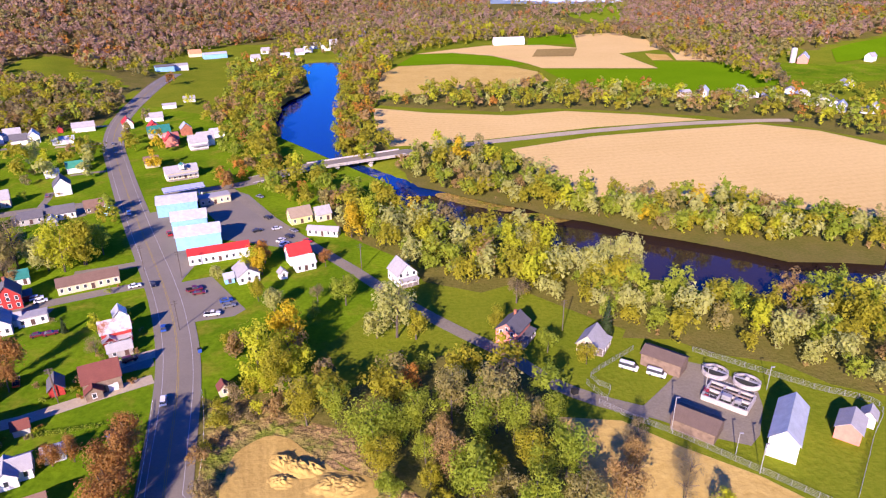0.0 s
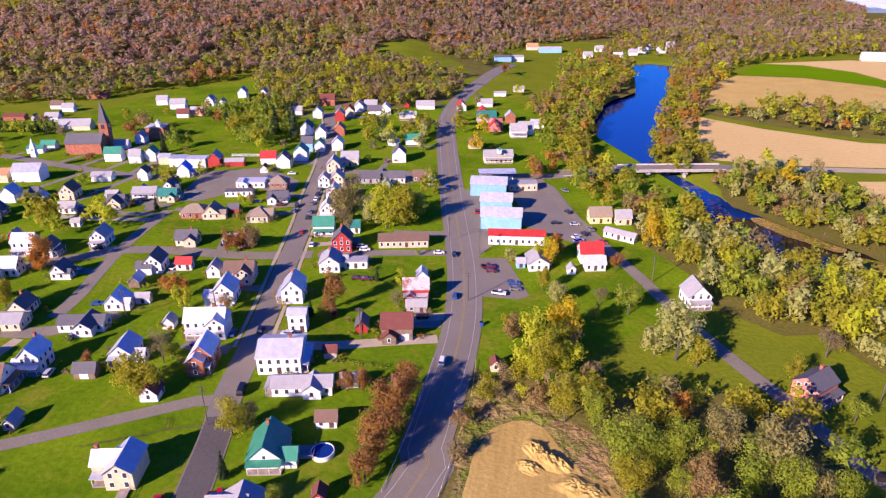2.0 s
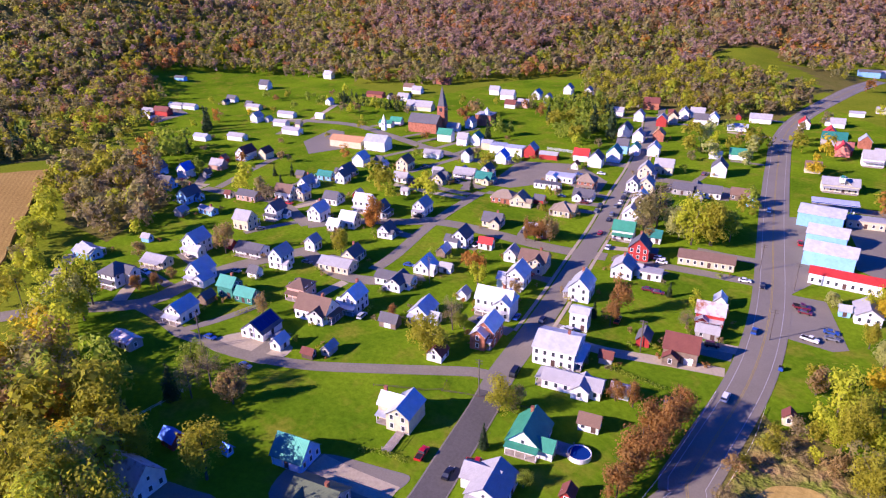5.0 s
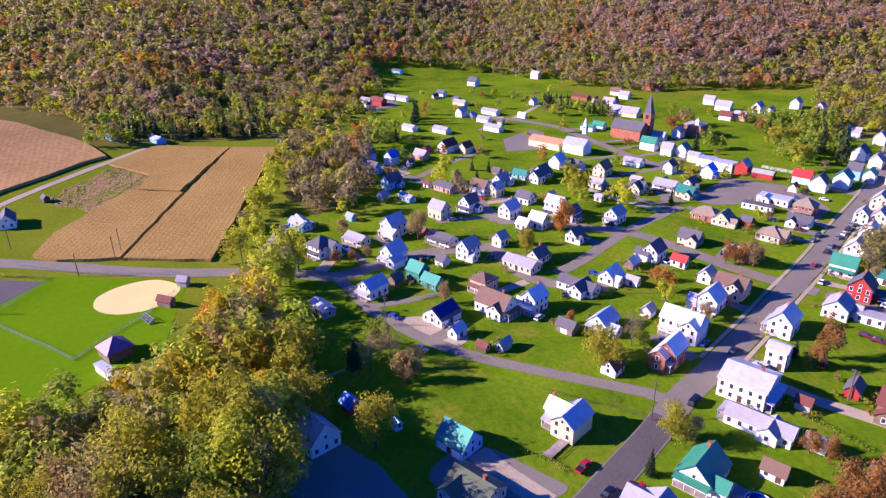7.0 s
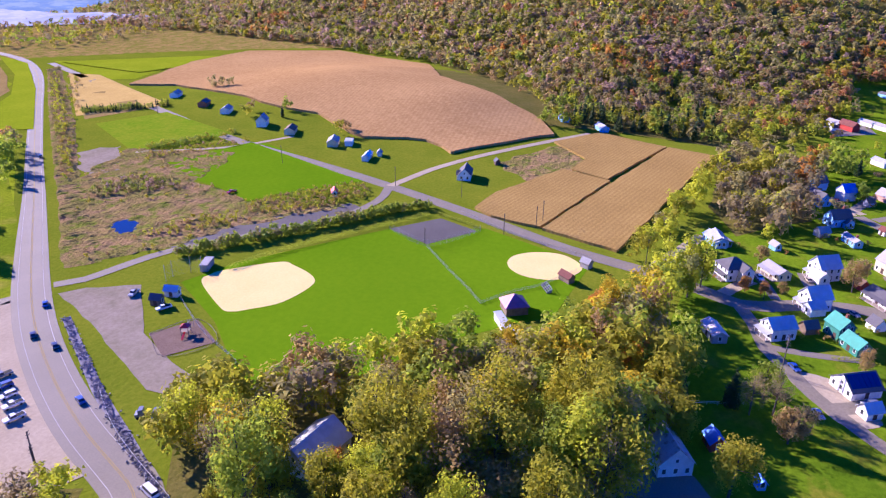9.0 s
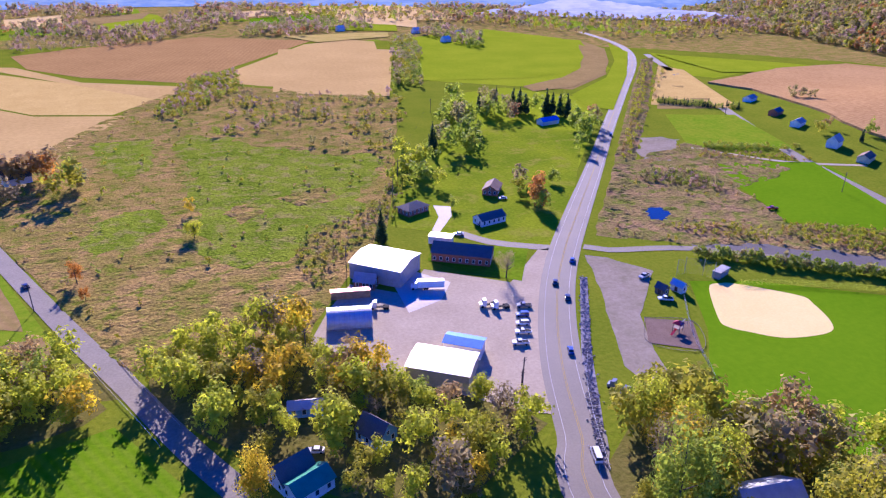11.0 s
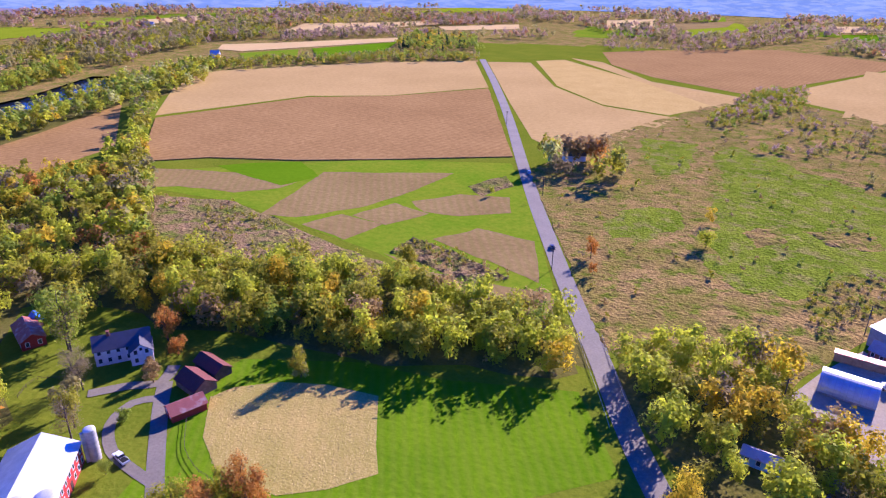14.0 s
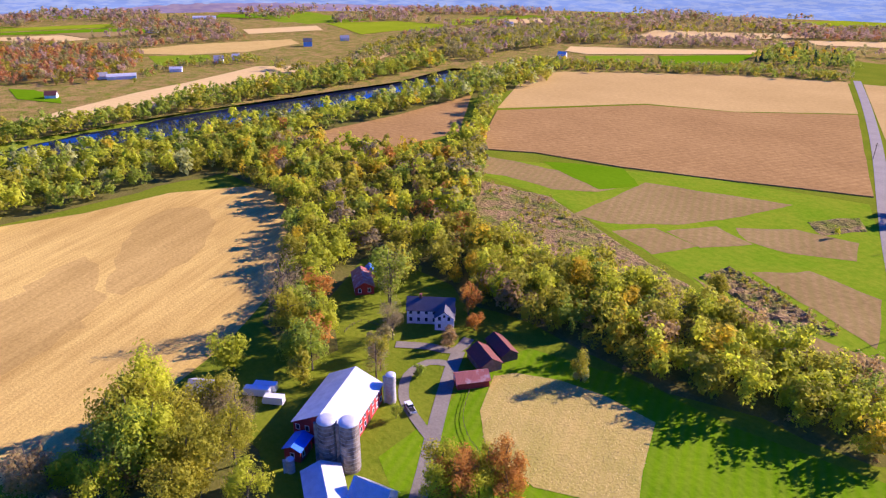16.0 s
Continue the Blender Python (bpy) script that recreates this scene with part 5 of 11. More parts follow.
house(-158.1, 135.5, 29, 13, 7, 5.6, W, RW, label="two-storey white house with a white metal roof and a porch", wing=(4, -1, 9, 6, 5.6, True), porch=0, chimney=True)
house(-169.1, 155.6, 119, 9, 7.5, 5, W, RS, label="two-storey white house with a silver metal roof", wing=(-3, 3, 7, 5, 3.5, True), porch=3)
house(-175.8, 170.5, 29, 11, 8, 4.6, CREAM, RB, label="two-storey cream house with a brown shingle roof and brick chimney", wing=(2, -2, 8, 6, 4.6, True), rise=3, chimney=True)
house(-187.4, 168.7, 119, 6, 5, 3.4, W, RG, label="low white house with a grey shingle roof")
house(-144.9, 121.4, 119, 9, 6.5, 5.6, BRICK, RW, label="two-storey brick house with a white metal roof and a porch", wing=(-5, 1, 5, 5, 5.2, False), porch=3)
house(-146.2, 101.8, 119, 5.5, 5, 2.6, W, RM, label="low white garage with a maroon roof", garage=True, name="garage", category="garage")
house(-170.1, 112.9, 119, 9, 7, 3.6, W, RS, label="low white house with a silver metal roof", rise=3, wing=(-2, -4, 6, 4, 2.6, True), porch=3)
house(-190.2, 96.8, 119, 8, 6.5, 5.6, W, RW, label="two-storey white house with a white metal roof and a porch", chimney=3, porch=3, wing=(-2.0, 2.9, 5.2, 3.6, 2.7, True))
house(-193.2, 83.5, 29, 13, 8, 4.0, W, RB, label="low white house with a brown shingle roof", wing=(3, -2, 7, 6, 3.4, True), porch=1, chimney=True)
house(-211.0, 86.0, 29, 7.5, 7.5, 4.5, PINKW, RB, label="two-storey pink house with a brown shingle roof and a porch", kind='hip', rise=2.4, porch=0)
house(-194.5, 63.7, 119, 10, 9, 2.8, W, RK, label="low white house with a charcoal shingle roof", rise=3.4, solar=True, garage=True)
house(-182.1, 64.8, 119, 5, 4, 2.6, W, RS, label="low white house with a silver metal roof")
house(-227.9, 65.0, 29, 7, 6, 4.6, TEALW, RTEAL, label="two-storey teal house with a teal metal roof", porch=1, chimney=True)
house(-219.4, 68.3, 29, 8, 5, 2.8, TEALW, RTEAL, label="low teal house with a teal metal roof")
house(-221.1, 45.4, 119, 9, 7, 4.4, W, RS, label="two-storey white house with a silver metal roof and a porch", porch=3, rise=2.8)
house(-213.8, 25.2, 20, 10, 5, 2.8, GREYW, RX, label="low grey shed with a rusty metal roof", name="shed", category="shed")
house(-169.4, 76.1, 119, 5, 3, 2.2, GREYW, RG, label="low grey shed with a grey shingle roof", name="shed", category="shed")
house(-170.9, 69.7, 29, 4, 2.5, 2.0, DARKW, RM, label="low dark brown shed with a maroon roof", name="shed", category="shed")
house(-265.3, 33.5, 119, 10, 9, 5.2, W, RK, label="two-storey white house with a charcoal shingle roof and a porch", kind='hip', rise=3.4, porch=3, wing=(2, -4, 7, 5, 5, True))
house(-272.2, 50.3, 29, 11, 6, 2.8, CREAM, RG, label="low cream house with a grey shingle roof and a porch", porch=0)
house(-276.5, 68.0, 119, 9, 8, 5.6, W, RS, label="two-storey white house with a silver metal roof and a porch", wing=(-4, -3, 6, 5, 3, True), porch=3)
house(-247.4, 60.4, 119, 8.5, 7.5, 5, W, RS, label="two-storey white house with a silver metal roof and a porch", wing=(-3, -4, 6, 5, 3, False), porch=3)
house(-299.0, 28.6, 29, 11, 6, 3, BLUEW, RS, label="low light blue house with a silver metal roof", porch=2)
house(-301.0, 53.2, 29, 4.5, 3, 2.2, BLUEW, RG, label="low light blue shed with a grey shingle roof", name="shed", category="shed")
house(-289.9, 94.4, 29, 8.5, 7, 5, CREAM, RG, label="two-storey cream house with a grey shingle roof and a porch", porch=2)
house(-293.2, 111.0, 119, 8, 7, 5, W, RK, label="two-storey white house with a charcoal shingle roof and a porch", porch=3, wing=(2.0, -3.1, 5.6, 3.6, 2.7, True), chimney=True)
house(-240.4, 90.7, 119, 8, 6.5, 5.6, W, RG, label="two-storey white house with a grey shingle roof", wing=(-2.0, -2.9, 5.2, 3.6, 2.7, True))
house(-259.1, 85.7, 29, 13, 6.5, 3, W, RK, label="low white house with a charcoal shingle roof", porch=0)
house(-247.6, 108.4, 119, 5.5, 5, 4, W, RG, label="low white house with a grey shingle roof")
house(-222.8, 107.1, 29, 14, 7, 3, CREAM, RG, label="low cream house with a grey shingle roof", porch=2)
house(-226.5, 116.1, 119, 8, 6, 3.4, CREAM, RK, label="low cream house with a charcoal shingle roof", porch=1, chimney=True)
house(-197.6, 118.9, 29, 15, 6.5, 3, W, RK, label="low white house with a charcoal shingle roof", wing=(2, -2, 9, 6, 3.2, True))
house(-200.4, 134.4, 119, 8, 6.5, 3, W, RW, label="low white house with a white metal roof", porch=0, wing=(-2.0, -2.9, 5.2, 3.6, 2.7, True))
house(-194.3, 140.4, 29, 5, 3, 2.4, W, RG, label="low white shed with a grey shingle roof", name="shed", category="shed")
house(-212.4, 162.1, 119, 8.5, 7, 4.5, W, RK, label="two-storey white house with a charcoal shingle roof", wing=(-3, 3, 6, 5, 3, True))
house(-202.5, 167.6, 29, 6, 4, 3, W, RR, label="low white house with a red metal roof")
house(-220.9, 186.8, 29, 9, 6.5, 3, CREAM, RK, label="low cream house with a charcoal shingle roof", wing=(2, -2, 6, 5, 3, True), chimney=True)
house(-242.8, 212.8, 29, 12, 9, 3, BRICK, RT, label="low brick house with a tan shingle roof", kind='hip', rise=3.2, porch=2)
house(-234.4, 215.3, 119, 8, 8, 3, CREAM, RT, label="low cream house with a tan shingle roof", rise=3.6, porch=0, wing=(-2.0, -3.6, 6.4, 3.6, 2.7, True))
house(-211.7, 223.1, 119, 10, 8, 3, CREAM, RT, label="low cream house with a tan shingle roof", kind='hip', rise=3.2, wing=(0, -3, 6, 6, 3, True), porch=2)
house(-220.4, 246.4, 29, 10, 7, 3.2, W, RK, label="low white house with a charcoal shingle roof and a porch", porch=0, wing=(-2.5, -3.1, 5.6, 4.5, 2.7, True))
house(-200.4, 196.5, 29, 10, 6, 3, BRICK, RW, label="low brick house with a white metal roof", porch=3, wing=(2.5, -2.7, 4.8, 4.5, 2.7, True))
house(-174.5, 222.5, 29, 9, 6.5, 4.6, W, RN, label="two-storey white house with a green metal roof and a porch", porch=0, wing=(-2.2, 2.9, 5.2, 4.0, 2.7, True))
house(-157.0, 211.5, 119, 8, 8, 5.4, REDW, RK, label="two-storey red house with a charcoal shingle roof and a porch", porch=1, wing=(2.0, -3.6, 6.4, 3.6, 2.7, True), chimney=True)
house(-163.7, 229.5, 29, 6, 5, 3, W, RTEAL, label="low white house with a teal metal roof")
house(-150.5, 193.9, 119, 9.5, 8, 4, W, RG, label="low white house with a grey shingle roof", rise=3, porch=1, wing=(2.4, -3.6, 6.4, 4.3, 2.7, True), chimney=True)
house(-142.2, 199.6, 29, 9, 5, 3, W, RG, label="low white garage with a grey shingle roof", kind='flat', name="garage", category="garage")
house(-136.3, 227.1, 29, 21, 8, 3.2, CREAM, RB, label="long low cream motel with a brown roof", rise=1.9, name="motel", category="motel")
house(-112.4, 200.0, 119, 5, 4, 3.2, W, RS, label="low white shed with a silver metal roof", name="shed", category="shed")
house(-107.9, 187.5, 29, 9, 6, 4.8, REDW, RX, label="two-storey red house with a rusty metal roof and a porch", porch=0, wing=(-2.2, -2.7, 4.8, 4.0, 2.7, True))
house(-103.0, 178.8, 29, 7, 3.5, 2.6, GREYW, RG, label="low grey house with a grey shingle roof", porch=2)
house(-100.7, 161.9, 29, 10, 7.5, 4.6, BROWNW, RM, label="two-storey weathered brown house with a maroon roof", garage=True, wing=(-2.5, -3.4, 6.0, 4.5, 2.7, True))
house(-64.1, 157.9, 119, 3, 3, 2.5, CREAM, RM, label="low cream shed with a maroon roof", name="shed", category="shed")
house(-79.6, 91.1, 119, 3.6, 3, 2.4, REDW, RM, label="small red barn-style garden shed", name="shed", category="shed")
house(-240.6, 141.0, 119, 7, 5.5, 3.6, W, RK, label="low white house with a charcoal shingle roof", porch=0, wing=(-1.8, -2.5, 4.4, 3.1, 2.7, True))
house(-261.0, 133.6, 29, 8, 6, 4.4, W, RW, label="two-storey white house with a white metal roof")
house(-294.1, 141.9, 29, 8, 6, 3.4, W, RK, label="low white house with a charcoal shingle roof", wing=(2.0, 2.7, 4.8, 3.6, 2.7, True))
house(-279.0, 126.7, 119, 9, 7, 4.6, W, RS, label="two-storey white house with a silver metal roof", wing=(2.2, 3.1, 5.6, 4.0, 2.7, True), chimney=True)
house(-315.8, 126.1, 29, 10, 6.5, 4.6, W, RB, label="two-storey white house with a brown shingle roof")
house(-326.1, 142.8, 119, 9, 6.5, 3.2, W, RG, label="low white house with a grey shingle roof", porch=1, wing=(2.2, -2.9, 5.2, 4.0, 2.7, True), chimney=True)
house(-332.2, 157.2, 29, 9, 4.5, 2.8, BLUEW, RTEAL, label="low light blue house with a teal metal roof", porch=3)
house(-332.0, 170.3, 119, 9, 6.5, 3.4, W, RK, label="low white house with a charcoal shingle roof", porch=0, wing=(-2.2, 2.9, 5.2, 4.0, 2.7, True))
house(-344.1, 186.7, 119, 8, 7.5, 4.6, W, RS, label="two-storey white house with a silver metal roof")
house(-321.2, 203.3, 119, 9, 7.5, 4.6, CREAM, RB, label="two-storey cream house with a brown shingle roof")
house(-331.0, 230.3, 29, 11, 6, 3, W, RG, label="low white house with a grey shingle roof")
house(-302.5, 188.7, 29, 8, 5, 3, W, RG, label="low white house with a grey shingle roof", porch=1, chimney=True)
house(-287.7, 205.0, 29, 8, 6.5, 3, CREAM, RK, label="low cream house with a charcoal shingle roof", porch=3, wing=(2.0, 2.9, 5.2, 3.6, 2.7, True))
house(-287.2, 221.9, 29, 12, 7, 3.2, W, RG, label="low white house with a grey shingle roof", porch=0, wing=(-3.0, 3.1, 5.6, 5.4, 2.7, True))
house(-254.5, 170.1, 119, 9, 6.5, 4.6, W, RG, label="two-storey white house with a grey shingle roof", porch=3)
house(-264.0, 152.1, 119, 8, 6, 4.4, W, RK, label="two-storey white house with a charcoal shingle roof", porch=0)
house(-274.9, 149.5, 29, 9, 6.5, 5.6, W, RW, label="two-storey white house with a white metal roof", porch=0)
house(-282.8, 178.4, 29, 4, 3, 2.4, W, RG, label="low white house with a grey shingle roof")
house(-261.2, 126.1, 29, 6, 5, 3, W, RW, label="low white house with a white metal roof")
house(-358.3, 259.9, 29, 10, 6.5, 5, W, RN, label="two-storey white house with a green metal roof")
house(-343.1, 263.1, 29, 7, 6.5, 4.6, W, RG, label="two-storey white house with a grey shingle roof")
house(-337.9, 270.3, 119, 7, 6.5, 5, W, RN, label="two-storey white house with a green metal roof")
house(-418.1, 249.9, 29, 10, 5.5, 3, W, RN, label="low white house with a green metal roof")
house(-442.0, 186.4, 29, 14, 6, 3.2, W, RG, label="low white house with a grey shingle roof")
house(-470.4, 190.4, 29, 11, 5.5, 3, W, RG, label="low white house with a grey shingle roof")
house(-494.3, 205.5, 29, 15, 5.5, 3, W, RG, label="low white house with a grey shingle roof")
house(-494.4, 181.1, 119, 8, 6.5, 4.4, W, RG, label="two-storey white house with a grey shingle roof")
house(-537.4, 195.7, 29, 13, 5.5, 3, CREAM, RG, label="low cream house with a grey shingle roof")
house(-581.3, 193.3, 29, 9, 5.5, 3, W, RK, label="low white house with a charcoal shingle roof")
house(-472.8, 223.3, 29, 7, 3.5, 2.6, W, RW, label="low white house with a white metal roof")
house(-515.7, 253.5, 119, 6, 5, 3, W, RS, label="low white house with a silver metal roof")
house(-450.8, 149.7, 29, 13, 6, 3, W, RG, label="low white house with a grey shingle roof")
house(-465.6, 130.1, 29, 11, 5.5, 3, W, RS, label="low white house with a silver metal roof")
house(-401.4, 137.2, 119, 11, 7.5, 4.6, W, RM, label="two-storey white house with a maroon roof")
house(-395.5, 147.6, 119, 8, 6, 4, CREAM, RM, label="low cream house with a maroon roof")
house(-391.2, 116.3, 29, 9, 6, 3, PINKW, RG, label="low pink house with a grey shingle roof")
house(-387.1, 96.1, 119, 7, 7, 5, W, RBL, label="two-storey white house with a blue metal roof")
house(-400.9, 85.0, 119, 7, 6, 4.6, BLUEW, RK, label="two-storey light blue house with a charcoal shingle roof")
house(-343.7, 84.6, 119, 10, 7, 4.2, BLUEW, RK, label="low light blue house with a charcoal shingle roof", porch=1, wing=(2.5, -3.1, 5.6, 4.5, 2.7, True), chimney=True)
house(-319.1, 86.4, 20, 10, 4, 2.6, BLUEW, RG, label="low light blue house with a grey shingle roof", chimney=True)
house(-336.2, 102.9, 29, 3.5, 3, 2.4, W, RM, label="low white house with a maroon roof")
house(-563.2, 131.8, 29, 10, 6, 4, REDW, RM, label="low red house with a maroon roof")
house(-575.1, 154.9, 29, 14, 5, 3, W, RG, label="low white house with a grey shingle roof")
house(-690.2, 181.6, 29, 12, 5, 3, BLUEW, RK, label="low light blue house with a charcoal shingle roof")
house(-620.3, 239.5, 29, 10, 7.5, 4.6, W, RK, label="two-storey white house with a charcoal shingle roof")
house(-631.2, 311.8, 29, 9, 6.5, 4.4, W, RS, label="two-storey white house with a silver metal roof")
house(-695.1, 140.7, 29, 7.5, 6.5, 3.4, PINKW, RM, label="low pink house with a maroon roof")
house(-838.8, 218.2, 29, 12, 5.5, 3, BLUEW, RS, label="low light blue house with a silver metal roof")
house(-489.4, 310.8, 29, 10, 6, 3.4, W, RG, label="low white house with a grey shingle roof")
house(-526.0, 340.7, 29, 10, 6, 3.4, W, RB, label="low white house with a brown shingle roof")
house(-531.6, 383.3, 29, 15, 6, 3.6, BRICK, RM, label="low brick house with a maroon roof")
house(-519.0, 300.6, 29, 16, 6, 3, BRICK, RM, label="low brick house with a maroon roof")
house(-377.1, 296.0, 119, 8, 6, 4.4, W, RG, label="two-storey white house with a grey shingle roof")
house(-436.4, 383.0, 29, 12, 7, 4.4, W, RG, label="two-storey white house with a grey shingle roof")
house(-421.8, 403.2, 119, 10, 7, 4.6, W, RG, label="two-storey white house with a grey shingle roof")
house(-404.0, 371.2, 29, 9, 6.5, 3.4, PINKW, RG, label="low pink house with a grey shingle roof")
house(-420.2, 439.6, 119, 9, 7, 5, W, RG, label="two-storey white house with a grey shingle roof")
house(-400.9, 444.4, 119, 8, 7, 4.4, W, RG, label="two-storey white house with a grey shingle roof")
house(-460.2, 388.5, 29, 9, 6, 4.4, W, RG, label="two-storey white house with a grey shingle roof")
house(-404.7, 399.4, 119, 8, 6, 4.4, W, RG, label="two-storey white house with a grey shingle roof")
house(-409.2, 362.4, 29, 9, 6, 3.4, W, RM, label="low white house with a maroon roof")
house(-314.4, 269.2, 29, 9, 8, 5, W, RS, label="two-storey white house with a nearly flat pale roof", kind="flat")
house(-303.4, 272.7, 29, 12, 8, 5, W, RW, label="long white two-storey block with a flat roof", kind="flat")
house(-295.8, 256.1, 119, 7, 7, 4.4, W, RBL, label="white house with a blue metal roof beside the parking lot", porch=0)
house(-294.5, 278.6, 119, 8, 7, 5, REDW, RG, label="two-storey red house with a grey shingle roof")
house(-284.0, 283.5, 29, 11, 5, 3, REDW, RG, label="low red house with a grey shingle roof")
house(-269.3, 296.4, 29, 9, 6.5, 4, W, RR, label="low white house with a red metal roof")
house(-256.2, 294.4, 119, 8, 8, 5, W, RK, label="two-storey white house with a charcoal shingle roof")
house(-257.0, 311.4, 119, 9, 8, 5.4, W, RTEAL, label="two-storey white house with a teal metal roof")
house(-265.5, 328.8, 29, 7, 7, 5.4, BLUEW, RK, label="two-storey light blue house with a charcoal shingle roof")
house(-249.0, 258.6, 29, 15, 8, 3.2, W, RW, label="low white diner with a pale flat roof and roof units", kind="flat", wing=(-3.2, -3.2, 6.0, 4.5, 2.8, True))
house(-230.6, 259.5, 119, 9, 9, 5.0, BRICK, RT, label="two-storey brick house with a tan hipped roof and a porch", kind='hip', rise=3.6, porch=3)
house(-311.0, 241.4, 119, 6.5, 5.5, 4.8, W, RK, label="narrow white house with a charcoal shingle roof")
house(-244.2, 243.9, 29, 14, 4.5, 2.8, W, RK, label="long low white building with a dark flat roof", kind="flat")
house(-282.2, 233.5, 119, 9, 6, 3.6, W, RK, label="low white house with a charcoal shingle roof", wing=(-2.2, -2.7, 4.8, 4.0, 2.7, True))
house(-272.7, 223.6, 29, 9, 6, 3, CREAM, RTEAL, label="low cream house with a teal metal roof", porch=1, wing=(2.2, -2.7, 4.8, 4.0, 2.7, True), chimney=True)
house(-292.5, 363.3, 119, 10, 8, 5, W, RK, label="two-storey white house with a charcoal shingle roof")
house(-314.0, 404.4, 119, 7, 7, 5, W, RG, label="two-storey white house with a grey shingle roof")
house(-333.3, 443.1, 29, 12, 7, 5.4, BRICK, RM, label="two-storey brick house with a maroon roof")
house(-294.3, 404.9, 119, 7, 7, 5, REDW, RG, label="two-storey red house with a grey shingle roof")
house(-270.2, 370.4, 119, 8, 7, 4.6, BRICK, RO, label="two-storey brick house with a orange brown roof")
house(-249.9, 339.4, 119, 8, 7, 4.6, W, RS, label="two-storey white house with a silver metal roof")
house(-223.3, 314.4, 29, 10, 7.5, 4.4, CREAM, RG, label="two-storey cream house with a grey shingle roof")
house(-201.5, 334.0, 119, 9, 8, 5.4, W, RK, label="two-storey white house with a charcoal shingle roof")
house(-213.6, 371.3, 29, 9, 6, 3.4, W, RN, label="low white house with a green metal roof")
house(-222.1, 361.7, 29, 7, 4, 2.6, W, RW, label="low white house with a white metal roof")
house(-193.9, 296.0, 29, 15, 6, 3.2, GREYW, RK, label="low grey house with a charcoal shingle roof", porch=3, wing=(3.8, 2.7, 4.8, 6.8, 2.7, True))
house(-182.4, 299.0, 29, 9, 6, 3.2, W, RK, label="low white house with a charcoal shingle roof", porch=3)
house(-171.6, 306.9, 29, 9, 5.5, 3.2, BROWNW, RB, label="low weathered brown house with a brown shingle roof", porch=2)
house(-163.4, 302.9, 119, 4.5, 4, 2.8, BLUEW, RS, label="low light blue house with a silver metal roof")
house(-208.4, 280.3, 119, 8, 7.5, 4.6, CREAM, RG, label="two-storey cream house with a grey shingle roof", chimney=True)
house(-195.1, 259.1, 119, 8, 7.5, 5, W, RS, label="two-storey white house with a silver metal roof", chimney=True)
house(-184.9, 239.7, 119, 8, 7, 5, W, RW, label="two-storey white house with a white metal roof", porch=3, wing=(2.0, -3.1, 5.6, 3.6, 2.7, True))
house(-194.9, 292.4, 29, 10, 6, 3, GREYW, RK, label="low grey house with a charcoal shingle roof")
house(-256.0, 466.8, 29, 14, 6, 3.2, W, RG, label="low white house with a grey shingle roof")
house(-252.7, 433.2, 29, 13, 6, 3, W, RS, label="low white house with a pale grey metal roof")
house(-227.9, 474.8, 119, 10, 7, 3.6, W, RR, label="low white house with a red metal roof")
house(-202.2, 458.1, 119, 10, 8, 4.4, REDW, RR, label="two-storey red house with a red metal roof")
house(-179.5, 429.5, 29, 9, 7, 4, REDW, RXR, label="low red house with a faded red metal roof")
house(-178.7, 454.5, 119, 7, 7, 4.6, BRICK, RS, label="two-storey brick house with a silver metal roof")
house(-156.3, 427.1, 29, 10, 8, 4.4, W, RG, label="two-storey white house with a grey shingle roof")
house(-172.8, 379.9, 29, 8, 6, 3.2, CREAM, RB, label="low cream house with a brown shingle roof")
house(-214.5, 493.5, 29, 9, 6, 3.2, W, RG, label="low white house with a grey shingle roof")
house(-130.5, 305.6, 20, 18.3, 13.9, 6.3, BLUEW, RW, label="light blue shop building with a white metal roof", rise=2.0, sides=(3,), name="shop", category="shop")
house(-117.0, 283.6, 20, 15.1, 12.6, 6.3, BLUEW, RW, label="light blue shop annex with a white metal roof", rise=2.3, sides=(3,), name="shop", category="shop")
house(-107.2, 266.4, 20, 18.3, 12.6, 6.1, BLUEW, RW, label="white and light blue shop with a gable front", rise=2.3, sides=(3,), name="shop", category="shop")
house(-93.6, 250.5, 22, 24.0, 6.9, 4.3, W, RR, label="long low white shop front with a red roof", rise=1.5, name="shop", category="shop")
house(-116.7, 317.5, 29, 15, 7, 3.6, CREAM, RG, label="low cream shop with a grey shingle roof", kind='flat', name="shop", category="shop")
house(-148.1, 359.3, 29, 17, 9, 4, CREAM, RG, label="cream civic hall with a grey roof and columns", rise=2.8, porch=0, wing=(2, 0, 8, 7, 4, True), name="hall", category="hall")
house(-77.5, 231.8, 119, 10, 8, 3.2, W, RG, label="low white house with a grey shingle roof", rise=2.6)
house(-83.2, 228.3, 29, 3.5, 3, 2.4, BLUEW, RS, label="low light blue shed with a silver metal roof", name="shed", category="shed")
house(-60.3, 246.8, 29, 9, 7, 4.4, W, RR, label="two-storey white house with a red metal roof")
house(-56.5, 239.5, 29, 8, 5, 3, W, RW, label="low white house with a white metal roof")
house(-68.2, 290.2, 29, 10, 7, 3.6, YELLW, RT, label="low yellow house with a tan shingle roof")
house(-58.1, 292.8, 29, 7, 6, 3.4, CREAM, RG, label="low cream house with a grey shingle roof")
house(-54.3, 273.9, -10, 14, 4.5, 2.7, W, RG, label="low white house with a grey shingle roof")
house(-16.9, 228.2, 119, 9, 8, 4.4, W, RG, label="two-storey white house with a grey shingle roof and a porch", porch=3)
house(-63.4, 231.6, 119, 3, 3, 2.4, W, RG, label="low white shed with a grey shingle roof", name="shed", category="shed")
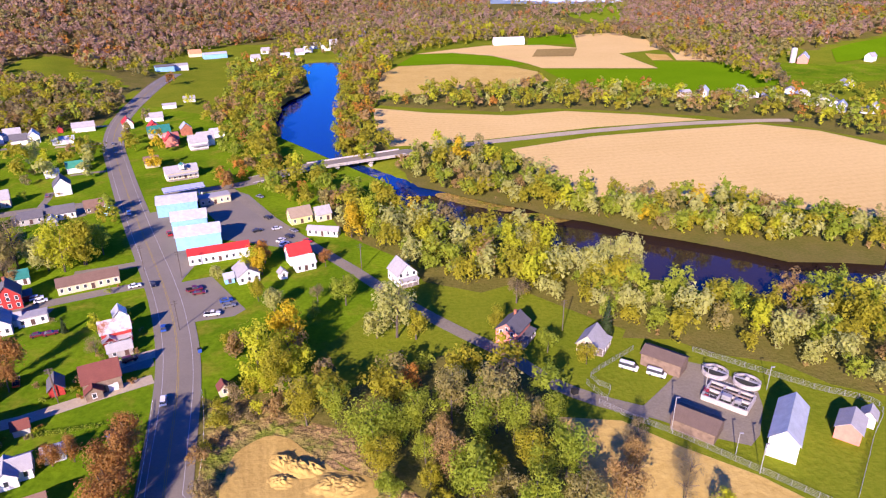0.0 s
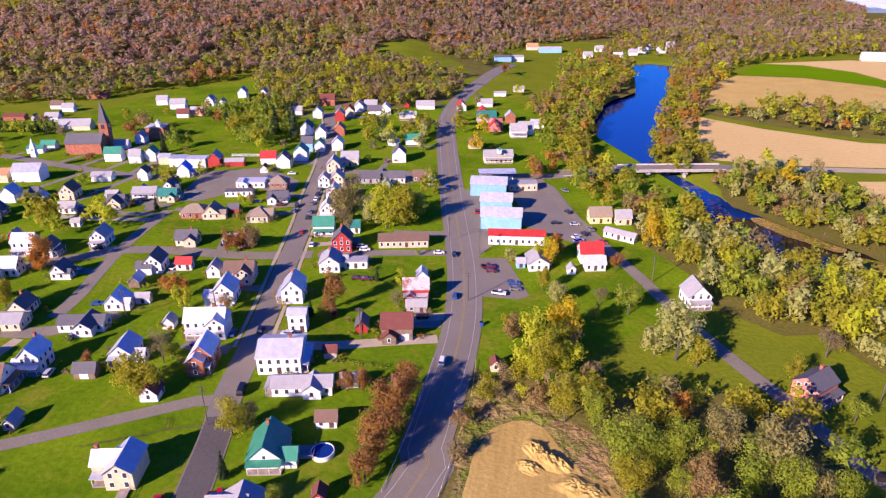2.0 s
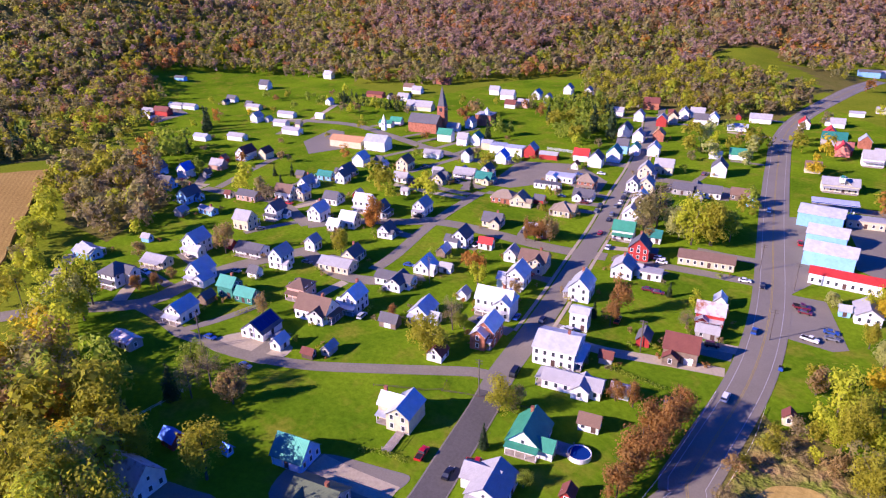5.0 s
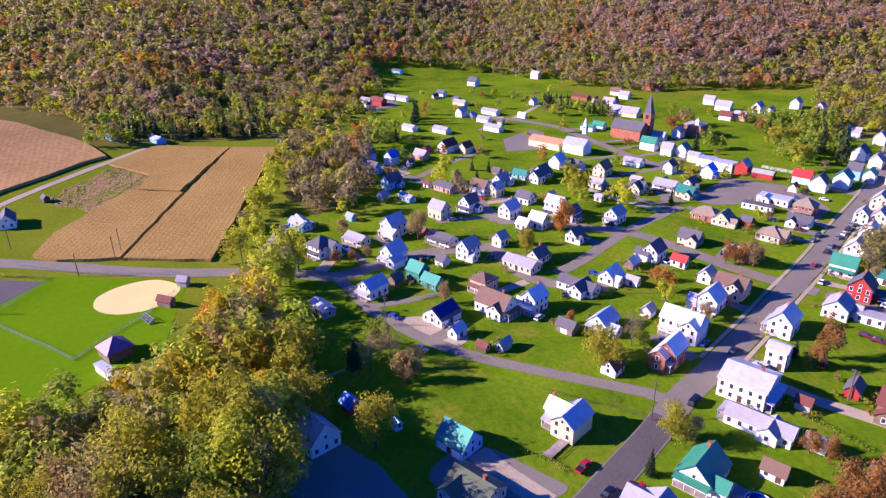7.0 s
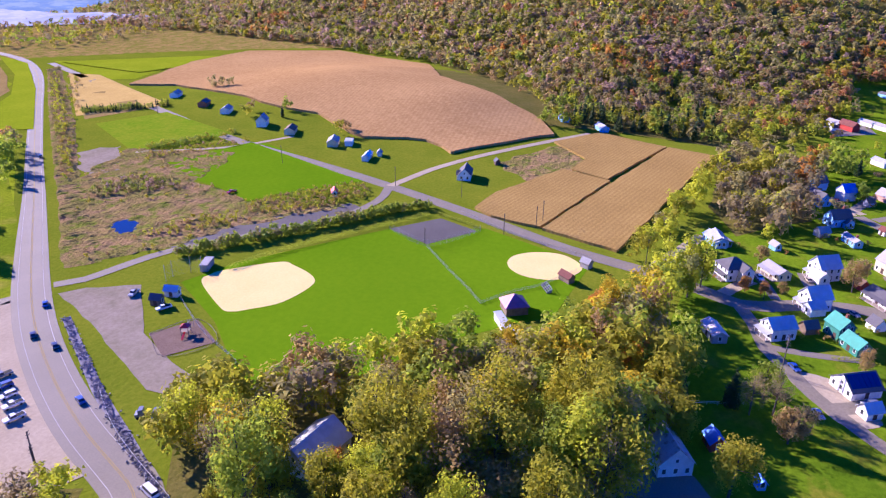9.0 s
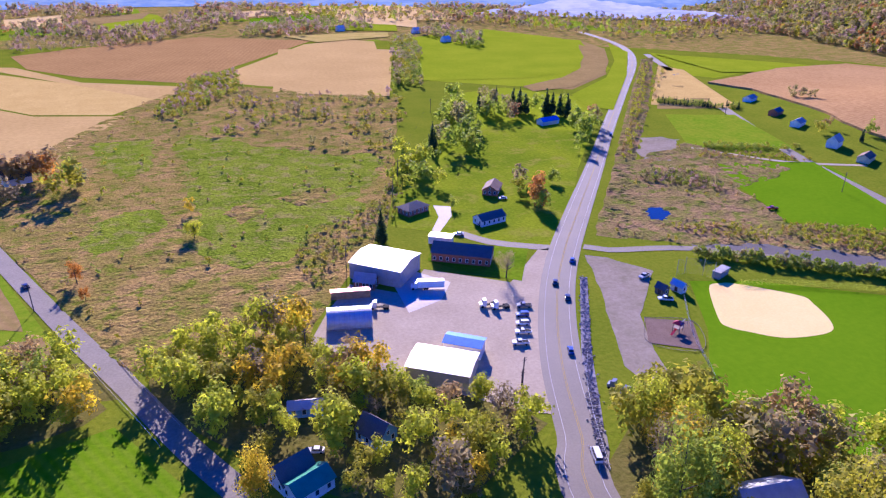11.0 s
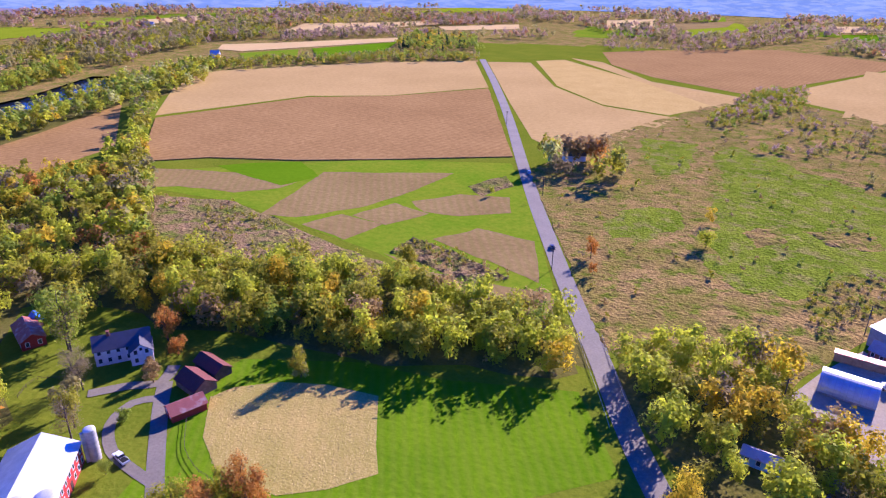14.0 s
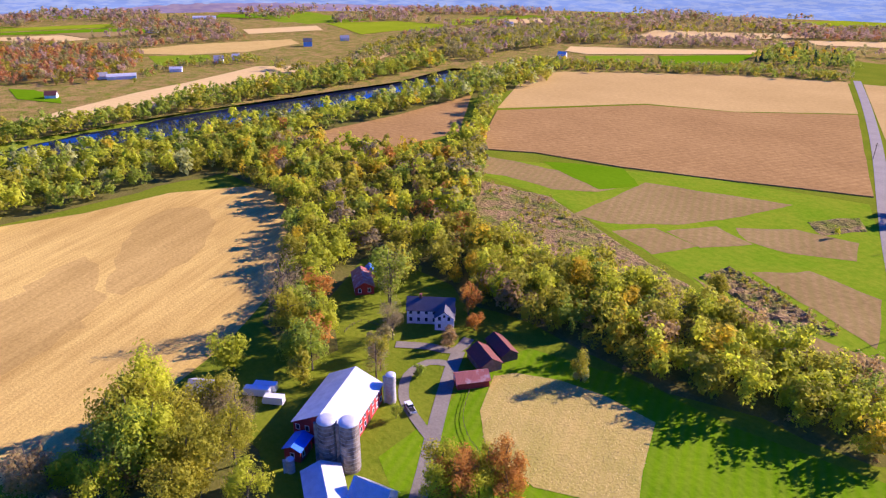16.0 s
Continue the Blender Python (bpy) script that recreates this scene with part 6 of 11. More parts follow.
house(21.1, 186.0, 60, 10, 7.5, 5, SALMON, RK, label="two-storey salmon house with a charcoal shingle roof and a porch", rise=2.8, porch=(0, 2.2), chimney=True)
house(45.3, 180.5, 60, 9, 6.5, 2.8, CREAM, RG, label="low cream house with a grey shingle roof and a porch", porch=0)
house(-166.5, 845.8, 29, 10, 7, 3.6, W, RW, label="low white house with a white metal roof", windows=False)
house(-162.2, 881.2, 29, 10, 7, 3.6, W, RG, label="low white house with a grey shingle roof", windows=False)
house(-146.4, 858.9, 29, 10, 7, 3.6, W, RW, label="low white house with a white metal roof", windows=False)
house(-173.2, 827.2, 29, 10, 7, 3.6, W, RG, label="low white house with a grey shingle roof", windows=False)
house(-182.5, 791.9, 29, 10, 7, 3.6, W, RW, label="low white house with a white metal roof", windows=False)
house(-214.4, 781.8, 29, 10, 7, 3.6, W, RG, label="low white house with a grey shingle roof", windows=False)
house(-217.1, 840.8, 29, 10, 7, 3.6, W, RG, label="low white house with a grey shingle roof", windows=False)
house(-145.3, 912.5, 29, 10, 7, 3.6, W, RG, label="low white house with a grey shingle roof", windows=False)
house(-118.2, 1003.0, 29, 10, 7, 3.6, W, RG, label="low white house with a grey shingle roof", windows=False)
house(-285.2, 697.3, 29, 18, 10, 5, BLUEW, RK, label="two-storey light blue house with a charcoal shingle roof", rise=1.5, windows=False)
house(-274.8, 710.3, 29, 16, 10, 5, W, RG, label="two-storey white house with a grey shingle roof", rise=1.5, windows=False)
house(-268.9, 808.4, 29, 26, 12, 5, BLUEW, RW, label="two-storey light blue house with a white metal roof", rise=1.6, windows=False)
house(-296.6, 821.6, 29, 14, 8, 4, CREAM, RO, label="low cream house with a orange brown roof", windows=False)
house(-219.8, 533.6, 29, 10, 4, 2.7, W, RG, label="low white house with a grey shingle roof")
house(-254.7, 465.2, 29, 14, 6, 3.4, W, RG, label="low white house with a grey shingle roof")
house(-212.1, 557.4, 29, 9, 4, 2.7, W, RG, label="low white house with a grey shingle roof")
house(198.3, 559.6, 20, 10, 7, 3.2, W, RG, label="low white house with a grey shingle roof", windows=True)
house(214.5, 559.7, 60, 10, 7, 4.4, W, RW, label="two-storey white house with a white metal roof", windows=False)
house(252.0, 553.7, 100, 10, 7, 3.2, W, RK, label="low white house with a charcoal shingle roof", windows=True)
house(264.6, 549.4, 20, 10, 7, 4.4, W, RS, label="two-storey white house with a silver metal roof", windows=False)
house(289.0, 565.5, 60, 10, 7, 3.2, W, RG, label="low white house with a grey shingle roof", windows=True)
house(287.2, 541.1, 100, 10, 7, 4.4, W, RW, label="two-storey white house with a white metal roof", windows=False)
house(303.4, 536.9, 20, 10, 7, 3.2, W, RK, label="low white house with a charcoal shingle roof", windows=True)
house(296.0, 498.8, 60, 10, 7, 4.4, W, RS, label="two-storey white house with a silver metal roof", windows=False)
house(354.2, 596.7, 100, 10, 7, 3.2, W, RG, label="low white house with a grey shingle roof", windows=True)
house(312.0, 490.2, 20, 10, 7, 4.4, W, RW, label="two-storey white house with a white metal roof", windows=False)
house(300.3, 515.9, 60, 10, 7, 3.2, W, RK, label="low white house with a charcoal shingle roof", windows=True)
house(246.0, 562.4, 100, 10, 7, 4.4, W, RS, label="two-storey white house with a silver metal roof", windows=False)
house(286.3, 520.8, 20, 10, 7, 3.2, W, RG, label="low white house with a grey shingle roof", windows=True)
house(374.2, 717.4, 60, 20, 10, 5, SALMON, RW, label="two-storey salmon barn with a white metal roof", windows=False, name="barn", category="barn")
house(438.4, 708.5, 30, 10, 7, 5, W, RG, label="two-storey white house with a grey shingle roof", windows=False)
house(82.7, 893.4, 10, 40, 10, 4, W, RW, label="low white barn with a white metal roof", windows=False, name="barn", category="barn")
house(-353.4, -104.0, 11, 13, 7, 3.4, W, RK, label="low white house with a charcoal shingle roof", wing=(3, -1, 7, 5, 3, True))
house(-368.2, -172.1, 10, 12, 4, 2.7, W, RW, label="low white mobile home with a white metal roof", name="mobile_home", category="mobile home")
house(-389.7, -206.4, 20, 13, 7, 3, CREAM, RG, label="low cream house with a grey shingle roof")
house(-393.3, -196.6, 20, 9, 5, 2.8, W, RW, label="low white house with a white metal roof", kind='flat')
house(-405.8, -247.7, 20, 13, 7, 3, CREAM, RB, label="low cream house with a brown shingle roof")
house(-416.5, -277.1, 20, 11, 7, 4.4, W, RG, label="two-storey white house with a grey shingle roof")
house(-441.3, -325.0, 20, 12, 7, 3, W, RG, label="low white house with a grey shingle roof")
house(-456.5, -357.1, 20, 12, 7, 3, BRICK, RK, label="low brick house with a charcoal shingle roof")
house(-483.7, -406.4, 20, 13, 7, 3, W, RG, label="low white house with a grey shingle roof")
house(-493.7, -42.8, 30, 12, 6, 3, BLUEW, RS, label="low light blue house with a silver metal roof")
house(-299.9, 29.3, 10, 12, 6, 3, BLUEW, RS, label="low light blue house with a silver metal roof")
house(-567.8, 130.2, 30, 12, 6, 3.6, REDW, RM, label="low red house with a maroon roof")
house(-586.6, 147.4, 30, 14, 5, 3, W, RG, label="low white house with a grey shingle roof")
house(-377.3, -167.7, 20, 5.1, 3, 2.2, W, RG, label="low white shed with a grey shingle roof", name="shed", category="shed")
house(-384.8, -93.3, 30, 4, 3, 2.2, DARKW, RK, label="low dark brown shed with a charcoal shingle roof", name="shed", category="shed")
house(-505.5, -72.3, 30, 9, 6, 3, BLUEW, RK, label="low light blue house with a charcoal shingle roof")
house(-116.6, -71.9, -12, 15.1, 11.3, 4.0, W, RS, label="open shed with a steep silver metal roof", rise=4.0, name="shed", category="shed")
house(-144.9, 11.6, 24, 12.0, 8.8, 4.0, W, RX, label="garage with a patched white metal roof", garage=True, name="garage", category="garage")
house(-154.6, 23.4, 20, 5, 4, 2.6, REDW, RBL, label="small red shed with a blue roof", name="shed", category="shed")
house(-142.3, 33.4, 20, 2.2, 2, 2.0, BLUEW, RBL, label="low light blue shed with a blue metal roof", name="shed", category="shed")
house(-208.5, -42.1, 30, 8, 8, 3.2, BROWNW, RP, label="square pavilion with a purple pyramid roof", kind='hip', rise=3.6, windows=False, name="pavilion", category="pavilion")
house(-194.0, -42.0, 32, 16, 2.5, 2.6, W, RW, label="long low shed with a white roof", kind='flat', windows=False, name="shed", category="shed")
house(-238.9, -28.1, 50, 6, 3, 2.4, BROWNW, RM, label="low weathered brown dugout with a maroon roof", windows=False, name="dugout", category="dugout")
house(-254.1, -22.4, 60, 4, 3, 2.6, GREYW, RG, label="low grey dugout with a grey shingle roof", windows=False, name="dugout", category="dugout")
house(-170.0, -164.5, 100, 4, 3, 2.6, BROWNW, RK, label="low weathered brown shed with a charcoal shingle roof", name="shed", category="shed")
house(-177.4, -163.8, 100, 5, 3, 2.6, W, RW, label="low white shed with a white metal roof", name="shed", category="shed")
house(-202.1, -167.0, 18, 8, 3, 2.6, GREYW, RG, label="low grey dugout with a grey shingle roof", kind='flat', windows=False, name="dugout", category="dugout")
house(-299.8, -159.8, 30, 5, 3, 2.4, W, RR, label="low white shed with a red metal roof", name="shed", category="shed")
house(-130.1, 46.7, 29, 9, 8, 3, BLUEW, RTEAL, label="low light blue garage with a teal metal roof", garage=True, name="garage", category="garage")
house(-113.3, 44.6, 29, 12, 8.5, 3, GREYW, ROL, label="low grey house with a olive green roof and brick chimney", chimney=True, porch=0, wing=(-3.0, -3.8, 6.8, 5.4, 2.7, True))
house(-117.9, -279.0, 20, 13, 8, 3, BRICK, RT, label="low brick house with a tan shingle roof", kind='hip', rise=2.4)
house(-145.5, -253.0, 10, 14, 7, 3, W, RK, label="low white house with a charcoal shingle roof")
house(-167.5, -289.9, 50, 13, 8, 3, BRICK, RB, label="low brick house with a brown shingle roof")
house(-115.6, -221.5, -37, 24.0, 10.7, 4.0, BRICK, RK, label="long brick office with a dark roof", rise=2.8, name="office", category="office")
house(-114.7, -240.5, -37, 10, 5, 3, W, RW, label="low white tent with a white metal roof", kind='flat', windows=False, name="storage_tent", category="tent")
house(-279.8, -407.3, 10, 16, 7, 3, W, RBL, label="low white house with a blue metal roof")
house(-81.8, -221.4, -47, 21.4, 18.3, 6.6, GREYW, RW, label="big grey workshop with a white metal roof", rise=1.5, garage=True, windows=False, name="workshop", category="workshop")
house(-71.2, -213.9, -38, 8, 5, 3, BRICK, RG, label="low brick shed with a grey shingle roof", name="shed", category="shed")
house(-63.2, -208.1, -14, 14, 2.6, 2.7, BROWNW, RXR, label="rusty red shipping container", kind='flat', windows=False, name="container", category="container")
house(-73.1, -150.8, -40, 18.9, 12.6, 5.0, CREAM, RW, label="workshop with a low white roof", rise=0.7, windows=False, name="workshop", category="workshop")
house(-84.5, -158.9, -42, 12.0, 6.3, 4.3, W, RBL, label="lean-to with blue roof panels", rise=0.8, windows=False, name="workshop", category="workshop")
house(-32.3, -149.2, -15, 11, 4, 2.8, BLUEW, RX, label="low light blue mobile home with a rusty metal roof", name="mobile_home", category="mobile home")
house(-45.2, -131.6, -62, 8, 7, 3.2, BLUEW, RK, label="low light blue garage with a charcoal shingle roof", garage=True, name="garage", category="garage")
house(-21.9, -126.1, 20, 9, 7, 3.2, W, RK, label="low white house with a charcoal shingle roof")
house(-24.6, -120.8, 20, 10, 6.5, 3.2, W, RN, label="low white house with a green metal roof")
house(126.8, -78.9, -59, 21.9, 15.8, 5.7, REDW, RW, label="big red barn with a white metal roof", rise=3.8, sides=(0, 1, 3), name="barn", category="barn")
house(122.6, -63.5, -60, 6, 4.5, 3.4, REDW, RBL, label="red lean-to with a blue metal roof", rise=1.0, name="lean_to", category="shed")
house(151.6, -133.3, 44, 15.8, 7.6, 5.2, W, RK, label="two-storey white house with a charcoal shingle roof and a porch", rise=3.0, wing=(-5.0, 3.8, 7.6, 6.3, 4.5, True), porch=0, chimney=True)
house(187.0, -130.0, -30, 14, 7, 2.9, REDW, RXR, label="red shed with a rusty metal roof", name="shed", category="shed")
house(192.2, -137.3, -30, 4, 3, 3, GREYW, RBL, label="low grey shed with a blue metal roof", name="shed", category="shed")
house(120.1, -127.4, -20, 10, 7, 2.4, BROWNW, RM, label="low weathered brown shed with a maroon roof", rise=2.2, windows=False, name="shed", category="shed")
house(115.3, -117.1, 60, 9.5, 5.5, 2.3, REDW, RXR, label="low red shed with a faded red metal roof", rise=1.8, name="shed", category="shed")
house(120.8, -136.0, -20, 11, 5.5, 2.3, DARKW, RM, label="low dark brown shed with a maroon roof", rise=1.8, windows=False, name="shed", category="shed")
house(160.5, -57.1, 40, 10, 6, 3, GREYW, RG, label="grey shed under bare trees", name="shed", category="shed")
house(105.0, -60.0, -25, 13, 9, 3.4, W, RW, label="low white farm shed", rise=2, name="shed", category="shed")
house(95.8, -66.8, 20, 9, 7, 3.4, W, RS, label="low white shed with a silver metal roof", name="shed", category="shed")
house(816.3, -892.8, 20, 16, 8, 3.6, W, RW, label="low white house with a white metal roof", windows=False)
house(518.1, -664.4, 20, 10, 8, 3.6, W, RW, label="low white house with a white metal roof", windows=False)
house(701.2, -664.5, 20, 10, 8, 3.6, W, RW, label="low white house with a white metal roof", windows=False)
house(57.6, -398.9, 20, 13, 8, 4, W, RK, label="low white house with a charcoal shingle roof", windows=False)
house(-417.1, -974.1, 20, 13, 8, 4, W, RW, label="low white house with a white metal roof", windows=False)
house(-413.2, -861.6, 20, 13, 8, 4, W, RW, label="low white house with a white metal roof", windows=False)
house(-461.0, -918.4, 20, 13, 8, 4, W, RW, label="low white house with a white metal roof", windows=False)
house(-316.4, -1032.0, 20, 13, 8, 4, W, RW, label="low white house with a white metal roof", windows=False)
house(86.0, 136.0, 58, 17.5, 6.8, 5.7, W, RS, label="white metal hall with a silver roof", rise=3.0, windows=False, name="hall", category="hall")
house(103.2, 138.0, 53, 8, 6, 3.6, SALMON, RG, label="salmon painted shed with a grey roof", rise=2, windows=False, name="shed", category="shed")
house(110.3, 142.0, 53, 4, 3.5, 3, W, RG, label="low white shed with a grey shingle roof", windows=False, name="shed", category="shed")
house(64.8, 169.1, -38, 12.0, 6.3, 4.0, BROWNW, RD, label="open-sided store with a brown roof", rise=1.5, windows=False, name="shed", category="shed")
house(64.8, 140.3, -38, 11.3, 7.6, 3.3, BROWNW, RD, label="low process shed with a brown roof", rise=1.9, windows=False, name="shed", category="shed")

house(-194.5, 447.4, 29, 14, 8, 4, GREYW, RTEAL, label="grey sided house with a teal metal roof")
house(-179.2, 426.8, 119, 10, 8, 4, SALMON, RR, label="salmon painted house with a red metal roof")
house(-158.5, 419.1, 29, 11, 8, 4.6, W, RG, label="two-storey white house with a grey shingle roof", porch=0)
house(-154.6, 445.5, 29, 9, 6, 3.2, W, RS, label="low white house with a silver metal roof")
house(-217.9, 495.8, 29, 11, 6, 3.2, W, RK, label="low white house with a charcoal shingle roof")
house(-292.8, 444.8, 29, 10, 7, 4, W, RG, label="white house with a grey shingle roof among trees")
house(-274.8, 438.2, 119, 9, 7, 4.4, W, RW, label="white house with a white metal roof among trees")
house(-298.6, 436.9, 119, 9, 7, 4.4, W, RG, label="white house with a grey shingle roof among trees")
house(-296.2, 420.3, 119, 8, 7, 4.4, CREAM, RM, label="cream house with a maroon shingle roof")
house(-281.2, 432.1, 29, 10, 7, 3.4, W, RK, label="low white house with a charcoal shingle roof")
house(-257.9, 331.3, 119, 7, 6, 4.6, W, RN, label="two-storey white house with a green metal roof")
house(-276.2, 357.2, 119, 8, 7, 5, W, RG, label="two-storey white house with a grey shingle roof")
house(-224.6, 299.9, 119, 9, 7.5, 4.8, CREAM, RG, label="cream house with a grey shingle roof and a porch", porch=0)
house(-213.3, 275.4, 119, 7, 6, 4.6, W, RG, label="two-storey white house with a grey shingle roof")
house(-336, 406.4, 29, 9, 6, 3.4, W, RG, label="low white house with a grey shingle roof among trees")
house(-508.8, 338.1, 29, 9, 6, 3.4, W, RG, label="low white house with a grey shingle roof among trees")
house(-377.5, 281, 29, 9, 5, 3, W, RG, label="low white house with a grey shingle roof")
house(-419.1, 259.3, 29, 9, 5, 3, W, RN, label="low white house with a green metal roof")
house(-324.5, 268.6, 29, 7, 6, 4.6, CREAM, RS, label="two-storey beige house with a pale metal roof", rise=1.4)
house(-286.9, 203.7, 119, 8, 6.5, 3.2, CREAM, RK, label="low cream house with a charcoal shingle roof")
house(-322.3, 162.6, 119, 7, 6, 4.2, W, RK, label="white house with a charcoal shingle roof")
house(-309.8, 132.4, 119, 7, 6, 4.4, CREAM, RX, label="cream house with a rusty metal roof")
house(-326.6, 110.5, 29, 12, 7, 3, PINKW, RK, label="low pinkish house with a charcoal shingle roof")
house(-374.5, 80.8, 29, 11, 7, 3.4, BLUEW, RK, label="low light blue house with a charcoal shingle roof")
house(-577.3, 123.7, 29, 13, 6, 3, W, RG, label="low white house with a grey shingle roof")

house(699.3, -214.2, 70, 26, 7, 3, W, RW, label="long low white farm shed", name="farm_shed", category="shed")
house(710.8, -200.1, 70, 9, 6, 3, W, RG, label="low white house among trees")
house(739, -332.7, 60, 10, 7, 4, W, RG, label="white farmhouse among trees")
house(747, -357.1, 60, 8, 6, 3.4, W, RW, label="low white house among trees")
house(708.9, -271.6, 60, 12, 6, 3, W, RW, label="low white shed among trees")
house(641.5, -137.7, 60, 9, 6, 3, W, RM, label="low white house with a maroon roof")
house(800, -485.4, 60, 11, 8, 6, BLUEW, RK, label="tall blue grey barn", name="barn", category="barn")
house(821.2, -558.5, 60, 12, 7, 3.4, W, RG, label="low white house among trees")
house(1078.4, -386.1, 60, 16, 8, 4, W, RW, label="far white farm building")
house(1240, -540.5, 60, 40, 8, 3, W, RW, label="far long white farm shed", name="farm_shed", category="shed")

# ---------------------------------------------------------------- drives between the houses and the streets
STREETS = [(v.co.x, v.co.y) for o in scene.objects if o.type == "MESH" and o.name.split(".")[0] in ("road", "street", "lane") for v in o.data.vertices]
TOWN = [(-538, 87), (-619, 201), (-506, 315), (-351, 478), (-249, 471), (-169.9, 333.1), (-112.4, 209.4), (-91.1, 160.2), (-96.7, 135.1), (-123.7, 125.1), (-139.2, 106.2), (-180.0, 61.4), (-262.8, 26.3), (-329.4, 30.2)]
rng = random.Random(11)
PARKED = []


def in_town(x, y):
    hit, j = False, len(TOWN) - 1
    for i in range(len(TOWN)):
        (ax, ay), (bx, by) = TOWN[i], TOWN[j]
        if (ay > y) != (by > y) and x < (bx - ax) * (y - ay) / (by - ay) + ax:
            hit = not hit
        j = i
    return hit


for hx, hy, hr in list(HOUSES):
    if hr < 6 or not in_town(hx, hy):
        continue
    sx, sy = min(STREETS, key=lambda p: (p[0] - hx) ** 2 + (p[1] - hy) ** 2)
    d = math.hypot(sx - hx, sy - hy)
    if not hr * 0.5 + 3 < d < 60:
        continue
    ux, uy = (sx - hx) / d, (sy - hy) / d
    side = rng.choice((-1, 1)) * (hr * 0.5 + 2.2)
    ax, ay = hx - uy * side - ux * hr * 0.3, hy + ux * side - uy * hr * 0.3
    bx, by = sx - uy * side, sy + ux * side
    if any(math.hypot(ax + (bx - ax) * k - qx, ay + (by - ay) * k - qy) < qr * 0.5 + 1.2 for k in (0, 0.25, 0.5, 0.75, 1) for qx, qy, qr in HOUSES):
        continue
    kind = rng.choice(("OLD", "OLD", "GRAVEL", "NEW"))
    strip("driveway", [(ax, ay), ((ax + bx) / 2 + rng.uniform(-1, 1), (ay + by) / 2 + rng.uniform(-1, 1)), (bx, by)], rng.uniform(3.4, 5.5), {"OLD": OLDASPHALT, "GRAVEL": GRAVEL, "NEW": ASPHALT}[kind], 0.07 + rng.uniform(0, 0.02),
          {"OLD": "worn grey asphalt drive beside a house", "GRAVEL": "pale gravel drive beside a house", "NEW": "dark asphalt drive beside a house"}[kind], "driveway", step=4)
    if math.hypot(hx, hy) < 420 and rng.random() < 0.5:
        PARKED.append((ax + (bx - ax) * 0.3, ay + (by - ay) * 0.3, math.degrees(math.atan2(by - ay, bx - ax)) + rng.choice((0, 180))))

rng = random.Random(31)
made = 0
for hx, hy, hr in list(HOUSES):
    if made >= 34 or hr < 7 or not in_town(hx, hy) or rng.random() > 0.5:
        continue
    a, d = rng.uniform(0, 6.28), hr * 0.5 + rng.uniform(6, 11)
    x, y = hx + math.cos(a) * d, hy + math.sin(a) * d
    if all(math.hypot(x - qx, y - qy) > qr * 0.5 + 4 for qx, qy, qr in HOUSES) and min((x - p[0]) ** 2 + (y - p[1]) ** 2 for p in STREETS) > 49:
        house(x, y, 29 + 90 * rng.randrange(4), rng.uniform(3.5, 6.5), rng.uniform(3, 4.5), 2.4, rng.choice([W, GREYW, BROWNW, CREAM, REDW]), rng.choice([RG, RK, RB, RS, RX, RM]), label="small garden shed behind a house", name="shed", category="shed", windows=False, garage=rng.random() < 0.4)
        made += 1

# ---------------------------------------------------------------- trees


def leaf_material(name, a, b, c, through=0.6):
    """Leaves that vary leaf by leaf and from tree to tree, and let some light through."""
    m, nt, bsdf = material(name, 0.75)
    geo = nt.nodes.new("ShaderNodeNewGeometry")
    r = nt.nodes.new("ShaderNodeValToRGB")
    r.color_ramp.elements[0].color, r.color_ramp.elements[1].color = (*a, 1), (*b, 1)
    r.color_ramp.elements[0].position, r.color_ramp.elements[1].position = 0.1, 0.9
    nt.links.new(geo.outputs["Random Per Island"], r.inputs["Fac"])
    tree = noise_mix(nt, geo.outputs["Position"], 0.075, tuple(0.92 * v for v in b), c, 0.38, 0.62, 3.0)
    col = blend(nt, 0.68, r.outputs["Color"], tree)
    nt.links.new(col, bsdf.inputs["Base Color"])
    tr = nt.nodes.new("ShaderNodeBsdfTranslucent")
    nt.links.new(col, tr.inputs["Color"])
    mix = nt.nodes.new("ShaderNodeMixShader")
    mix.inputs["Fac"].default_value = through
    nt.links.new(bsdf.outputs[0], mix.inputs[1])
    nt.links.new(tr.outputs[0], mix.inputs[2])
    nt.links.new(mix.outputs[0], nt.nodes["Material Output"].inputs["Surface"])
    return m


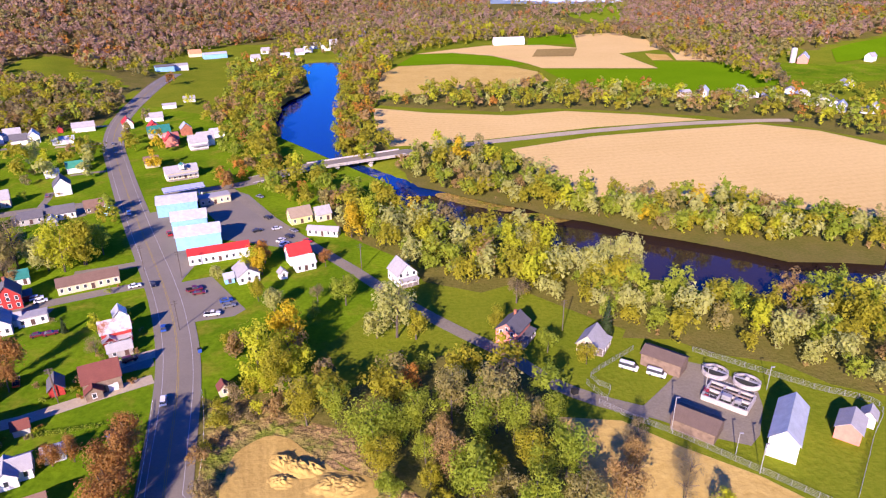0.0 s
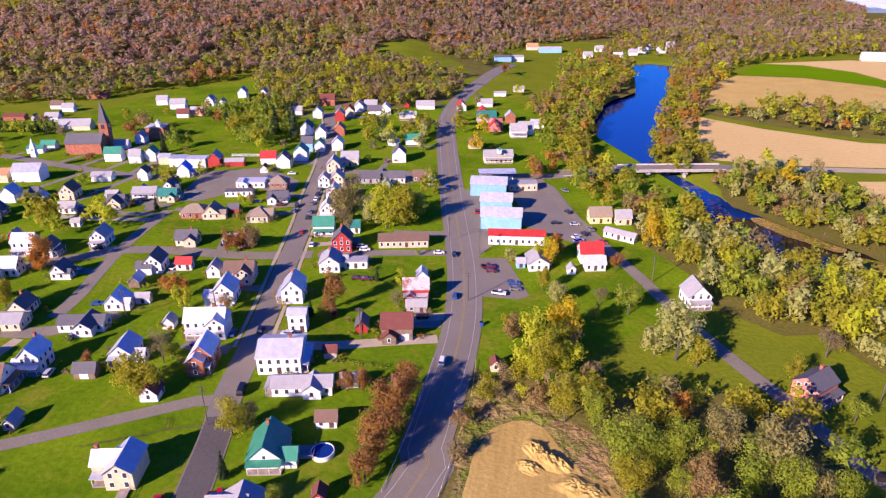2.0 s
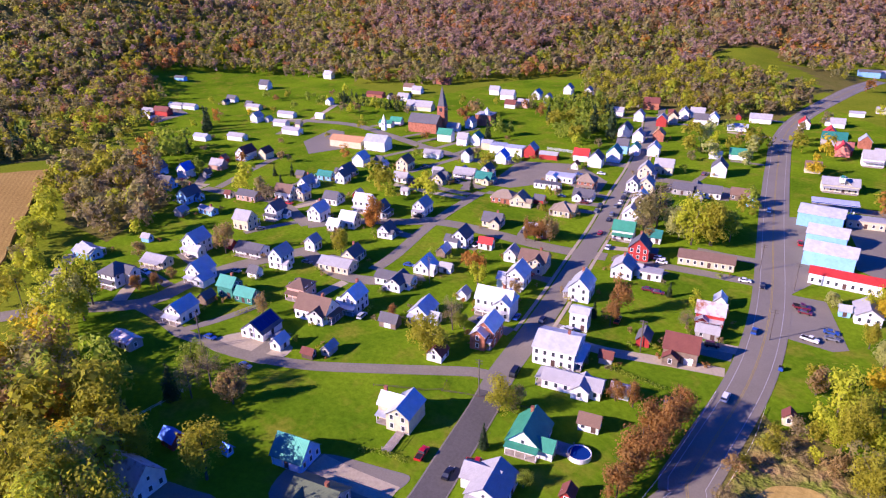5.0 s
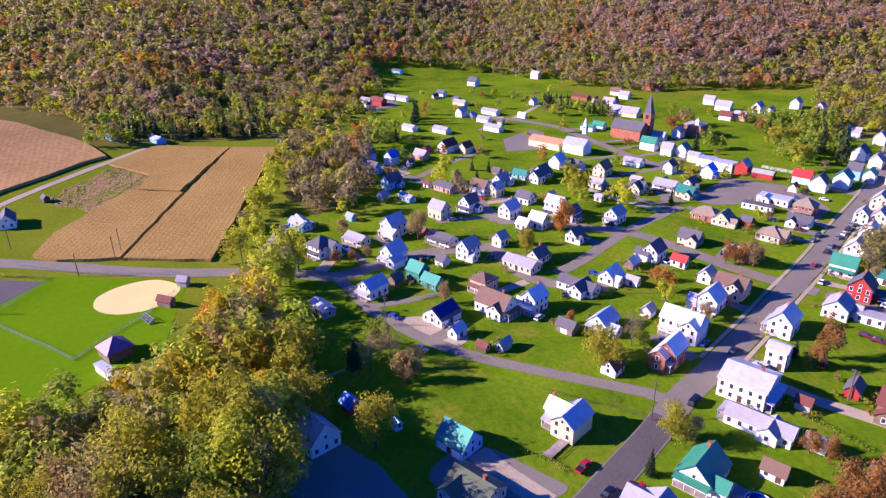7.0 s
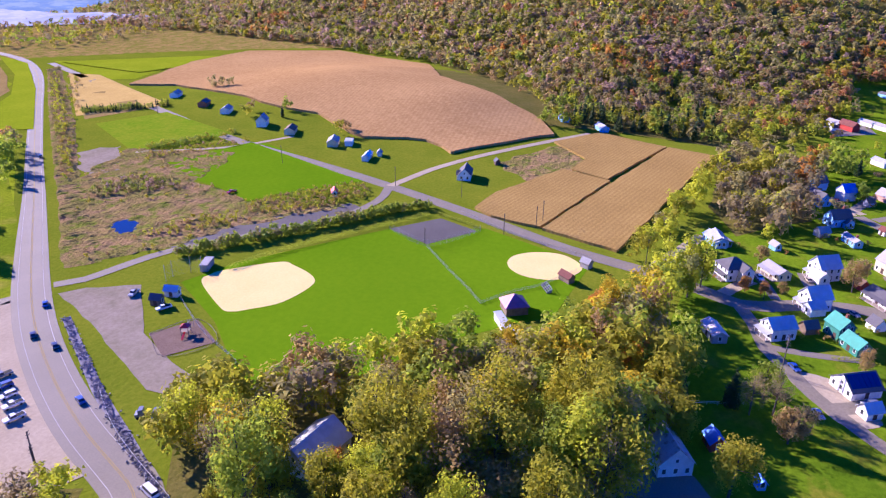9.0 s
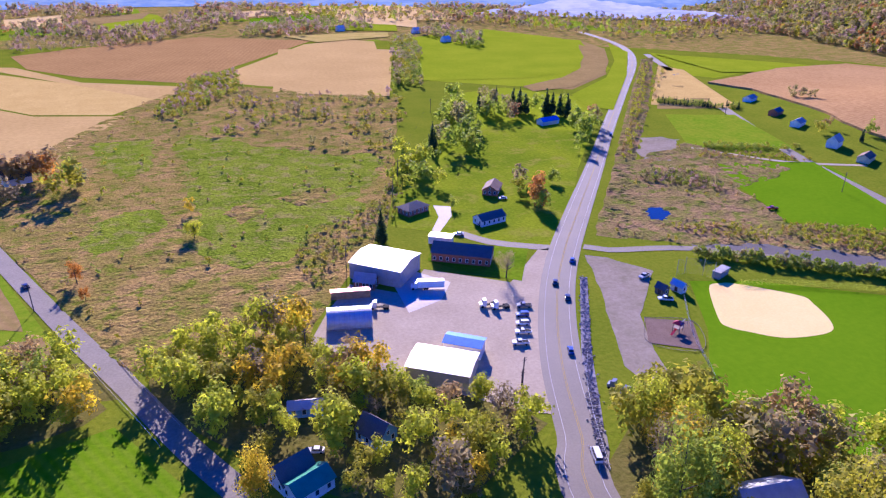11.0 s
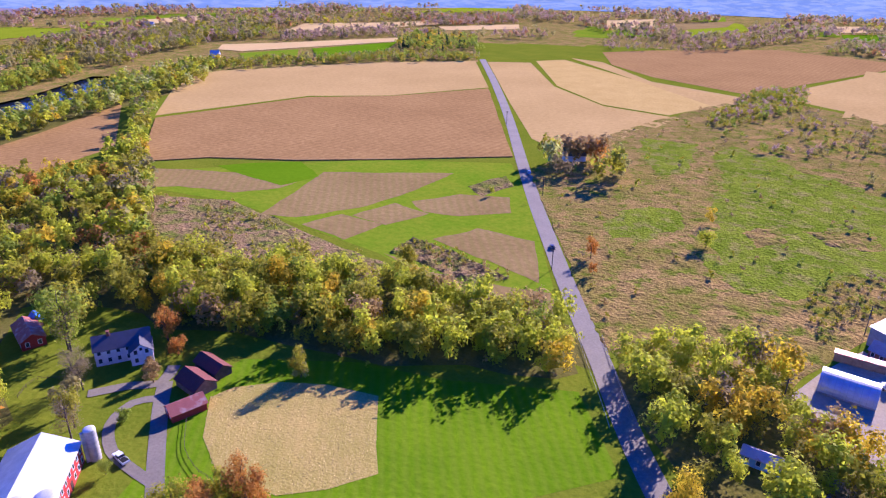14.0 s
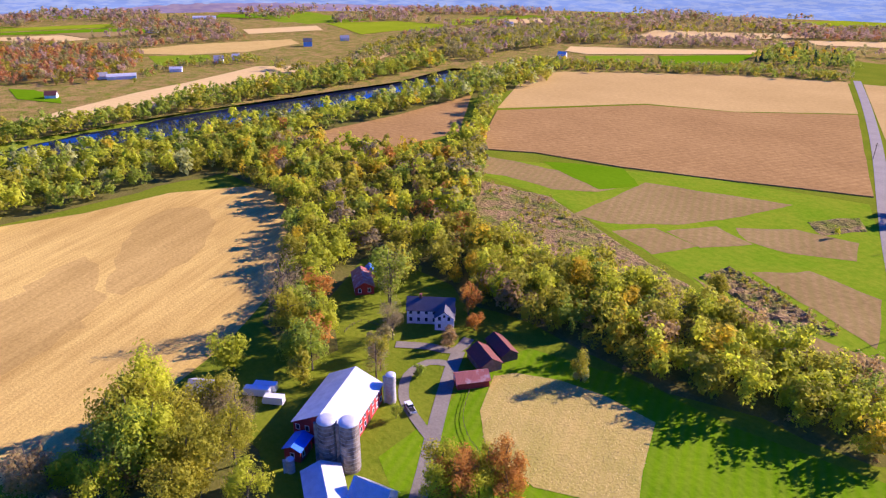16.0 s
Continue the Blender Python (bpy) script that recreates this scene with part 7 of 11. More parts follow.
LEAF_TINTS = {
    "olive": ("olive_leaves", (0.273, 0.268, 0.020), (0.400, 0.384, 0.026), (0.467, 0.417, 0.028)),
    "green": ("green_leaves", (0.206, 0.275, 0.026), (0.300, 0.394, 0.033), (0.413, 0.456, 0.041)),
    "lime": ("yellow_green_leaves", (0.376, 0.402, 0.023), (0.533, 0.561, 0.029), (0.580, 0.583, 0.029)),
    "pale": ("pale_green_leaves", (0.391, 0.397, 0.128), (0.564, 0.564, 0.180), (0.460, 0.466, 0.116)),
    "yellow": ("yellow_leaves", (0.500, 0.385, 0.015), (0.700, 0.530, 0.021), (0.620, 0.430, 0.023)),
    "orange": ("orange_leaves", (0.440, 0.200, 0.035), (0.620, 0.290, 0.043), (0.500, 0.250, 0.048)),
    "rust": ("rust_leaves", (0.330, 0.150, 0.040), (0.450, 0.215, 0.055), (0.400, 0.235, 0.060)),
    "brown": ("dry_brown_leaves", (0.330, 0.220, 0.084), (0.473, 0.314, 0.117), (0.407, 0.292, 0.095)),
    "mauve": ("faded_mauve_brown_leaves", (0.356, 0.243, 0.167), (0.529, 0.362, 0.248), (0.486, 0.319, 0.189)),
    "dull": ("dull_olive_leaves", (0.252, 0.230, 0.080), (0.381, 0.342, 0.108), (0.414, 0.347, 0.108)),
    "russet": ("dull_russet_leaves", (0.420, 0.190, 0.065), (0.580, 0.270, 0.090), (0.500, 0.270, 0.100)),
    "bare": ("grey_brown_twigs", (0.242, 0.187, 0.082), (0.363, 0.286, 0.131), (0.330, 0.259, 0.109)),
    "fir": ("dark_needles", (0.026, 0.058, 0.023), (0.058, 0.104, 0.036), (0.078, 0.117, 0.033)),
}
LEAF = {kind: leaf_material(*tints) for kind, tints in LEAF_TINTS.items()}
BARK = siding("bark", (0.13, 0.105, 0.085), 0, 0.95, 0.3)

ICO_V, ICO_F = [], []
ibm = bmesh.new()
bmesh.ops.create_icosphere(ibm, subdivisions=2, radius=1.0)
ICO_V = np.array([v.co[:] for v in ibm.verts])
ICO_F = np.array([[v.index for v in f.verts] for f in ibm.faces])
ibm.free()
ibm = bmesh.new()
bmesh.ops.create_icosphere(ibm, subdivisions=1, radius=1.0)
ICO1_V = np.array([v.co[:] for v in ibm.verts])
ICO1_F = np.array([[v.index for v in f.verts] for f in ibm.faces])
ibm.free()


def cards(rng, centres, normals, size):
    """Leaf sprays: one three-cornered spray at each centre, turned roughly along its normal."""
    n = len(centres)
    nn = normals + rng.normal(0, 0.3, (n, 3))
    nn /= np.linalg.norm(nn, axis=1)[:, None]
    a = np.cross(nn, rng.normal(0, 1, (n, 3)))
    a /= np.linalg.norm(a, axis=1)[:, None]
    b = np.cross(nn, a)
    s = size * rng.uniform(0.6, 1.35, (n, 1))
    k = s * rng.uniform(0.55, 1.0, (n, 1))
    mid = centres - b * k * 0.5
    v = np.stack([mid - a * s, mid + a * s, mid + b * k * 1.6 + nn * s * 0.15], 1).reshape(-1, 3)
    return v, np.arange(3 * n).reshape(n, 3)


def crown_arrays(seed, height, spread, low, blobs, leaves, size, core=True, fine=True, cone=False, soft=0.0):
    """Vertices and triangles of a crown: clumps round the limbs' ends, each a ragged core with leaf sprays on and round it."""
    rng = np.random.default_rng(seed)
    V, F, base = [], [], 0
    cen, rad = [], []
    mid, half = (height + low) / 2, (height - low) / 2
    for i in range(blobs):
        if cone:
            u = (i + 0.5) / blobs
            r = spread * (1 - u) * 0.62 + 0.25
            cen.append((rng.normal(0, 0.1), rng.normal(0, 0.1), low + (height - low) * u * 0.95))
            rad.append((r, r, (height - low) / blobs * 0.75))
            continue
        while True:
            p = rng.uniform(-1, 1, 3)
            if 0.15 < np.dot(p, p) < 1:
                break
        p *= 0.77
        if i == 0:
            p = np.array([0, 0, 0.1])
        r = rng.uniform(0.24, 0.46)
        cen.append((p[0] * spread, p[1] * spread, mid + p[2] * half))
        rad.append((r * spread, r * spread, r * half * 1.05))
    cen, rad = np.array(cen), np.array(rad)
    iv, jf = (ICO_V, ICO_F) if fine else (ICO1_V, ICO1_F)
    if core:
        for c, r in zip(cen, rad):
            q = iv * (0.72 + 0.11 * rng.standard_normal((len(iv), 1))) * r + c
            V.append(q)
            F.append(jf + base)
            base += len(q)
    which = rng.choice(blobs, leaves, p=(rad[:, 0] ** 2) / (rad[:, 0] ** 2).sum())
    d = rng.normal(0, 1, (leaves, 3))
    d[:, 2] += 0.25
    d /= np.linalg.norm(d, axis=1)[:, None]
    pos = cen[which] + d * rad[which] * rng.uniform(0.72 if core else 0.3, 1.18, (leaves, 1))
    v, f = cards(rng, pos, d + np.array([0, 0, soft]), size)
    V.append(v)
    F.append(f + base)
    return np.concatenate(V), np.concatenate(F)


def limb_arrays(seed, height, spread, n=6, thick=0.26):
    """A tapered trunk and limbs, five-sided."""
    rng = np.random.default_rng(seed + 991)
    V, F = [], []

    def tube(a, b, ra, rb):
        base = len(V)
        d = (b - a) / np.linalg.norm(b - a)
        s = np.cross(d, (0.31, 0.95, 0.08))
        s /= np.linalg.norm(s)
        t = np.cross(d, s)
        for p, r in ((a, ra), (b, rb)):
            for k in range(5):
                V.append(p + r * (s * math.cos(k * 1.2566) + t * math.sin(k * 1.2566)))
        for k in range(5):
            F.append((base + k, base + (k + 1) % 5, base + 5 + (k + 1) % 5, base + 5 + k))
    top = np.array([rng.normal(0, 0.3), rng.normal(0, 0.3), height * 0.62])
    foot = np.array([0, 0, -0.4])
    tube(foot, top, thick, thick * 0.5)
    tube(top, top + (rng.normal(0, 0.5), rng.normal(0, 0.5), height * 0.26), thick * 0.5, thick * 0.12)
    for k in range(n):
        u = rng.uniform(0.35, 1.0)
        a = foot + (top - foot) * u
        ang = k * 2.4 + rng.uniform(-0.5, 0.5)
        b = a + np.array([math.cos(ang) * spread * 0.62, math.sin(ang) * spread * 0.62, height * rng.uniform(0.10, 0.26)])
        tube(a, b, thick * 0.34, thick * 0.07)
    return [tuple(p) for p in V], F


def mesh_from(name, v, f, mat):
    me = bpy.data.meshes.new(name)
    me.vertices.add(len(v))
    me.vertices.foreach_set("co", np.asarray(v, dtype=np.float32).ravel())
    k = f.shape[1]
    me.loops.add(f.size)
    me.loops.foreach_set("vertex_index", f.astype(np.int32).ravel())
    me.polygons.add(len(f))
    me.polygons.foreach_set("loop_start", np.arange(0, f.size, k, dtype=np.int32))
    me.update(calc_edges=True)
    me.materials.append(mat)
    return me


# shapes: height, spread, lowest leaves, clumps, leaf sprays, core
SHAPES = [(12.5, 4.8, 0.9, 11, 1000, True), (14.5, 4.5, 1.2, 12, 1050, True), (10.5, 5.1, 0.7, 10, 950, True), (9.0, 3.7, 0.6, 8, 750, True)]
TREES = {}
for kind in LEAF:
    for i, (hh, sp, lo, nb, nl, core) in enumerate(SHAPES):
        if kind == "fir":
            if i > 1:
                continue
            v, f = crown_arrays(40 + i, 12.0, 3.2, 0.8, 9, 1000, 0.34, True, False, True)
        elif kind == "bare":
            v, f = crown_arrays(60 + i, hh, sp * 0.95, lo + 1, 14, 2000, 0.14, False)
        else:
            v, f = crown_arrays(sum(map(ord, kind)) + i * 7, hh, sp, lo, nb + 5, int(nl * 1.8), 0.33, False, False)
        crown = mesh_from("crown", v, f, LEAF[kind])
        tv, tf = limb_arrays(i + len(TREES), hh if kind != "fir" else 11, sp, 14 if kind == "bare" else 6)
        trunk = bpy.data.meshes.new("trunk")
        trunk.from_pydata(tv, [], tf)
        trunk.materials.append(BARK)
        if kind not in ("fir", "bare"):
            v, f = crown_arrays(sum(map(ord, kind)) + i * 7 + 3, hh, sp, lo, nb + 7, int(nl * 2.9), 0.245, False, False)
        elif kind == "bare":
            v, f = crown_arrays(60 + i, hh, sp * 0.95, lo + 1, 18, 3400, 0.105, False)
        TREES[kind, i] = (crown, trunk, mesh_from("crown", v, f, LEAF[kind]) if kind != "fir" else crown)

WORDS = {"olive": "broad tree with olive green autumn leaves", "green": "leafy tree with green leaves", "lime": "tree with yellow green autumn leaves", "pale": "leafy tree with pale green leaves", "yellow": "tree with bright yellow autumn leaves",
         "orange": "tree with orange autumn leaves", "rust": "tree with rust red autumn leaves", "brown": "tree with dry brown leaves", "mauve": "tree with faded mauve brown leaves", "dull": "tree with dull olive leaves", "russet": "tree with dull russet leaves", "bare": "nearly bare tree with grey twigs", "fir": "dark green pointed conifer tree"}


OWN_TREES, BEYOND = 300.0, []


def tree(x, y, kind, size=1.0, shape=None, rng=random):
    """One tree of its own. size 1 is 9 to 14 m high."""
    if math.hypot(x, y) > OWN_TREES:
        BEYOND.append((x, y, kind, size))
        return None
    n = 2 if kind == "fir" else len(SHAPES)
    i = rng.randrange(n) if shape is None else shape % n
    crown, trunk, fine = TREES[kind, i]
    if math.hypot(x, y) < 165:
        crown = fine
    top = new("tree", None)
    s = size * rng.uniform(0.92, 1.08)
    top.matrix_basis = Matrix.Translation((x, y, hill(x, y))) @ Matrix.Rotation(rng.uniform(0, 6.28), 4, "Z") @ Matrix.Diagonal((s, s, s * rng.uniform(0.9, 1.12), 1))
    a, b = new("crown", crown), new("trunk", trunk)
    a.parent = b.parent = top
    tagged(top, WORDS[kind], "tree", "trees of the valley")
    return top


FAR = {}
for kind in LEAF:
    for lod, (nb, nl, size) in enumerate(((9, 190, 0.70), (6, 76, 0.92), (5, 36, 1.25), (13, 450, 0.47))):
        high, wide = (12.0, 3.0) if kind == "fir" else (11.0, 4.5)
        for i in range(3):
            FAR.setdefault((kind, lod), []).append(crown_arrays(500 + 31 * i + sum(map(ord, kind)), high, wide, 1.0, nb if kind != "fir" else 5, nl, size, kind == "fir", False, kind == "fir", soft=(0.45, 0.8, 0.8, 0.45)[lod] if kind != "fir" else 0.0))


def stuff_trees(name, spots, label, lod=0):
    """Woods that nobody could count: one object for each colour of leaf."""
    by = {}
    for x, y, kind, s in spots:
        by.setdefault(kind, []).append((x, y, s))
    for kind, many in by.items():
        rng = np.random.default_rng(len(many))
        V, F, base = [], [], 0
        for n, (x, y, s) in enumerate(many):
            v, f = FAR[kind, lod][n % 3]
            a = rng.uniform(0, 6.28)
            c, q = math.cos(a) * s, math.sin(a) * s
            w = np.empty_like(v)
            w[:, 0] = v[:, 0] * c - v[:, 1] * q + x
            w[:, 1] = v[:, 0] * q + v[:, 1] * c + y
            w[:, 2] = v[:, 2] * s * rng.uniform(0.85, 1.15) + hill(x, y) - 0.3
            V.append(w)
            F.append(f + base)
            base += len(v)
        ob = new(name, mesh_from(name, np.concatenate(V), np.concatenate(F), LEAF[kind]))
        tagged(ob, label, "woods", kind="stuff")


ROADS = [[(v.co.x, v.co.y) for v in o.data.vertices] for o in scene.objects if o.type == "MESH" and o.name.split(".")[0] in ("road", "street", "lane", "driveway", "bridge_deck")]
ROADSET = {(round(x / 4), round(y / 4)) for r in ROADS for x, y in r}


def clear(x, y, room=3.0):
    if (round(x / 4), round(y / 4)) in ROADSET or (room > 2 and any((round(x / 4) + i, round(y / 4) + j) in ROADSET for i in (-1, 0, 1) for j in (-1, 0, 1) if i == 0 or j == 0)):
        return False
    return all((x - a) ** 2 + (y - b) ** 2 > (r * 0.62 + room) ** 2 for a, b, r in HOUSES)


FLOORS = []


def wood(pts, spacing, mix, size=1.0, own=0.0, name="woods", label="mixed autumn woods", floor=True, gap=3.5, lod=None, clump=False):
    """Trees all over a plot. mix: kinds and weights. own: those within so many metres of the middle of the plan stand as trees of their own."""
    rng = random.Random(int(abs(pts[0][0]) * 7 + abs(pts[0][1])))
    xs, ys = [p[0] for p in pts], [p[1] for p in pts]
    kinds, weights = list(mix), list(mix.values())
    spots = []
    y = min(ys)
    row = 0
    while y < max(ys):
        x = min(xs) + (row % 2) * spacing * 0.5
        while x < max(xs):
            px, py = x + rng.uniform(-0.4, 0.4) * spacing, y + rng.uniform(-0.4, 0.4) * spacing
            kind = rng.choices(kinds, weights)[0]
            s = size * rng.uniform(0.62, 1.25)
            if clump and noise.noise((px * 0.035, py * 0.035, 4.0)) + 0.6 * noise.noise((px * 0.12, py * 0.12, 8.0)) < 0.05:
                x += spacing
                continue
            if inside(px, py, pts) and river_gap(px, py) > 0 and clear(px, py, gap):
                if math.hypot(px, py) < own:
                    tree(px, py, kind, s, rng=rng)
                else:
                    spots.append((px, py, kind, s))
            x += spacing
        y += spacing * 0.87
        row += 1
    if floor:
        FLOORS.append(1)
        patch("wood_floor", pts, LITTER, 0.016 + 0.004 * (len(FLOORS) % 8), "leaf litter and undergrowth below the trees", "ground cover", cell=12.0, wobble=3.0)
    d = sum(math.hypot(a, b) for a, b in pts) / len(pts)
    low = [(x + rng.uniform(-4, 4), y + rng.uniform(-4, 4), rng.choice(["olive", "brown", "lime"]), 0.28 * size * rng.uniform(0.6, 1.3)) for x, y, k, q in spots if d < 415 and size > 0.75 and rng.random() < 0.5]
    if low:
        stuff_trees("undergrowth", low, "shrubs and saplings below the trees", 2)
    if lod is None:
        for k, near, far in ((3, 0, 275), (0, 275, 430), (1, 430, 720), (2, 720, 9e9)):
            some = [p for p in spots if near <= math.hypot(p[0], p[1]) < far]
            if some:
                stuff_trees(name, some, label, k)
    elif spots:
        stuff_trees(name, spots, label, lod)


# the wooded ridge
rng = random.Random(5)
slope = []
for k in range(26000):
    b = rng.uniform(-44, 136)
    foot, rise, top = ridge_at(b)
    if top < 3:
        continue
    reach = 380 if top > 75 else 530
    d = math.sqrt(rng.uniform((foot - 12) ** 2, (foot + reach) ** 2))
    if rng.random() > d / 1135:
        continue
    x, y = -math.sin(radians(b)) * d, math.cos(radians(b)) * d
    n1 = noise.noise((x * 0.0048, y * 0.0048, 0.0)) + 0.45 * smooth(66, 40, b) - 0.15
    n2 = noise.noise((x * 0.0135, y * 0.0135, 9.0))
    if n1 > 0.14:
        kind = rng.choices(["russet", "mauve", "brown", "orange", "dull", "bare"], [2.0 if n2 > 0 else 0.6, 6, 1.6, 1.4 if n2 > 0.25 else 0.1, 2.2, 1.2])[0]
    elif n2 > 0.3:
        kind = rng.choices(["orange", "russet", "dull", "olive", "brown"], [1, 2.2, 3, 2, 2])[0]
    else:
        kind = rng.choices(["dull", "olive", "green", "bare", "mauve", "brown", "russet"], [6, 2.6, 1.4, 2, 2, 1.4, 0.4])[0]
    if d < foot + 300 or top < 75 or k % 2:
        slope.append((x, y, kind, rng.uniform(0.95, 1.6)))

CLEARINGS = [[(-581, 121), (-709, 160), (-725, 199), (-675, 273), (-607, 327), (-555, 298), (-506, 315), (-402, 249), (-456, 114)], [(-440, 673), (-436, 733), (-402, 752), (-374, 702), (-305, 631), (-275, 588), (-294, 600), (-328, 587), (-369, 592)], [(359, 742), (444, 794), (548, 862), (595, 857), (423, 595), (312, 590), (306, 625)], [(-474, -466), (-678, -540), (-793, -538), (-839, -428), (-756, -269), (-607, -205), (-495, -82), (-454, -71), (-354.4, -147.6)]]
ground.data.materials.append(LITTER)
ground.data.materials.append(ROUGH)
ground.data.materials.append(WEEDS)
for f in ground.data.polygons:
    x, y, z = f.center
    if z > 5 and math.hypot(x, y) > 500 and not any(inside(x, y, q) for q in CLEARINGS):
        f.material_index = 1
    elif z < 5 and math.hypot(x, y) > 960:
        n1 = noise.noise((x * 0.005, y * 0.005, 2.0))
        f.material_index = (2 if n1 < -0.25 else 3) if y < 0 else (2 if n1 < -0.3 else 1)
slope = [s for s in slope if not any(inside(s[0], s[1], q) for q in CLEARINGS)]
stuff_trees("hill_forest", [s for s in slope if math.hypot(s[0], s[1]) < 680], "autumn forest in brown, rust and olive on the hillside", 1)
stuff_trees("hill_forest", [s for s in slope if math.hypot(s[0], s[1]) >= 680], "autumn forest in brown, rust and olive on the far hillside", 2)
# woods near the river and round the town
wood([(-50.2, 149.2), (-40.5, 155.3), (-28.1, 158.5), (-15.9, 170.2), (1.3, 177.6), (18.3, 169.5), (30.2, 163.5), (28.7, 150.3), (27.7, 132.2), (30.9, 118.8), (35.3, 104.1), (-4.3, 101.7), (-13.5, 114.2), (-26.3, 133.0), (-37.4, 138.5)], 9.4, dict(olive=6, lime=0.4, yellow=0.28, brown=1.5, green=3, dull=3, orange=0.5), own=149, size=1.26)
wood([(-71.3, 157.1), (-61.8, 151.3), (-54.9, 143.3), (-58.6, 133.5), (-55.8, 117.8), (-54.2, 105.2), (-61.1, 123.7)], 5.7, dict(olive=2, brown=2, bare=2, lime=0.35), size=0.57, own=0, gap=0.5, label='roadside scrub and saplings')
wood([(-67.5, 143.2), (-61.8, 155.8), (-52.3, 158.3), (-42.9, 159.6), (-34.9, 172.7), (-30.2, 159.6), (-36.8, 148.5), (-44.5, 148.0), (-54.0, 144.2), (-56.5, 138.0), (-56.0, 122.0), (-52.4, 103.1), (-55.4, 99.4), (-60.4, 119.5)], 6.2, dict(olive=3, lime=1.05, brown=2, bare=2), size=0.63, own=0, gap=0.5, label='yellowing scrub round the earthworks')
wood([(36.5, 140.7), (45.2, 134.0), (58.2, 122.0), (66.6, 113.2), (48.4, 104.0), (33.7, 113.6)], 10.8, dict(bare=3, brown=1, lime=0.35), size=1.01, own=149, floor=False)
wood([(-55.1, 326.1), (-42.9, 321.4), (-18.7, 297.0), (7.6, 275.4), (26.8, 265.4), (40.2, 256.1), (60.9, 241.7), (72.0, 224.2), (60.6, 188.1), (51.1, 195.5), (41.3, 205.4), (23.1, 223.1), (14.2, 216.6), (-6.6, 226.1), (-21.0, 249.4), (-42.3, 270.5), (-59.1, 305.9)], 8.4, dict(olive=5, lime=1.0, pale=4, dull=1, yellow=0.14, brown=1, green=2, bare=0.4), size=1.28)
wood([(67.6, 208.3), (92.2, 211.4), (127.4, 209.5), (160.3, 209.9), (181.4, 205.8), (139.4, 148.4), (122.4, 153.8), (111.5, 159.3), (100.6, 171.0), (81.9, 176.0), (70.5, 184.4), (56.1, 184.7)], 8.6, dict(olive=6, lime=1.0, pale=4, dull=1, yellow=0.21, brown=0.8, green=2, bare=0.4), size=1.18)
wood([(-29.0, 373.7), (-10, 405), (28.0, 394.3), (51.1, 359.8), (54.8, 330.9), (76.0, 313.1), (114.8, 311.7), (147.3, 302.7), (194.0, 272.9), (171.9, 236.2), (137.2, 241.2), (99.5, 263.8), (73.8, 278.6), (40.7, 299.5), (11.7, 319.5), (-14.7, 338.0)], 10.1, dict(olive=4, green=3, lime=0.6, pale=3, dull=2, yellow=0.28, brown=1), size=1.26)
wood([(11.8, 323.7), (41.3, 304.8), (75.0, 284.0), (101.1, 268.7), (141.0, 249.3), (173.7, 239.2), (182.8, 254.3), (148.4, 264.8), (106.5, 285.8), (78.6, 299.7), (43.0, 318.4), (12.3, 337.0)], 6.2, dict(green=3, lime=1.05, pale=3, olive=3), size=1.01, floor=False, label='waterside trees and willows')
wood([(-106, 735), (-93, 773), (-58, 724), (-61, 602), (-58, 513), (-45, 437), (-35, 410), (-50.5, 389.3), (-64, 407), (-77, 478), (-88, 579)], 10.8, dict(olive=3, lime=0.7, orange=1, brown=2, yellow=0.28), size=1.26)
wood([(-183, 562), (-196, 683), (-177, 752), (-153, 724), (-124, 606), (-132, 533), (-122, 464), (-111, 417), (-98.7, 379.9), (-60.8, 344.4), (-53.3, 313.6), (-58.8, 287.6), (-80.9, 310.5), (-105.4, 339.6), (-123.8, 372.2), (-151, 428), (-185, 510)], 10.8, dict(olive=4, green=3, lime=0.525, brown=2, orange=0.5), size=1.26)
wood([(-56, 558), (6, 592), (83, 613), (154, 588), (219, 564), (283, 551), (325, 491), (279, 415), (248, 451), (192, 488), (142, 505), (85, 520), (40, 511), (-12, 524), (-56, 541)], 12.1, dict(olive=4, green=2, lime=0.7, pale=1.5, brown=1.5, orange=0.35), size=1.26)
wood([(-373, 562), (-371, 610), (-323, 575), (-252, 544), (-240, 501), (-270, 480), (-286, 456), (-310, 458)], 10.8, dict(olive=4, bare=3, brown=2, green=1), size=1.26)
wood([(287, 935), (309, 815), (316, 630), (291, 566), (284, 605), (277, 726), (251, 845)], 12.1, dict(bare=3, olive=2, brown=2), size=1.26)
wood([(-154, 1022), (-22, 1080), (227, 1065), (294, 972), (165, 948), (72, 946), (10, 895), (-44, 811), (-91, 757), (-130, 810), (-221, 855), (-216, 783), (-162, 739), (-259, 1048)], 14.8, dict(olive=4, brown=3, lime=0.35, bare=2), floor=False, size=1.26)
wood([(285, 555), (389, 597), (342, 519), (265, 494)], 17.5, dict(green=3, olive=3, lime=0.35), floor=False, size=1.26)
wood([(-436, 37.8), (-348.1, 26.9), (-312.8, 38.8), (-345.7, 74.4), (-402.9, 80.9), (-470.0, 70.4), (-468.6, 51.8)], 8.8, dict(dull=5, bare=5, olive=3, brown=1, lime=0.8), size=1.3)
wood([(-589, 67), (-870, 192), (-600, 132), (-514, 86), (-518, 62)], 13.5, dict(olive=3, brown=3, lime=2, orange=1), size=1.26)
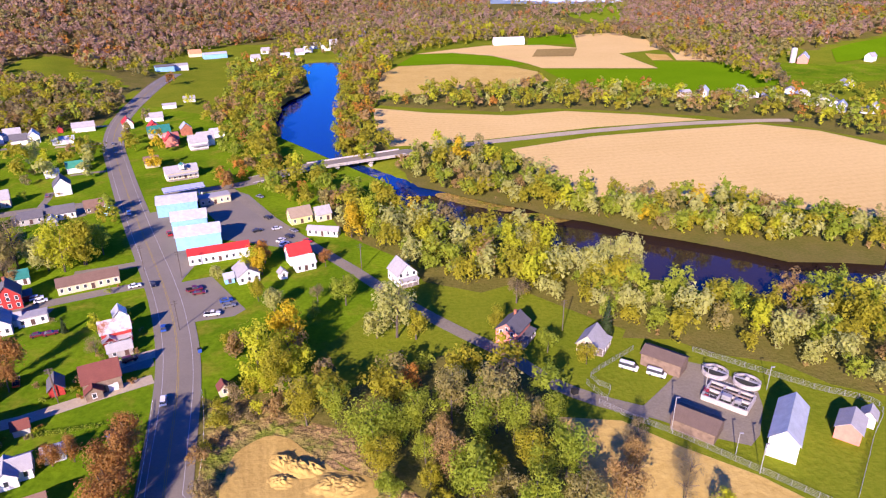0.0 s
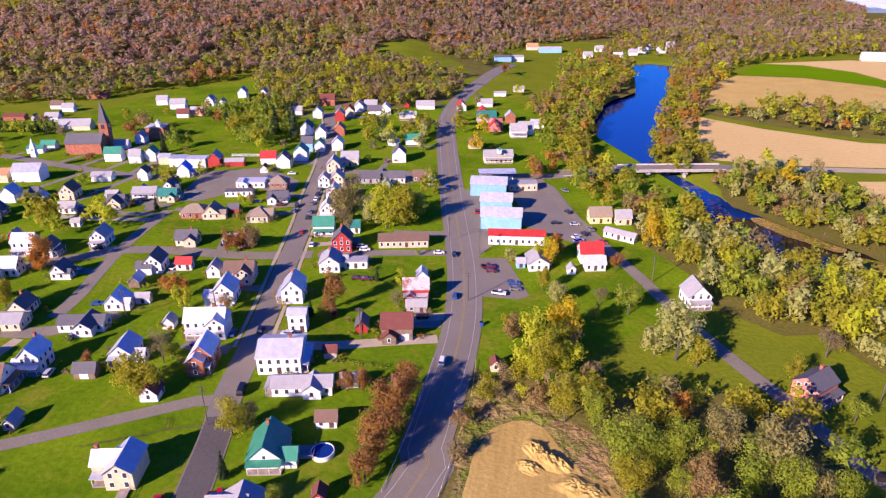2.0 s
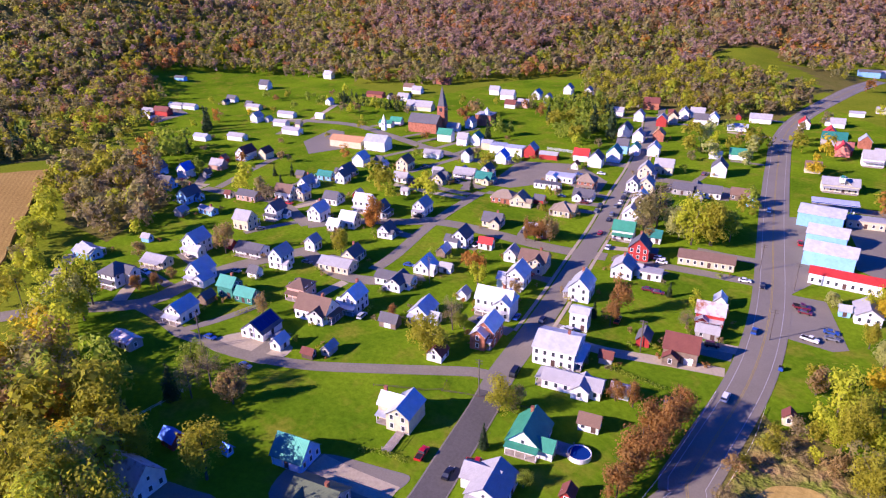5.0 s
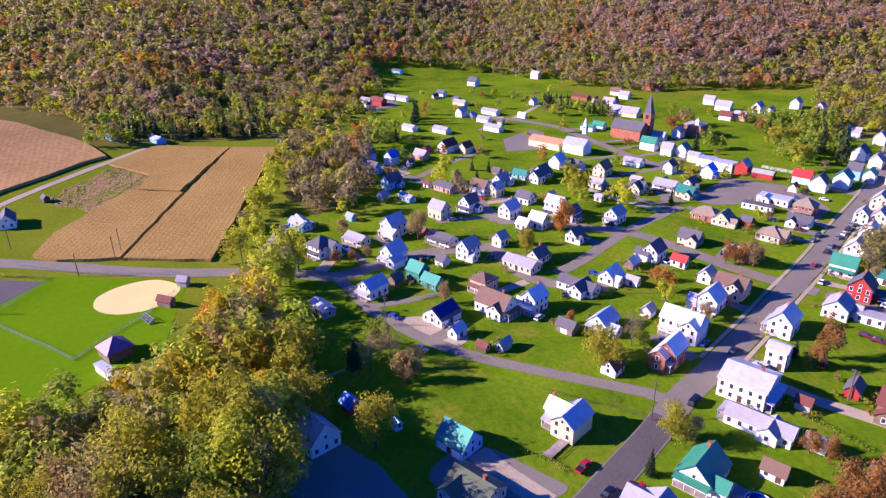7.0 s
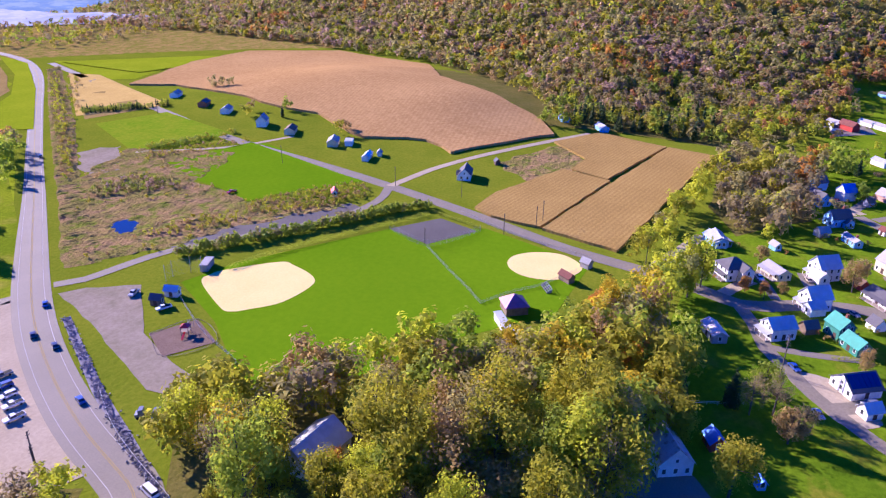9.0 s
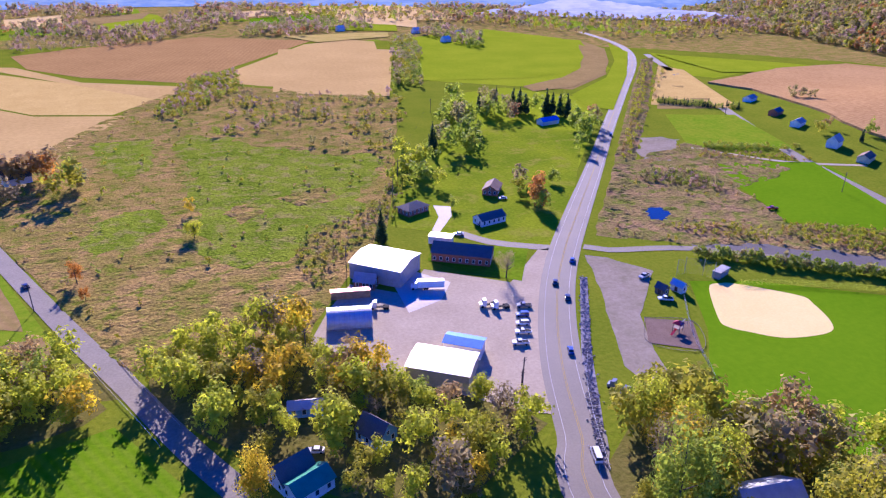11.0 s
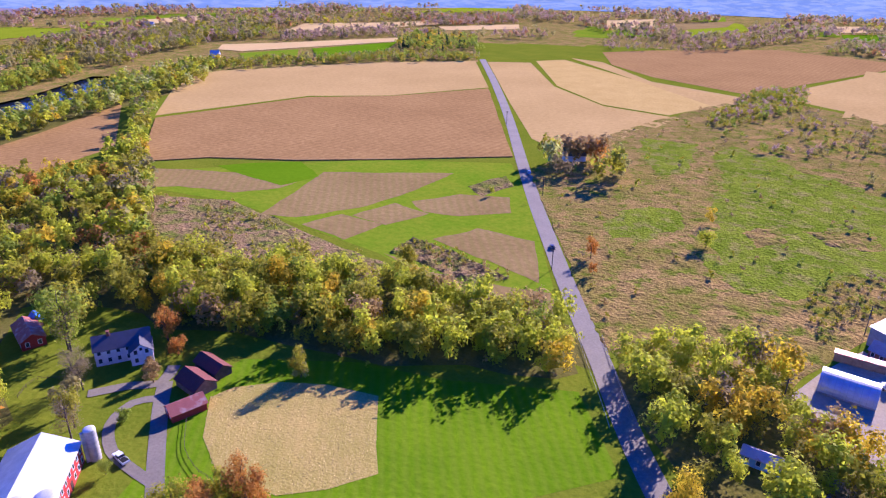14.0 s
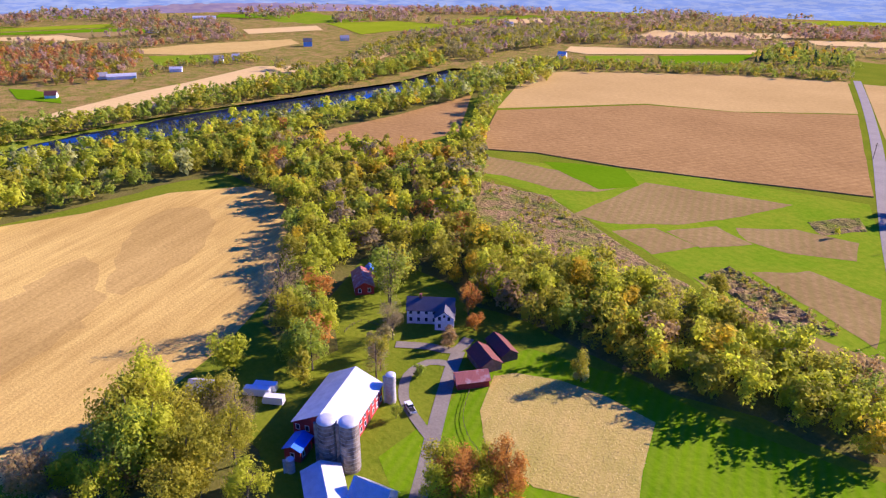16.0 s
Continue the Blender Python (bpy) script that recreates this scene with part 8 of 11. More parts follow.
wood([(-131.9, -103.3), (-151.1, -82.6), (-170.5, -60.6), (-183.5, -41.8), (-191.6, -21.0), (-211.8, -8.5), (-241.1, 3.4), (-234.1, 10.7), (-205.6, 7.8), (-187.7, 16.8), (-165.8, 16.8), (-151.6, 4.8), (-127.3, 0.5), (-105.5, -4.9), (-79.1, -81.4), (-93.3, -97.2), (-119.2, -120.1)], 8.9, dict(olive=6, lime=1.6, yellow=1.0, brown=1.5, bare=1.2, green=3, dull=3, orange=0.4), own=149, size=1.64, gap=1.0)
wood([(-448.3, 37.7), (-426.7, 38.3), (-330.3, 20.7), (-283.1, 11.2), (-252, 4), (-262.7, -5.1), (-310.9, 3.6)], 8.2, dict(lime=3, olive=4, dull=2), size=1.15, floor=False)
wood([(-489.5, 42.1), (-483.0, 82.0), (-547.9, 120.7), (-626.2, 148.9), (-640.7, 82.5), (-581.4, 40.5)], 12, dict(olive=4, dull=3, lime=1.5, russet=1, green=2), size=1.3, floor=False)
wood([(-483.4, -86.0), (-537.8, -86.2), (-549.5, -16.1), (-537.9, 38.9), (-475.2, 40.4), (-489.2, -3.0), (-494.8, -44.5)], 9, dict(olive=2, green=5, fir=4, dull=3), size=1.35)
wood([(-740, -250), (-653, -173), (-515, -81), (-499, 48), (-554, 98), (-678, 124), (-871, 69), (-948, -142), (-888, -284)], 14.2, dict(olive=5, green=2, brown=3, bare=2, lime=1), floor=True, size=1.26)
wood([(-519.8, 261.3), (-444.2, 283.1), (-454.0, 290.4), (-529.8, 270.2)], 4.6, dict(fir=4, green=3), size=0.85, floor=False, label='dark row of conifers', gap=0.6)
wood([(-389.1, 381.2), (-367, 424), (-299.2, 371.8), (-298.4, 324.9), (-322.4, 319.5)], 12.1, dict(green=5, olive=3, fir=1), floor=False, lod=0, size=1.26)
wood([(-395, 486), (-383, 590), (-287, 537), (-267, 494), (-301, 470), (-309, 444), (-359, 458)], 12.1, dict(olive=4, lime=0.7, bare=2, green=1), floor=True, size=1.26)
wood([(185.1, -188.6), (151.6, -195.1), (136.8, -203.3), (107.7, -200.2), (89.7, -204.7), (60.7, -199.6), (30.9, -194.8), (17.6, -173.2), (24.0, -168.5), (51.8, -164.0), (74.5, -157.3), (105.9, -155.2), (127.3, -155.9), (157.1, -152.5)], 7.6, dict(olive=3, lime=8, yellow=1.6, bare=0.4, brown=0.5, green=1), size=1.2)
wood([(7.7, -186.5), (-20.6, -196.2), (-38.9, -191.3), (-46.2, -171.8), (-53.5, -159.2), (-62.6, -146.8), (-73.8, -140.2), (-84.8, -132.0), (-88.3, -119.5), (-61.2, -103.3), (-44.0, -105.9), (-27.7, -118.1), (-13.2, -137.7), (1.7, -159.1)], 7.3, dict(olive=3, lime=8, yellow=1.6, bare=0.5, brown=0.7, green=1), size=1.2, gap=1.2)
wood([(-78, -571), (-101, -597), (-133, -521), (-164, -477), (-147, -424), (-121, -467), (-87, -509)], 13.5, dict(olive=2, bare=3, green=1), size=0.63, floor=False)
wood([(373.2, -154.7), (419, -220), (364.8, -222.3), (331.2, -233.7), (304.0, -265.7), (319.8, -313.1), (294.1, -299.4), (202.4, -205.4), (174.8, -197.8), (152.4, -193.6), (115.5, -213.1), (84.2, -209.5), (56.7, -198.5), (30.7, -199.9), (13.1, -201.1), (7.6, -176.0), (24.3, -178.3), (45.1, -170.4), (63.4, -175.2), (84.5, -173.2), (114.3, -159.9), (133.7, -156.1), (149.9, -150.0), (165.4, -156.0), (202.8, -152.4), (206.7, -143.7), (186.9, -114.3), (155.8, -98.1), (155.8, -83.7), (187.7, -88.6), (217.8, -114.7), (265.6, -143.3), (327.0, -155.4)], 8.4, dict(olive=5, bare=0.5, lime=5, yellow=1.1, brown=0.8, green=1, orange=0.2), size=1.2)
wood([(149.8, -10.0), (160.8, -31.0), (175.3, -40.3), (168.4, -52.2), (146.7, -55.6), (129.6, -56.4), (111.7, -48.2), (118.7, -17.3), (141.7, 8.5)], 10.1, dict(olive=3, lime=2, bare=2, brown=1), own=149, size=1.26)
wood([(470, -11), (448, -62), (436, -130), (439, -172), (449, -228), (438, -311), (491, -481), (504, -555), (491, -636), (419, -510), (416, -419), (405, -319), (392.7, -226.7), (352.6, -165.1), (353.8, -116.8), (346.9, -78.1), (346.0, -41.7), (357.4, -1.4)], 9.2, dict(green=4, olive=4, lime=4, yellow=0.3, pale=2), size=1.32)
wood([(523, -557), (497, -643), (406, -677), (335, -730), (242, -788), (232, -759), (345, -688), (451, -585)], 12.1, dict(olive=3, green=2, brown=1), size=0.88, floor=False)
wood([(674, -867), (655, -1058), (497, -1269), (375, -1356), (354, -1286), (516, -1100), (606, -981), (578, -809)], 16.2, dict(olive=3, bare=3, brown=2), floor=False, size=1.26)
wood([(-295, -1453), (-668, -1391), (-1084, -1168), (-1000, -780), (-712, -767), (-518, -1087), (-242, -1215)], 20.2, dict(olive=3, brown=3, bare=3, green=2), floor=False, size=1.26)
wood([(-521, -570), (-566, -590), (-348.4, -382.3), (-280.0, -312.9), (-274.6, -317.6)], 10.8, dict(olive=2, brown=2, bare=2), size=0.5, floor=False)
wood([(77.7, -366.3), (40, -484), (8, -544), (-56, -664), (-213, -535), (-133.8, -344.8), (-100.9, -267.9), (-64.1, -219.8), (-39.7, -184.4), (5.7, -183.1), (18.0, -200.8), (36.7, -257.3)], 15, dict(brown=3, bare=2, olive=6, green=2), size=0.32, floor=False, clump=True, name='bushes', label='low weedy bushes on scrubland', lod=2)
wood([(-272.2, -306.6), (-338.6, -327.3), (-353.6, -256.3), (-295.9, -242.6), (-277.3, -197.5), (-292.8, -137.8), (-246.0, -179.8), (-211.9, -196.4), (-185.6, -218.9)], 8.8, dict(brown=4, bare=1, olive=4), size=0.28, floor=False, clump=True, name='bushes', label='low weedy bushes on waste ground', lod=2)
wood([(250.4, -256.2), (202.6, -261.6), (140.5, -235.8), (103.5, -222.3), (94.8, -199.2), (134.9, -199.7), (181.7, -180.7)], 8.1, dict(olive=5, brown=2, lime=1.5), size=0.32, floor=False, clump=True, name='bushes', label='low weedy bushes at the field edge', lod=2)
wood([(102.3, -242.2), (98.6, -252.4), (63.3, -237.7), (52.6, -232.1), (55.1, -225.4), (79.3, -229.2)], 4.0, dict(olive=3, brown=2), size=0.28, floor=False, name='bushes', label='row of dark bushes', lod=2)
wood([(-266.5, -190.3), (-289.3, -164.9), (-306.4, -144.1), (-295.3, -135.8), (-276.6, -158.0), (-259.1, -176.0)], 5.4, dict(olive=3, brown=3, lime=1), size=0.38, floor=False, name='bushes', label='weedy bank', lod=2)
wood([(-479, 520), (-393, 432), (-348, 398), (-327, 404), (-340, 457), (-307, 446), (-273, 435), (-270, 470), (-250, 478), (-257, 523), (-268, 565), (-290, 596), (-320, 583), (-364, 583), (-429, 650), (-447, 633), (-441, 565), (-467, 550)], 10.5, dict(olive=4, dull=3, lime=0.7, bare=2, green=1.5), size=1.15)
wood([(-400, 748), (-370, 706), (-302, 642), (-272, 621), (-287, 669), (-315, 725), (-307, 766), (-310, 845), (-336, 918), (-386, 933), (-424, 865), (-429, 801)], 12, dict(olive=4, mauve=3, dull=3, bare=1), size=1.1, floor=False)
wood([(-236, 748), (-205, 643), (-183, 570), (-166, 520), (-140, 458), (-124, 411), (-114, 407), (-99, 380), (-106, 430), (-124, 484), (-132, 553), (-120, 604), (-152, 736), (-187, 743), (-214, 735)], 10.5, dict(olive=4, green=3, lime=0.35, brown=1.5, orange=0.25), size=1.2)
wood([(-116, 759), (-86, 708), (-71, 725), (-54, 754), (-35, 838), (3, 874), (56, 924), (116, 992), (179, 1034), (191, 1110), (105, 1146), (-5, 1094), (-70, 1013), (-116, 856)], 13, dict(olive=3, mauve=3, dull=4, lime=0.245), size=1.3, floor=False)
wood([(249, 1128), (306, 1104), (336, 955), (337, 804), (328, 654), (310, 625), (309, 746), (299, 888), (270, 1002)], 10, dict(bare=3, mauve=6, dull=1.5), size=1.1, floor=False)
wood([(-168, 913), (-146, 969), (-70, 1013), (-5, 1094), (-26, 1280), (-149, 1277), (-203, 1118)], 13, dict(mauve=4, dull=4, olive=1), size=1.3, floor=False)
wood([(-203.9, -185.2), (-208.7, -187.9), (-250, -154.6), (-291.6, -121.3), (-301.4, -106.2), (-297.2, -104.4), (-286.2, -118.6), (-244.2, -150.7)], 1.8, dict(green=5, dull=1), size=0.5, floor=False, lod=1, gap=0.6, name="hedge_row", label="tall dark hedge behind the ball ground")
wood([(-405.4, -432.8), (-416, -444.1), (-459.6, -394.6), (-448.8, -383.9)], 2.4, dict(green=3, fir=2), size=0.42, floor=False, lod=1, gap=0.6, name="hedge_row", label="dark hedge across the field")
wood([(-336.1, -309.7), (-343.7, -317.9), (-396.3, -287.7), (-389.9, -279.8)], 2.4, dict(green=3, olive=2), size=0.36, floor=False, lod=1, gap=0.6, name="hedge_row", label="dark hedge across the field")
wood([(-319, -296.8), (-333.2, -308.1), (-383.5, -268.1), (-376, -260.3)], 3, dict(olive=3, brown=3), size=0.26, floor=False, lod=1, gap=0.6, name="bushes", label="weedy bushes along a track")
wood([(-259.2, -187.2), (-270.8, -195), (-293.4, -183.9), (-321.8, -162.7), (-318.6, -148.3), (-303.6, -141.4), (-281.3, -155.6)], 3.2, dict(olive=3, brown=3, lime=1, green=2), size=0.3, floor=False, lod=1, gap=0.6, name="bushes", label="weedy bank with shrubs")
wood([(-216.1, -216.5), (-252.6, -204.7), (-257.7, -188.6), (-252.3, -182.7), (-224.4, -202.4)], 3.2, dict(lime=3, olive=3, brown=1), size=0.3, floor=False, lod=1, gap=0.6, name="bushes", label="yellow green shrubs by the gravel lot")
# Bushes put in for the shaded face of the dug bank.
wood([(-250.1, -274.8), (-266.5, -287.6), (-290.5, -282.6), (-294.4, -257.7), (-282.4, -242.6), (-267, -259.5)], 3.4, dict(dull=3, green=3, mauve=2), size=0.38, floor=False, lod=1, gap=0.6, name="bushes", label="shrubs added for the shaded spoil bank")
wood([(-270.3, -312.7), (-367.5, -421.1), (-541.4, -608.8), (-546.7, -604.8), (-374.7, -415.1), (-275.1, -308.4)], 5, dict(lime=3, olive=2, brown=1.5), size=0.4, floor=False, lod=1, gap=0.6, name="bushes", label="yellow shrubs along the highway")
wood([(-201.3, -533.6), (-251.2, -650), (-340.3, -878.4), (-366.3, -913.9), (-300.9, -739.5), (-236.8, -591.6)], 9, dict(olive=3, green=2, mauve=2), size=0.9, floor=False, lod=1)
wood([(-413.2, -955.9), (-481.4, -1012.6), (-479.6, -878.6), (-421.6, -768.8), (-417.3, -822.8)], 9, dict(dull=3, green=3, mauve=2), size=1.1, floor=False, lod=1)
wood([(-161.3, -548.5), (-185.4, -573.3), (-219.6, -557.8), (-195.5, -467.9), (-157.7, -398.3), (-137.6, -355.1), (-131.3, -383.6), (-142.1, -459.7)], 8, dict(olive=4, dull=3, green=2, brown=2), size=0.62, floor=False, lod=1, gap=0.6, name="bushes", label="tall shrubs on scrubland", clump=True)
wood([(-50.2, -431.5), (-74.8, -555.5), (-94.8, -605.1), (-125.3, -563.6), (-164, -559.2), (-142.3, -474.8), (-99.4, -468.2), (-68.1, -431.5)], 8, dict(olive=3, mauve=3, dull=3, green=1), size=0.5, floor=False, lod=1, gap=0.6, name="bushes", label="tall shrubs on scrubland", clump=True)
wood([(-15.5, -535.4), (-61.8, -684.2), (-108.6, -708.5), (-99.1, -618.5), (-62.1, -564.4), (-36.7, -518.9)], 6, dict(olive=3, mauve=2, green=2), size=0.62, floor=False, lod=1, gap=0.6, name="bushes", label="hedgerow of shrubs at the field corner")
wood([(-229.7, -580.4), (-348.8, -890.7), (-387.3, -922.3), (-331.1, -764), (-251, -573.1)], 8, dict(green=3, dull=3, olive=2), size=0.95, floor=False, lod=1, gap=0.6, name="woods", label="dark hedgerow trees between fields")
wood([(-49.2, -246.5), (-62, -270.5), (-83.5, -282.7), (-108.3, -302.9), (-131.7, -336.8), (-131.8, -320.9), (-103.6, -270.5), (-74.9, -245), (-55.3, -219.4)], 4.6, dict(olive=4, green=3, bare=2), size=0.32, floor=False, lod=1, gap=0.6, name="bushes", label="vines and shrubs at the edge of the yard")
wood([(106.8, -234.3), (103.8, -250.8), (81.6, -244.5), (53, -227.3), (65, -218.4), (85.4, -226.8)], 3, dict(dull=3, olive=2, brown=2), size=0.17, floor=False, lod=1, gap=0.6, name="bushes", label="dry weeds on a plot")
wood([(234.2, -257.6), (201.3, -262.3), (170.9, -243.8), (141.5, -236.2), (105.4, -225.1), (101.5, -210.2), (150, -209.1), (188.5, -199.1)], 4.8, dict(olive=4, brown=2, lime=1.5), size=0.22, floor=False, lod=1, gap=0.6, name="bushes", label="low weeds at the field edge", clump=True)
wood([(738, -109.6), (990, -155.9), (1026, -213.4), (868, -286.7), (792, -273.3), (728, -231.5), (684, -185.6), (700, -156.3)], 10.5, dict(dull=3, russet=3, orange=0.8, olive=2, mauve=2), size=1.2, floor=False, lod=1)
wood([(488, -57.3), (493, -70.5), (496, -121.2), (516, -209.9), (517, -296.2), (515, -406), (541, -497), (614, -554), (603, -476), (581, -359.6), (582, -310.3), (560, -229.1), (523, -129.1), (535, -78.8), (524, -63.7)], 7.6, dict(green=4, olive=3, lime=2, yellow=0.2), size=1.25, floor=False, lod=1)
wood([(661, -213.5), (720, -269), (707, -365.8), (734, -387.5), (754, -334.3), (738, -264.2), (711, -225.6)], 9, dict(green=3, olive=3, dull=1, russet=0.5), size=0.9, floor=False, lod=1)
wood([(682, -358.9), (616, -381.5), (632, -421), (700, -500), (767, -607), (756, -687), (699, -635), (654, -534), (626, -447), (584, -387.9), (583, -347.7)], 9.5, dict(olive=4, dull=3, green=1), size=1.15, floor=False, lod=1)
wood([(480, -573), (421, -646), (369.9, -674), (325.5, -724), (226, -761), (239.6, -802), (339.3, -780), (396.8, -721), (488, -633)], 7.5, dict(green=3, olive=4, dull=2), size=0.8, floor=False, lod=1)
wood([(350.9, -812), (386.3, -881), (375.2, -973), (331, -943), (291.8, -944), (249.2, -848), (305.2, -803)], 11, dict(green=4, fir=1.2, yellow=0.6, olive=2), size=1.15, floor=False, lod=1)
wood([(524, -811), (568, -876), (528, -949), (448, -1031), (410, -957)], 9, dict(mauve=5, bare=1, dull=2), size=1, floor=False, lod=1)
wood([(434, -1095), (436, -1232), (365.8, -1325), (329, -1346), (290.4, -1202), (386.5, -1100)], 10, dict(mauve=4, russet=2, dull=2), size=1.1, floor=False, lod=1)
wood([(552, -560), (597, -655), (591, -715), (603, -778), (551, -844), (622, -961), (732, -1036), (726, -934), (738, -808), (709, -683), (699, -635), (598, -544)], 11, dict(olive=4, dull=4, green=1, mauve=1), size=1.3, floor=False, lod=1)
wood([(767, -607), (812, -737), (784, -858), (775, -995), (725, -1095), (651, -1034), (738, -948), (738, -808), (709, -683), (699, -635)], 13, dict(dull=4, mauve=3, olive=1), size=1.2, floor=False, lod=1)
wood([(965, -292.1), (956, -363.1), (952, -479), (907, -447), (921, -349.1), (903, -299.2)], 10, dict(mauve=4, russet=2, dull=2), size=1, floor=False, lod=1)
wood([(-154, -991), (-197.7, -1118), (-327, -1160), (-391.5, -1097), (-372.1, -1039), (-282.8, -1022)], 12, dict(dull=4, mauve=3, green=2), size=1.1, floor=False, lod=1)
wood([(5.1, -931), (-5.9, -1065), (-70.7, -1176), (-161.9, -1251), (-155.7, -1126), (-88, -1038), (-52.7, -978)], 11, dict(dull=4, mauve=3, olive=1), size=1.1, floor=False, lod=1)
wood([(108.8, -911), (125.4, -1085), (31, -1155), (2.4, -1048), (1.5, -943)], 13, dict(mauve=3, dull=3, bare=1), size=0.7, floor=False, lod=1)
wood([(409.9, -422.0), (395.3, -428.8), (325, -330), (308, -318), (262, -268), (226, -228), (208.3, -204.5), (212.2, -188.9), (277.1, -255.0), (321, -318)], 7.4, dict(olive=4, green=2, lime=2, dull=3, yellow=0.3), size=1.3, floor=False, lod=1)
far_trees = []
for k in range(9000):
    b, d = rng.uniform(148, 266), math.sqrt(rng.uniform(1010 ** 2, 1560 ** 2))
    x, y = -math.sin(radians(b)) * d, math.cos(radians(b)) * d
    if noise.noise((x * 0.006, y * 0.006, 2.0)) > -0.02 + 0.25 * smooth(1300, 1000, d) and not any(inside(x, y, q) for q in FIELD_PLOTS):
        far_trees.append((x, y, rng.choices(["mauve", "dull", "russet", "bare"], [5, 5, 1.2, 1])[0], rng.uniform(0.9, 1.5)))
for k in range(2600):
    b, d = rng.uniform(-44, 14), math.sqrt(rng.uniform(1000 ** 2, 1520 ** 2))
    x, y = -math.sin(radians(b)) * d, math.cos(radians(b)) * d
    if noise.noise((x * 0.006, y * 0.006, 2.0)) > -0.2 and hill(x, y) < 8 and river_gap(x, y) > 6 and not any(inside(x, y, q) for q in FIELD_PLOTS):
        far_trees.append((x, y, rng.choices(["mauve", "dull", "russet", "bare"], [5, 4, 1.2, 1])[0], rng.uniform(0.9, 1.5)))
stuff_trees("far_woods", far_trees, "far brown and olive woods between the fields", 2)
wood([(-103.5, 358.8), (-115.7, 419.8), (-125.6, 558.2), (-136.4, 730.1), (-121.1, 791.9), (-104.5, 773.8), (-111.7, 632.2), (-111.7, 546.4), (-105.8, 433), (-91.3, 355.3)], 6.0, dict(olive=4, green=3, lime=0.7, brown=1), size=0.85, floor=False, gap=1.0, label="trees overhanging the river bank")
wood([(-58.7, 369.5), (-75.9, 446.1), (-93.3, 556.2), (-107.1, 692.9), (-108.8, 758.1), (-97.5, 757.1), (-81.7, 603.3), (-56.6, 445.1), (-42.7, 379.8)], 6.0, dict(olive=4, green=2, lime=0.7, orange=0.8), size=0.85, floor=False, gap=1.0, label="trees overhanging the river bank")
# single trees
tree(148.2, -55, "pale", 0.8)
tree(138.9, -57.3, "bare", 1)
tree(146.1, -49.3, "olive", 0.8)
tree(160.9, -43.1, "lime", 1.35)
tree(149.3, -34.1, "olive", 1.2)
tree(135.6, -35.8, "lime", 1.1)
tree(145, -16.5, "lime", 1.1)
tree(95.4, -144.1, "bare", 0.5)
tree(-18.4, -286.7, "lime", 0.9)
tree(16.6, -361.7, "lime", 0.5)
tree(-31.6, -499.4, "green", 0.6)
tree(-52.9, -461, "green", 0.7)
tree(-64.8, -466, "green", 0.7)
tree(66.4, -377.7, "pale", 1.75)
tree(55.0, -394.3, "brown", 2.0)
tree(32.0, -378.9, "green", 1.9)
tree(42.5, -389.6, "orange", 1.6)
tree(59.6, -365.7, "bare", 1.3)
tree(55.4, -365.2, "bare", 1.3)
tree(27.6, -375.2, "dull", 1.3)
tree(-308.6, 349.5, "fir", 2.0)
tree(-316.2, 351.3, "green", 1.5)
tree(-300.7, 318.2, "green", 1.4)
tree(-295.7, 319.9, "olive", 1.4)
tree(-309.6, 361.3, "green", 1.4)
tree(-393.0, 370.4, "dull", 1.1)
tree(-222.1, 358.0, "pale", 1.6)
tree(-209.1, 380.7, "pale", 1.5)
tree(-201.7, 359.6, "pale", 1.3)
tree(-172.3, 242.3, "bare", 1.7)
tree(-173.6, 237.1, "dull", 1.5)
tree(-342.6, 299.2, "green", 1.3)
tree(-285.9, 236.1, "olive", 1.3)
tree(-162.5, 302.3, "green", 1.1)
tree(-194.7, 190.4, "rust", 0.9)
tree(-191.2, 193.8, "brown", 0.9)
tree(-178.6, 405.9, "yellow", 1.4)
tree(-209.7, 436.3, "dull", 1.2)
tree(-360.5, 438.1, "green", 1.3)
tree(-377.8, 310.6, "green", 1.1)
tree(-254.8, 425.5, "green", 1.1)
tree(-259.8, 510.2, "dull", 1.4)
tree(-422.1, 95.5, "green", 1.9)
tree(-419.4, 86.8, "dull", 1.8)
tree(-432.5, 103.3, "green", 1.6)
tree(-482.6, 139.0, "fir", 1.6)
tree(-340.1, 113.2, "lime", 1.5)
tree(-323.1, 116.2, "dull", 1.4)
tree(-295.1, 171.2, "olive", 1.9)
tree(-272.7, 183.5, "lime", 1.6)
tree(-255.4, 140.5, "orange", 1.1)
tree(-387.8, 103.3, "green", 1.2)
tree(-354.1, 85.9, "dull", 1.1)
tree(-244.1, 118.6, "brown", 1.0)
tree(-328.7, 55.9, "dull", 1.8)
tree(-309.7, 54.4, "bare", 1.6)
tree(-277.7, -444.7, "fir", 1.7)
tree(-280.8, -440.3, "fir", 1.6)
tree(-294.9, -434.1, "fir", 1.6)
tree(-298.1, -429.6, "fir", 1.7)
tree(-301.7, -424.5, "fir", 1.6)
tree(-305.2, -419.3, "fir", 1.7)
tree(-248.1, -439.2, "green", 1.7)
tree(-252.2, -433.3, "green", 1.6)
tree(-248.3, -449.5, "dull", 1.6)
tree(-261.4, -430.4, "bare", 1.5)
tree(-267.1, -433.0, "russet", 1.3)
tree(-236.9, -476.8, "green", 1.9)
tree(-228.8, -446.9, "green", 1.9)
tree(-220.7, -420.7, "green", 1.8)
tree(-212.5, -397.7, "green", 1.6)
tree(-209.9, -418.7, "dull", 1.9)
tree(-211.0, -435.0, "green", 1.9)
tree(-191.2, -360.0, "green", 1.6)
tree(-203.4, -386.8, "green", 1.7)
